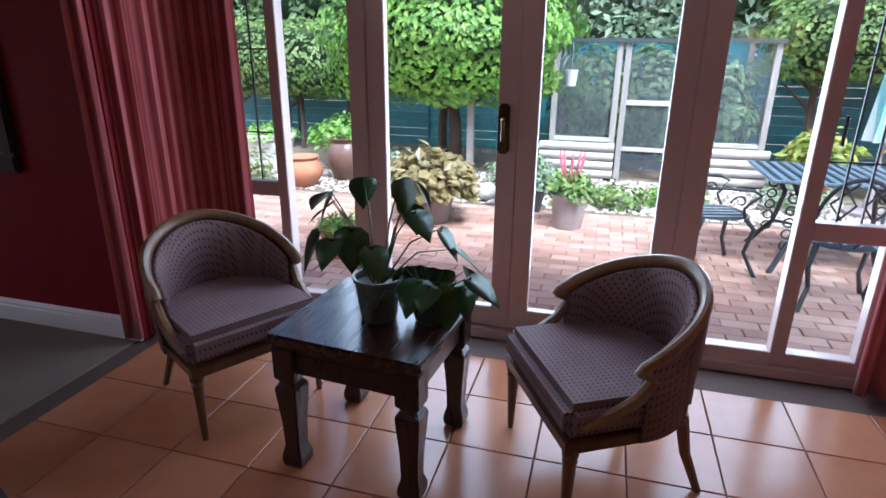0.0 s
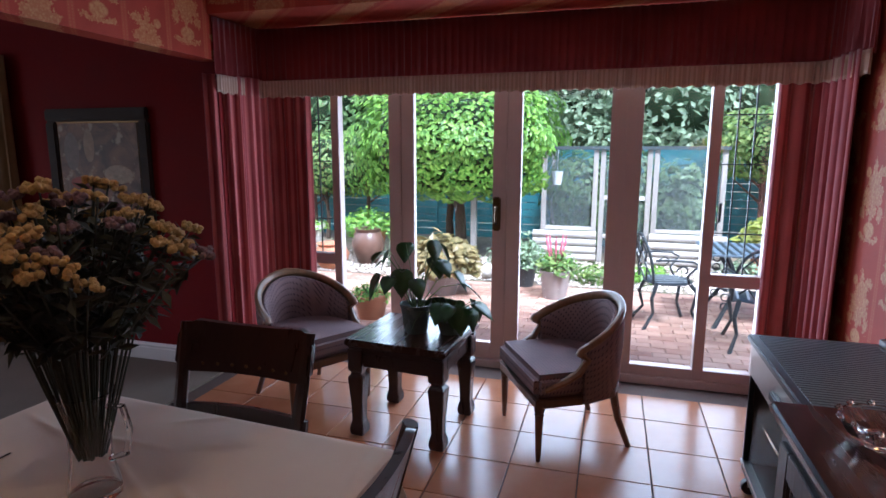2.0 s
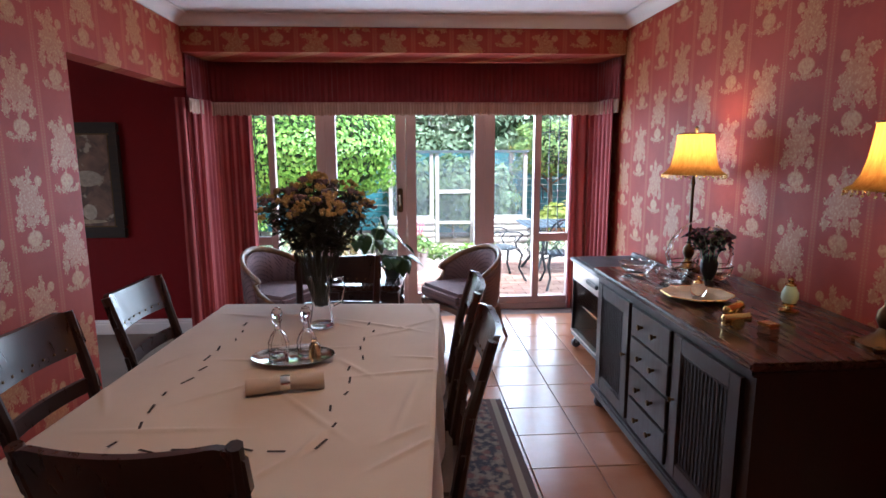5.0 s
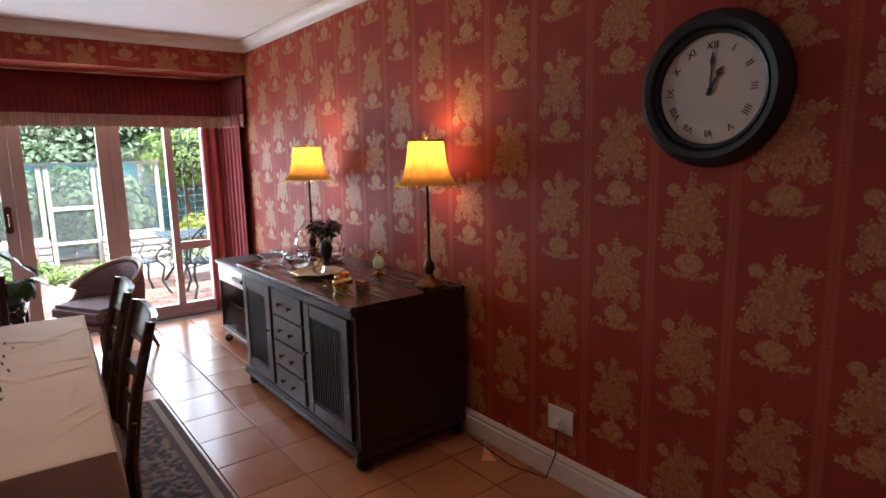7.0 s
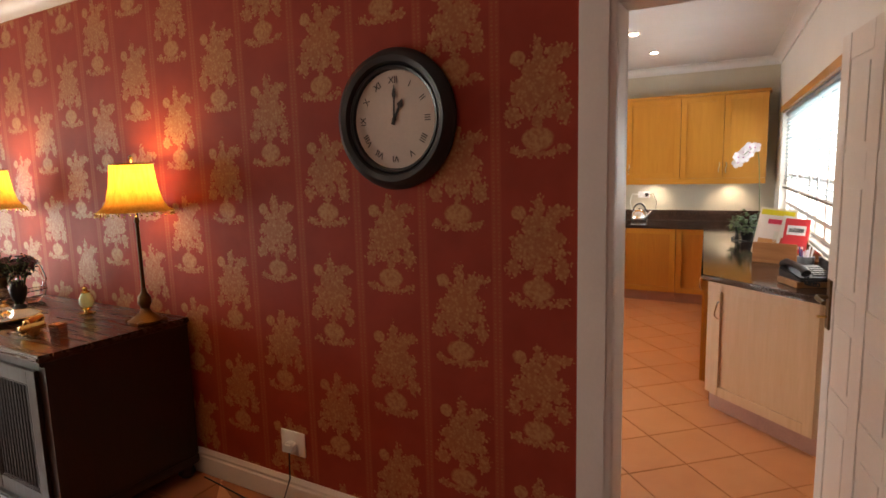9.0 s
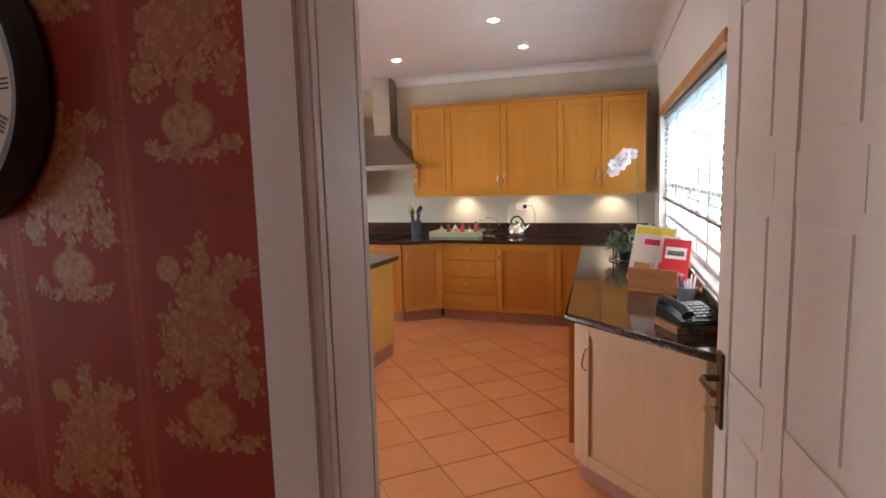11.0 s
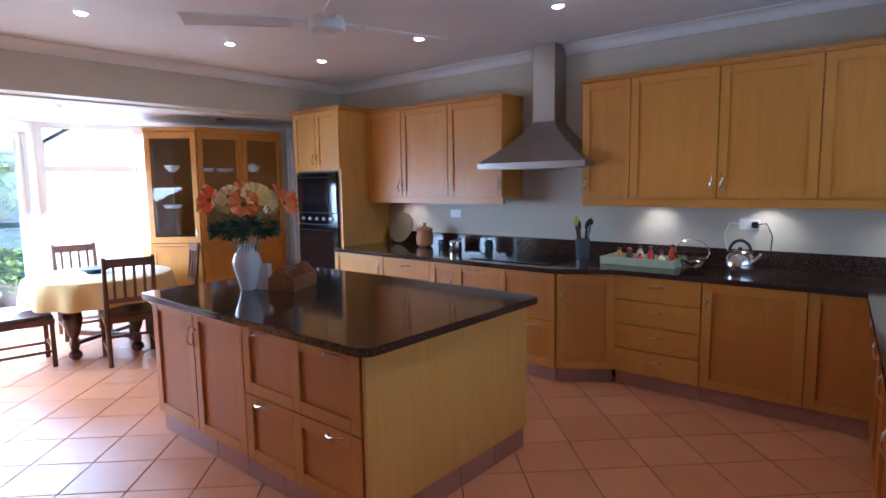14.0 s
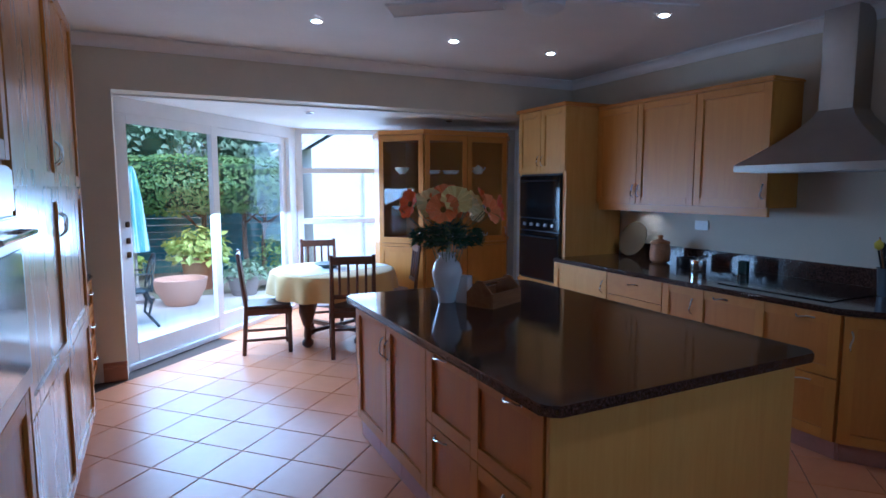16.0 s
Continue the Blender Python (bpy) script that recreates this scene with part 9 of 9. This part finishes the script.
iron_table()
u = thing("parasol", "closed teal and white garden parasol", "parasol", at=pose(3.05, 7.3, GZ - 0.012))
part("pole", lathe(bmesh.new(), [(0.022, 0), (0.022, 2.0)], 12), WEATHER, u)
bm = bmesh.new()
rings = []
for r, z in ((0.16, 0.75), (0.13, 1.1), (0.10, 1.5), (0.05, 1.9), (0.02, 2.0)):
    rings.append([bm.verts.new((r * (1 + 0.25 * math.cos(8 * a)) * math.cos(a), r * (1 + 0.25 * math.cos(8 * a)) * math.sin(a), z)) for a in [2 * math.pi * i / 48 for i in range(48)]])
for a, b in zip(rings, rings[1:]):
    for i in range(48):
        bm.faces.new((a[i], a[(i + 1) % 48], b[(i + 1) % 48], b[i]))
part("canopy", bm, cloth_mat("teal_canvas", (0.10, 0.34, 0.36), (0.55, 0.66, 0.64), 60.0), u, smooth=True)
part("base", lathe(bmesh.new(), [(0.22, 0), (0.22, 0.05), (0.05, 0.08), (0.03, 0.25)], 20), GREYTUB, u, smooth=True)

# neighbouring white building
hs = thing("white_outbuilding", "white plastered outbuilding with a pitched roof", "building")
WP2 = paint("white_render", (0.80, 0.79, 0.76), 0.7, 0.05)
bm = bmesh.new()
slab(bm, [(6.0, GZ - 0.1), (11.5, GZ - 0.1), (11.5, 2.5), (8.75, 4.0), (6.0, 2.3)], 0, 3.0, pose(0, 11.5, 0, 90))
part("wall", bm, WP2, hs)
for s, (xa, za, xb, zb) in enumerate(((5.8, 2.25, 8.75, 4.1), (8.75, 4.1, 11.7, 2.45))):
    bm = bmesh.new()
    slab(bm, [(xa, za), (xb, zb), (xb, zb + 0.12), (xa, za + 0.12)], -0.1, 3.01, pose(0, 11.5, 0, 90))
    part("roof", bm, paint("pale_roof", (0.74, 0.74, 0.74), 0.7), hs)
dr = part("door", block((7.0, 8.44, GZ), (7.9, 8.5, 1.9)), FRAME_WHITE, hs, bevel=0.004)
part("handle", tube(bmesh.new(), [(7.1, 8.44, 0.95), (7.1, 8.39, 0.95), (7.2, 8.39, 0.95)], 0.012, 6), BLACK_IRON, dr)

# ---- pieces of floors and pavements ----
def tile_mat(name, dark, light, rough):
    n = Nodes(name)
    v = n.coords()
    rnd = n.put("ObjectInfo").outputs["Random"]
    a, b = n.noise(v, 3.0, 4.0), n.noise(v, 8.0, 2.0)
    f = n.math("ADD", n.math("MULTIPLY", a, 0.55), n.math("MULTIPLY_ADD", rnd, 0.3, n.math("MULTIPLY", b, 0.2)))
    n.bump(n.noise(v, 5.0, 1.0), 0.03, 0.01)
    return n.done(n.mix(n.ramp(f, 0.3, 0.8), dark, light), n.ramp(a, 0.3, 0.7, rough - 0.03, rough + 0.04), 0.0, Specular_IOR_Level=0.55)


def bevelled_tile(name, sx, sy, h, b, material):
    bm = bmesh.new()
    lo = [bm.verts.new((x, y, -h)) for x, y in ((-sx, -sy), (sx, -sy), (sx, sy), (-sx, sy))]
    mi = [bm.verts.new((x, y, -b)) for x, y in ((-sx, -sy), (sx, -sy), (sx, sy), (-sx, sy))]
    up = [bm.verts.new((x, y, 0)) for x, y in ((-sx + b, -sy + b), (sx - b, -sy + b), (sx - b, sy - b), (-sx + b, sy - b))]
    for a, c in ((lo, mi), (mi, up)):
        for i in range(4):
            bm.faces.new((a[i], a[(i + 1) % 4], c[(i + 1) % 4], c[i]))
    bm.faces.new(up)
    me = bpy.data.meshes.new(name)
    bm.to_mesh(me)
    bm.free()
    me.materials.append(material)
    return me


T1 = tile_mat("terracotta_tile", (0.38, 0.145, 0.065), (0.52, 0.235, 0.125), 0.2)
T2 = tile_mat("kitchen_terracotta_tile", (0.64, 0.25, 0.10), (0.76, 0.34, 0.155), 0.34)
S = 0.346
me1 = bevelled_tile("tile", 0.335 / 2 - 0.003, 0.345 / 2 - 0.003, 0.008, 0.002, T1)
for i in range(-6, 6):
    for j in range(-13, 11):
        x, y = 0.305 + 0.335 * i + 0.335 / 2, 0.10 + 0.345 * j + 0.345 / 2
        if -1.74 < x < WX + 0.08 and -4.3 < y < DY - 0.1:
            share("tile", me1, pose(x, y, 0, random.uniform(-0.12, 0.12), random.uniform(-0.12, 0.12)), floor_dining)
me2 = bevelled_tile("tile", S / 2 - 0.003, S / 2 - 0.003, 0.008, 0.002, T2)
rest = []


def inside_kitchen(x, y):
    if x > KX - 0.1 or x < 1.95 or y < wwall(x) - 0.1:
        return False
    return y < 3.3 + (x - 3.0) * 1.05 - 0.25 if x < 5.0 else y < 5.2 - (x - 5.0) * 0.35


LAY = radians(43.8)
for i in range(-30, 31):
    for j in range(-30, 31):
        u, w = (i + 0.5) * S, (j + 0.5) * S
        x = 3.734 + u * math.cos(LAY) - w * math.sin(LAY)
        y = 1.195 + u * math.sin(LAY) + w * math.cos(LAY)
        if inside_kitchen(x, y) and not (4.7 < x < 5.4 and -0.6 < y < 0.8) and not (x > 7.25):
            rest.append((x, y))
rest.sort(key=lambda p: math.hypot(p[0] - 4.2, p[1] - 0.2))
for x, y in rest[:300]:
    share("tile", me2, pose(x, y, 0, random.uniform(-0.12, 0.12), random.uniform(-0.12, 0.12), 43.8), floor_kitchen)
bm = bmesh.new()
for x, y in rest[300:]:
    m = pose(x, y, 0, 0, 0, 43.8)
    bx(bm, (-S / 2 + 0.003, -S / 2 + 0.003, -0.007), (S / 2 - 0.003, S / 2 - 0.003, -0.0005), m)
tagged(part("tile_field", bm, T2, floor_kitchen), kind="stuff")

# patio bricks
PV = tile_mat("paving_brick", (0.30, 0.155, 0.11), (0.54, 0.35, 0.26), 0.75)
meb = bevelled_tile("paving_brick", 0.108, 0.0525, 0.02, 0.005, PV)
patio = bpy.data.objects["patio_bed"]
near, far = [], []
for j in range(0, 68):
    for i in range(-22, 14):
        x = i * 0.222 + (0.111 if j % 2 else 0)
        y = 3.76 + j * 0.111
        if -4.4 < x < 2.9 and 3.72 < y < 6.5:
            (near if -0.9 < x < 1.75 and y < 5.35 else far).append((x, y))
for x, y in near[:300]:
    share("paving_brick", meb, pose(x, y, GZ + random.uniform(-0.003, 0.003), random.uniform(-0.8, 0.8), random.uniform(-0.8, 0.8), random.uniform(-1, 1)), patio)
vs, fs = [], []
for x, y in far + near[300:]:
    dz = random.uniform(-0.003, 0.003)
    k = len(vs)
    for z, q in ((-0.02, 0.0), (-0.005, 0.0), (0.0, 0.005)):
        vs += [(x - 0.108 + q, y - 0.0525 + q, GZ + z + dz), (x + 0.108 - q, y - 0.0525 + q, GZ + z + dz), (x + 0.108 - q, y + 0.0525 - q, GZ + z + dz), (x - 0.108 + q, y + 0.0525 - q, GZ + z + dz)]
    for a in (0, 4):
        for i in range(4):
            fs.append((k + a + i, k + a + (i + 1) % 4, k + a + 4 + (i + 1) % 4, k + a + 4 + i))
    fs.append((k + 8, k + 9, k + 10, k + 11))
me = bpy.data.meshes.new("brick_field")
me.from_pydata(vs, [], fs)
nb = Nodes("paving_brick_field")
rb = nb.put("NewGeometry").outputs["Random Per Island"]
nz = nb.noise(nb.coords(shift=False, world=True), 20.0, 3.0)
me.materials.append(nb.done(nb.mix(nb.ramp(nb.math("MULTIPLY_ADD", rb, 0.6, nb.math("MULTIPLY", nz, 0.5)), 0.2, 0.9), (0.30, 0.155, 0.11), (0.54, 0.35, 0.26)), 0.75, 0.0))
o = new("brick_field", me)
o.parent = patio
tagged(o, kind="stuff")
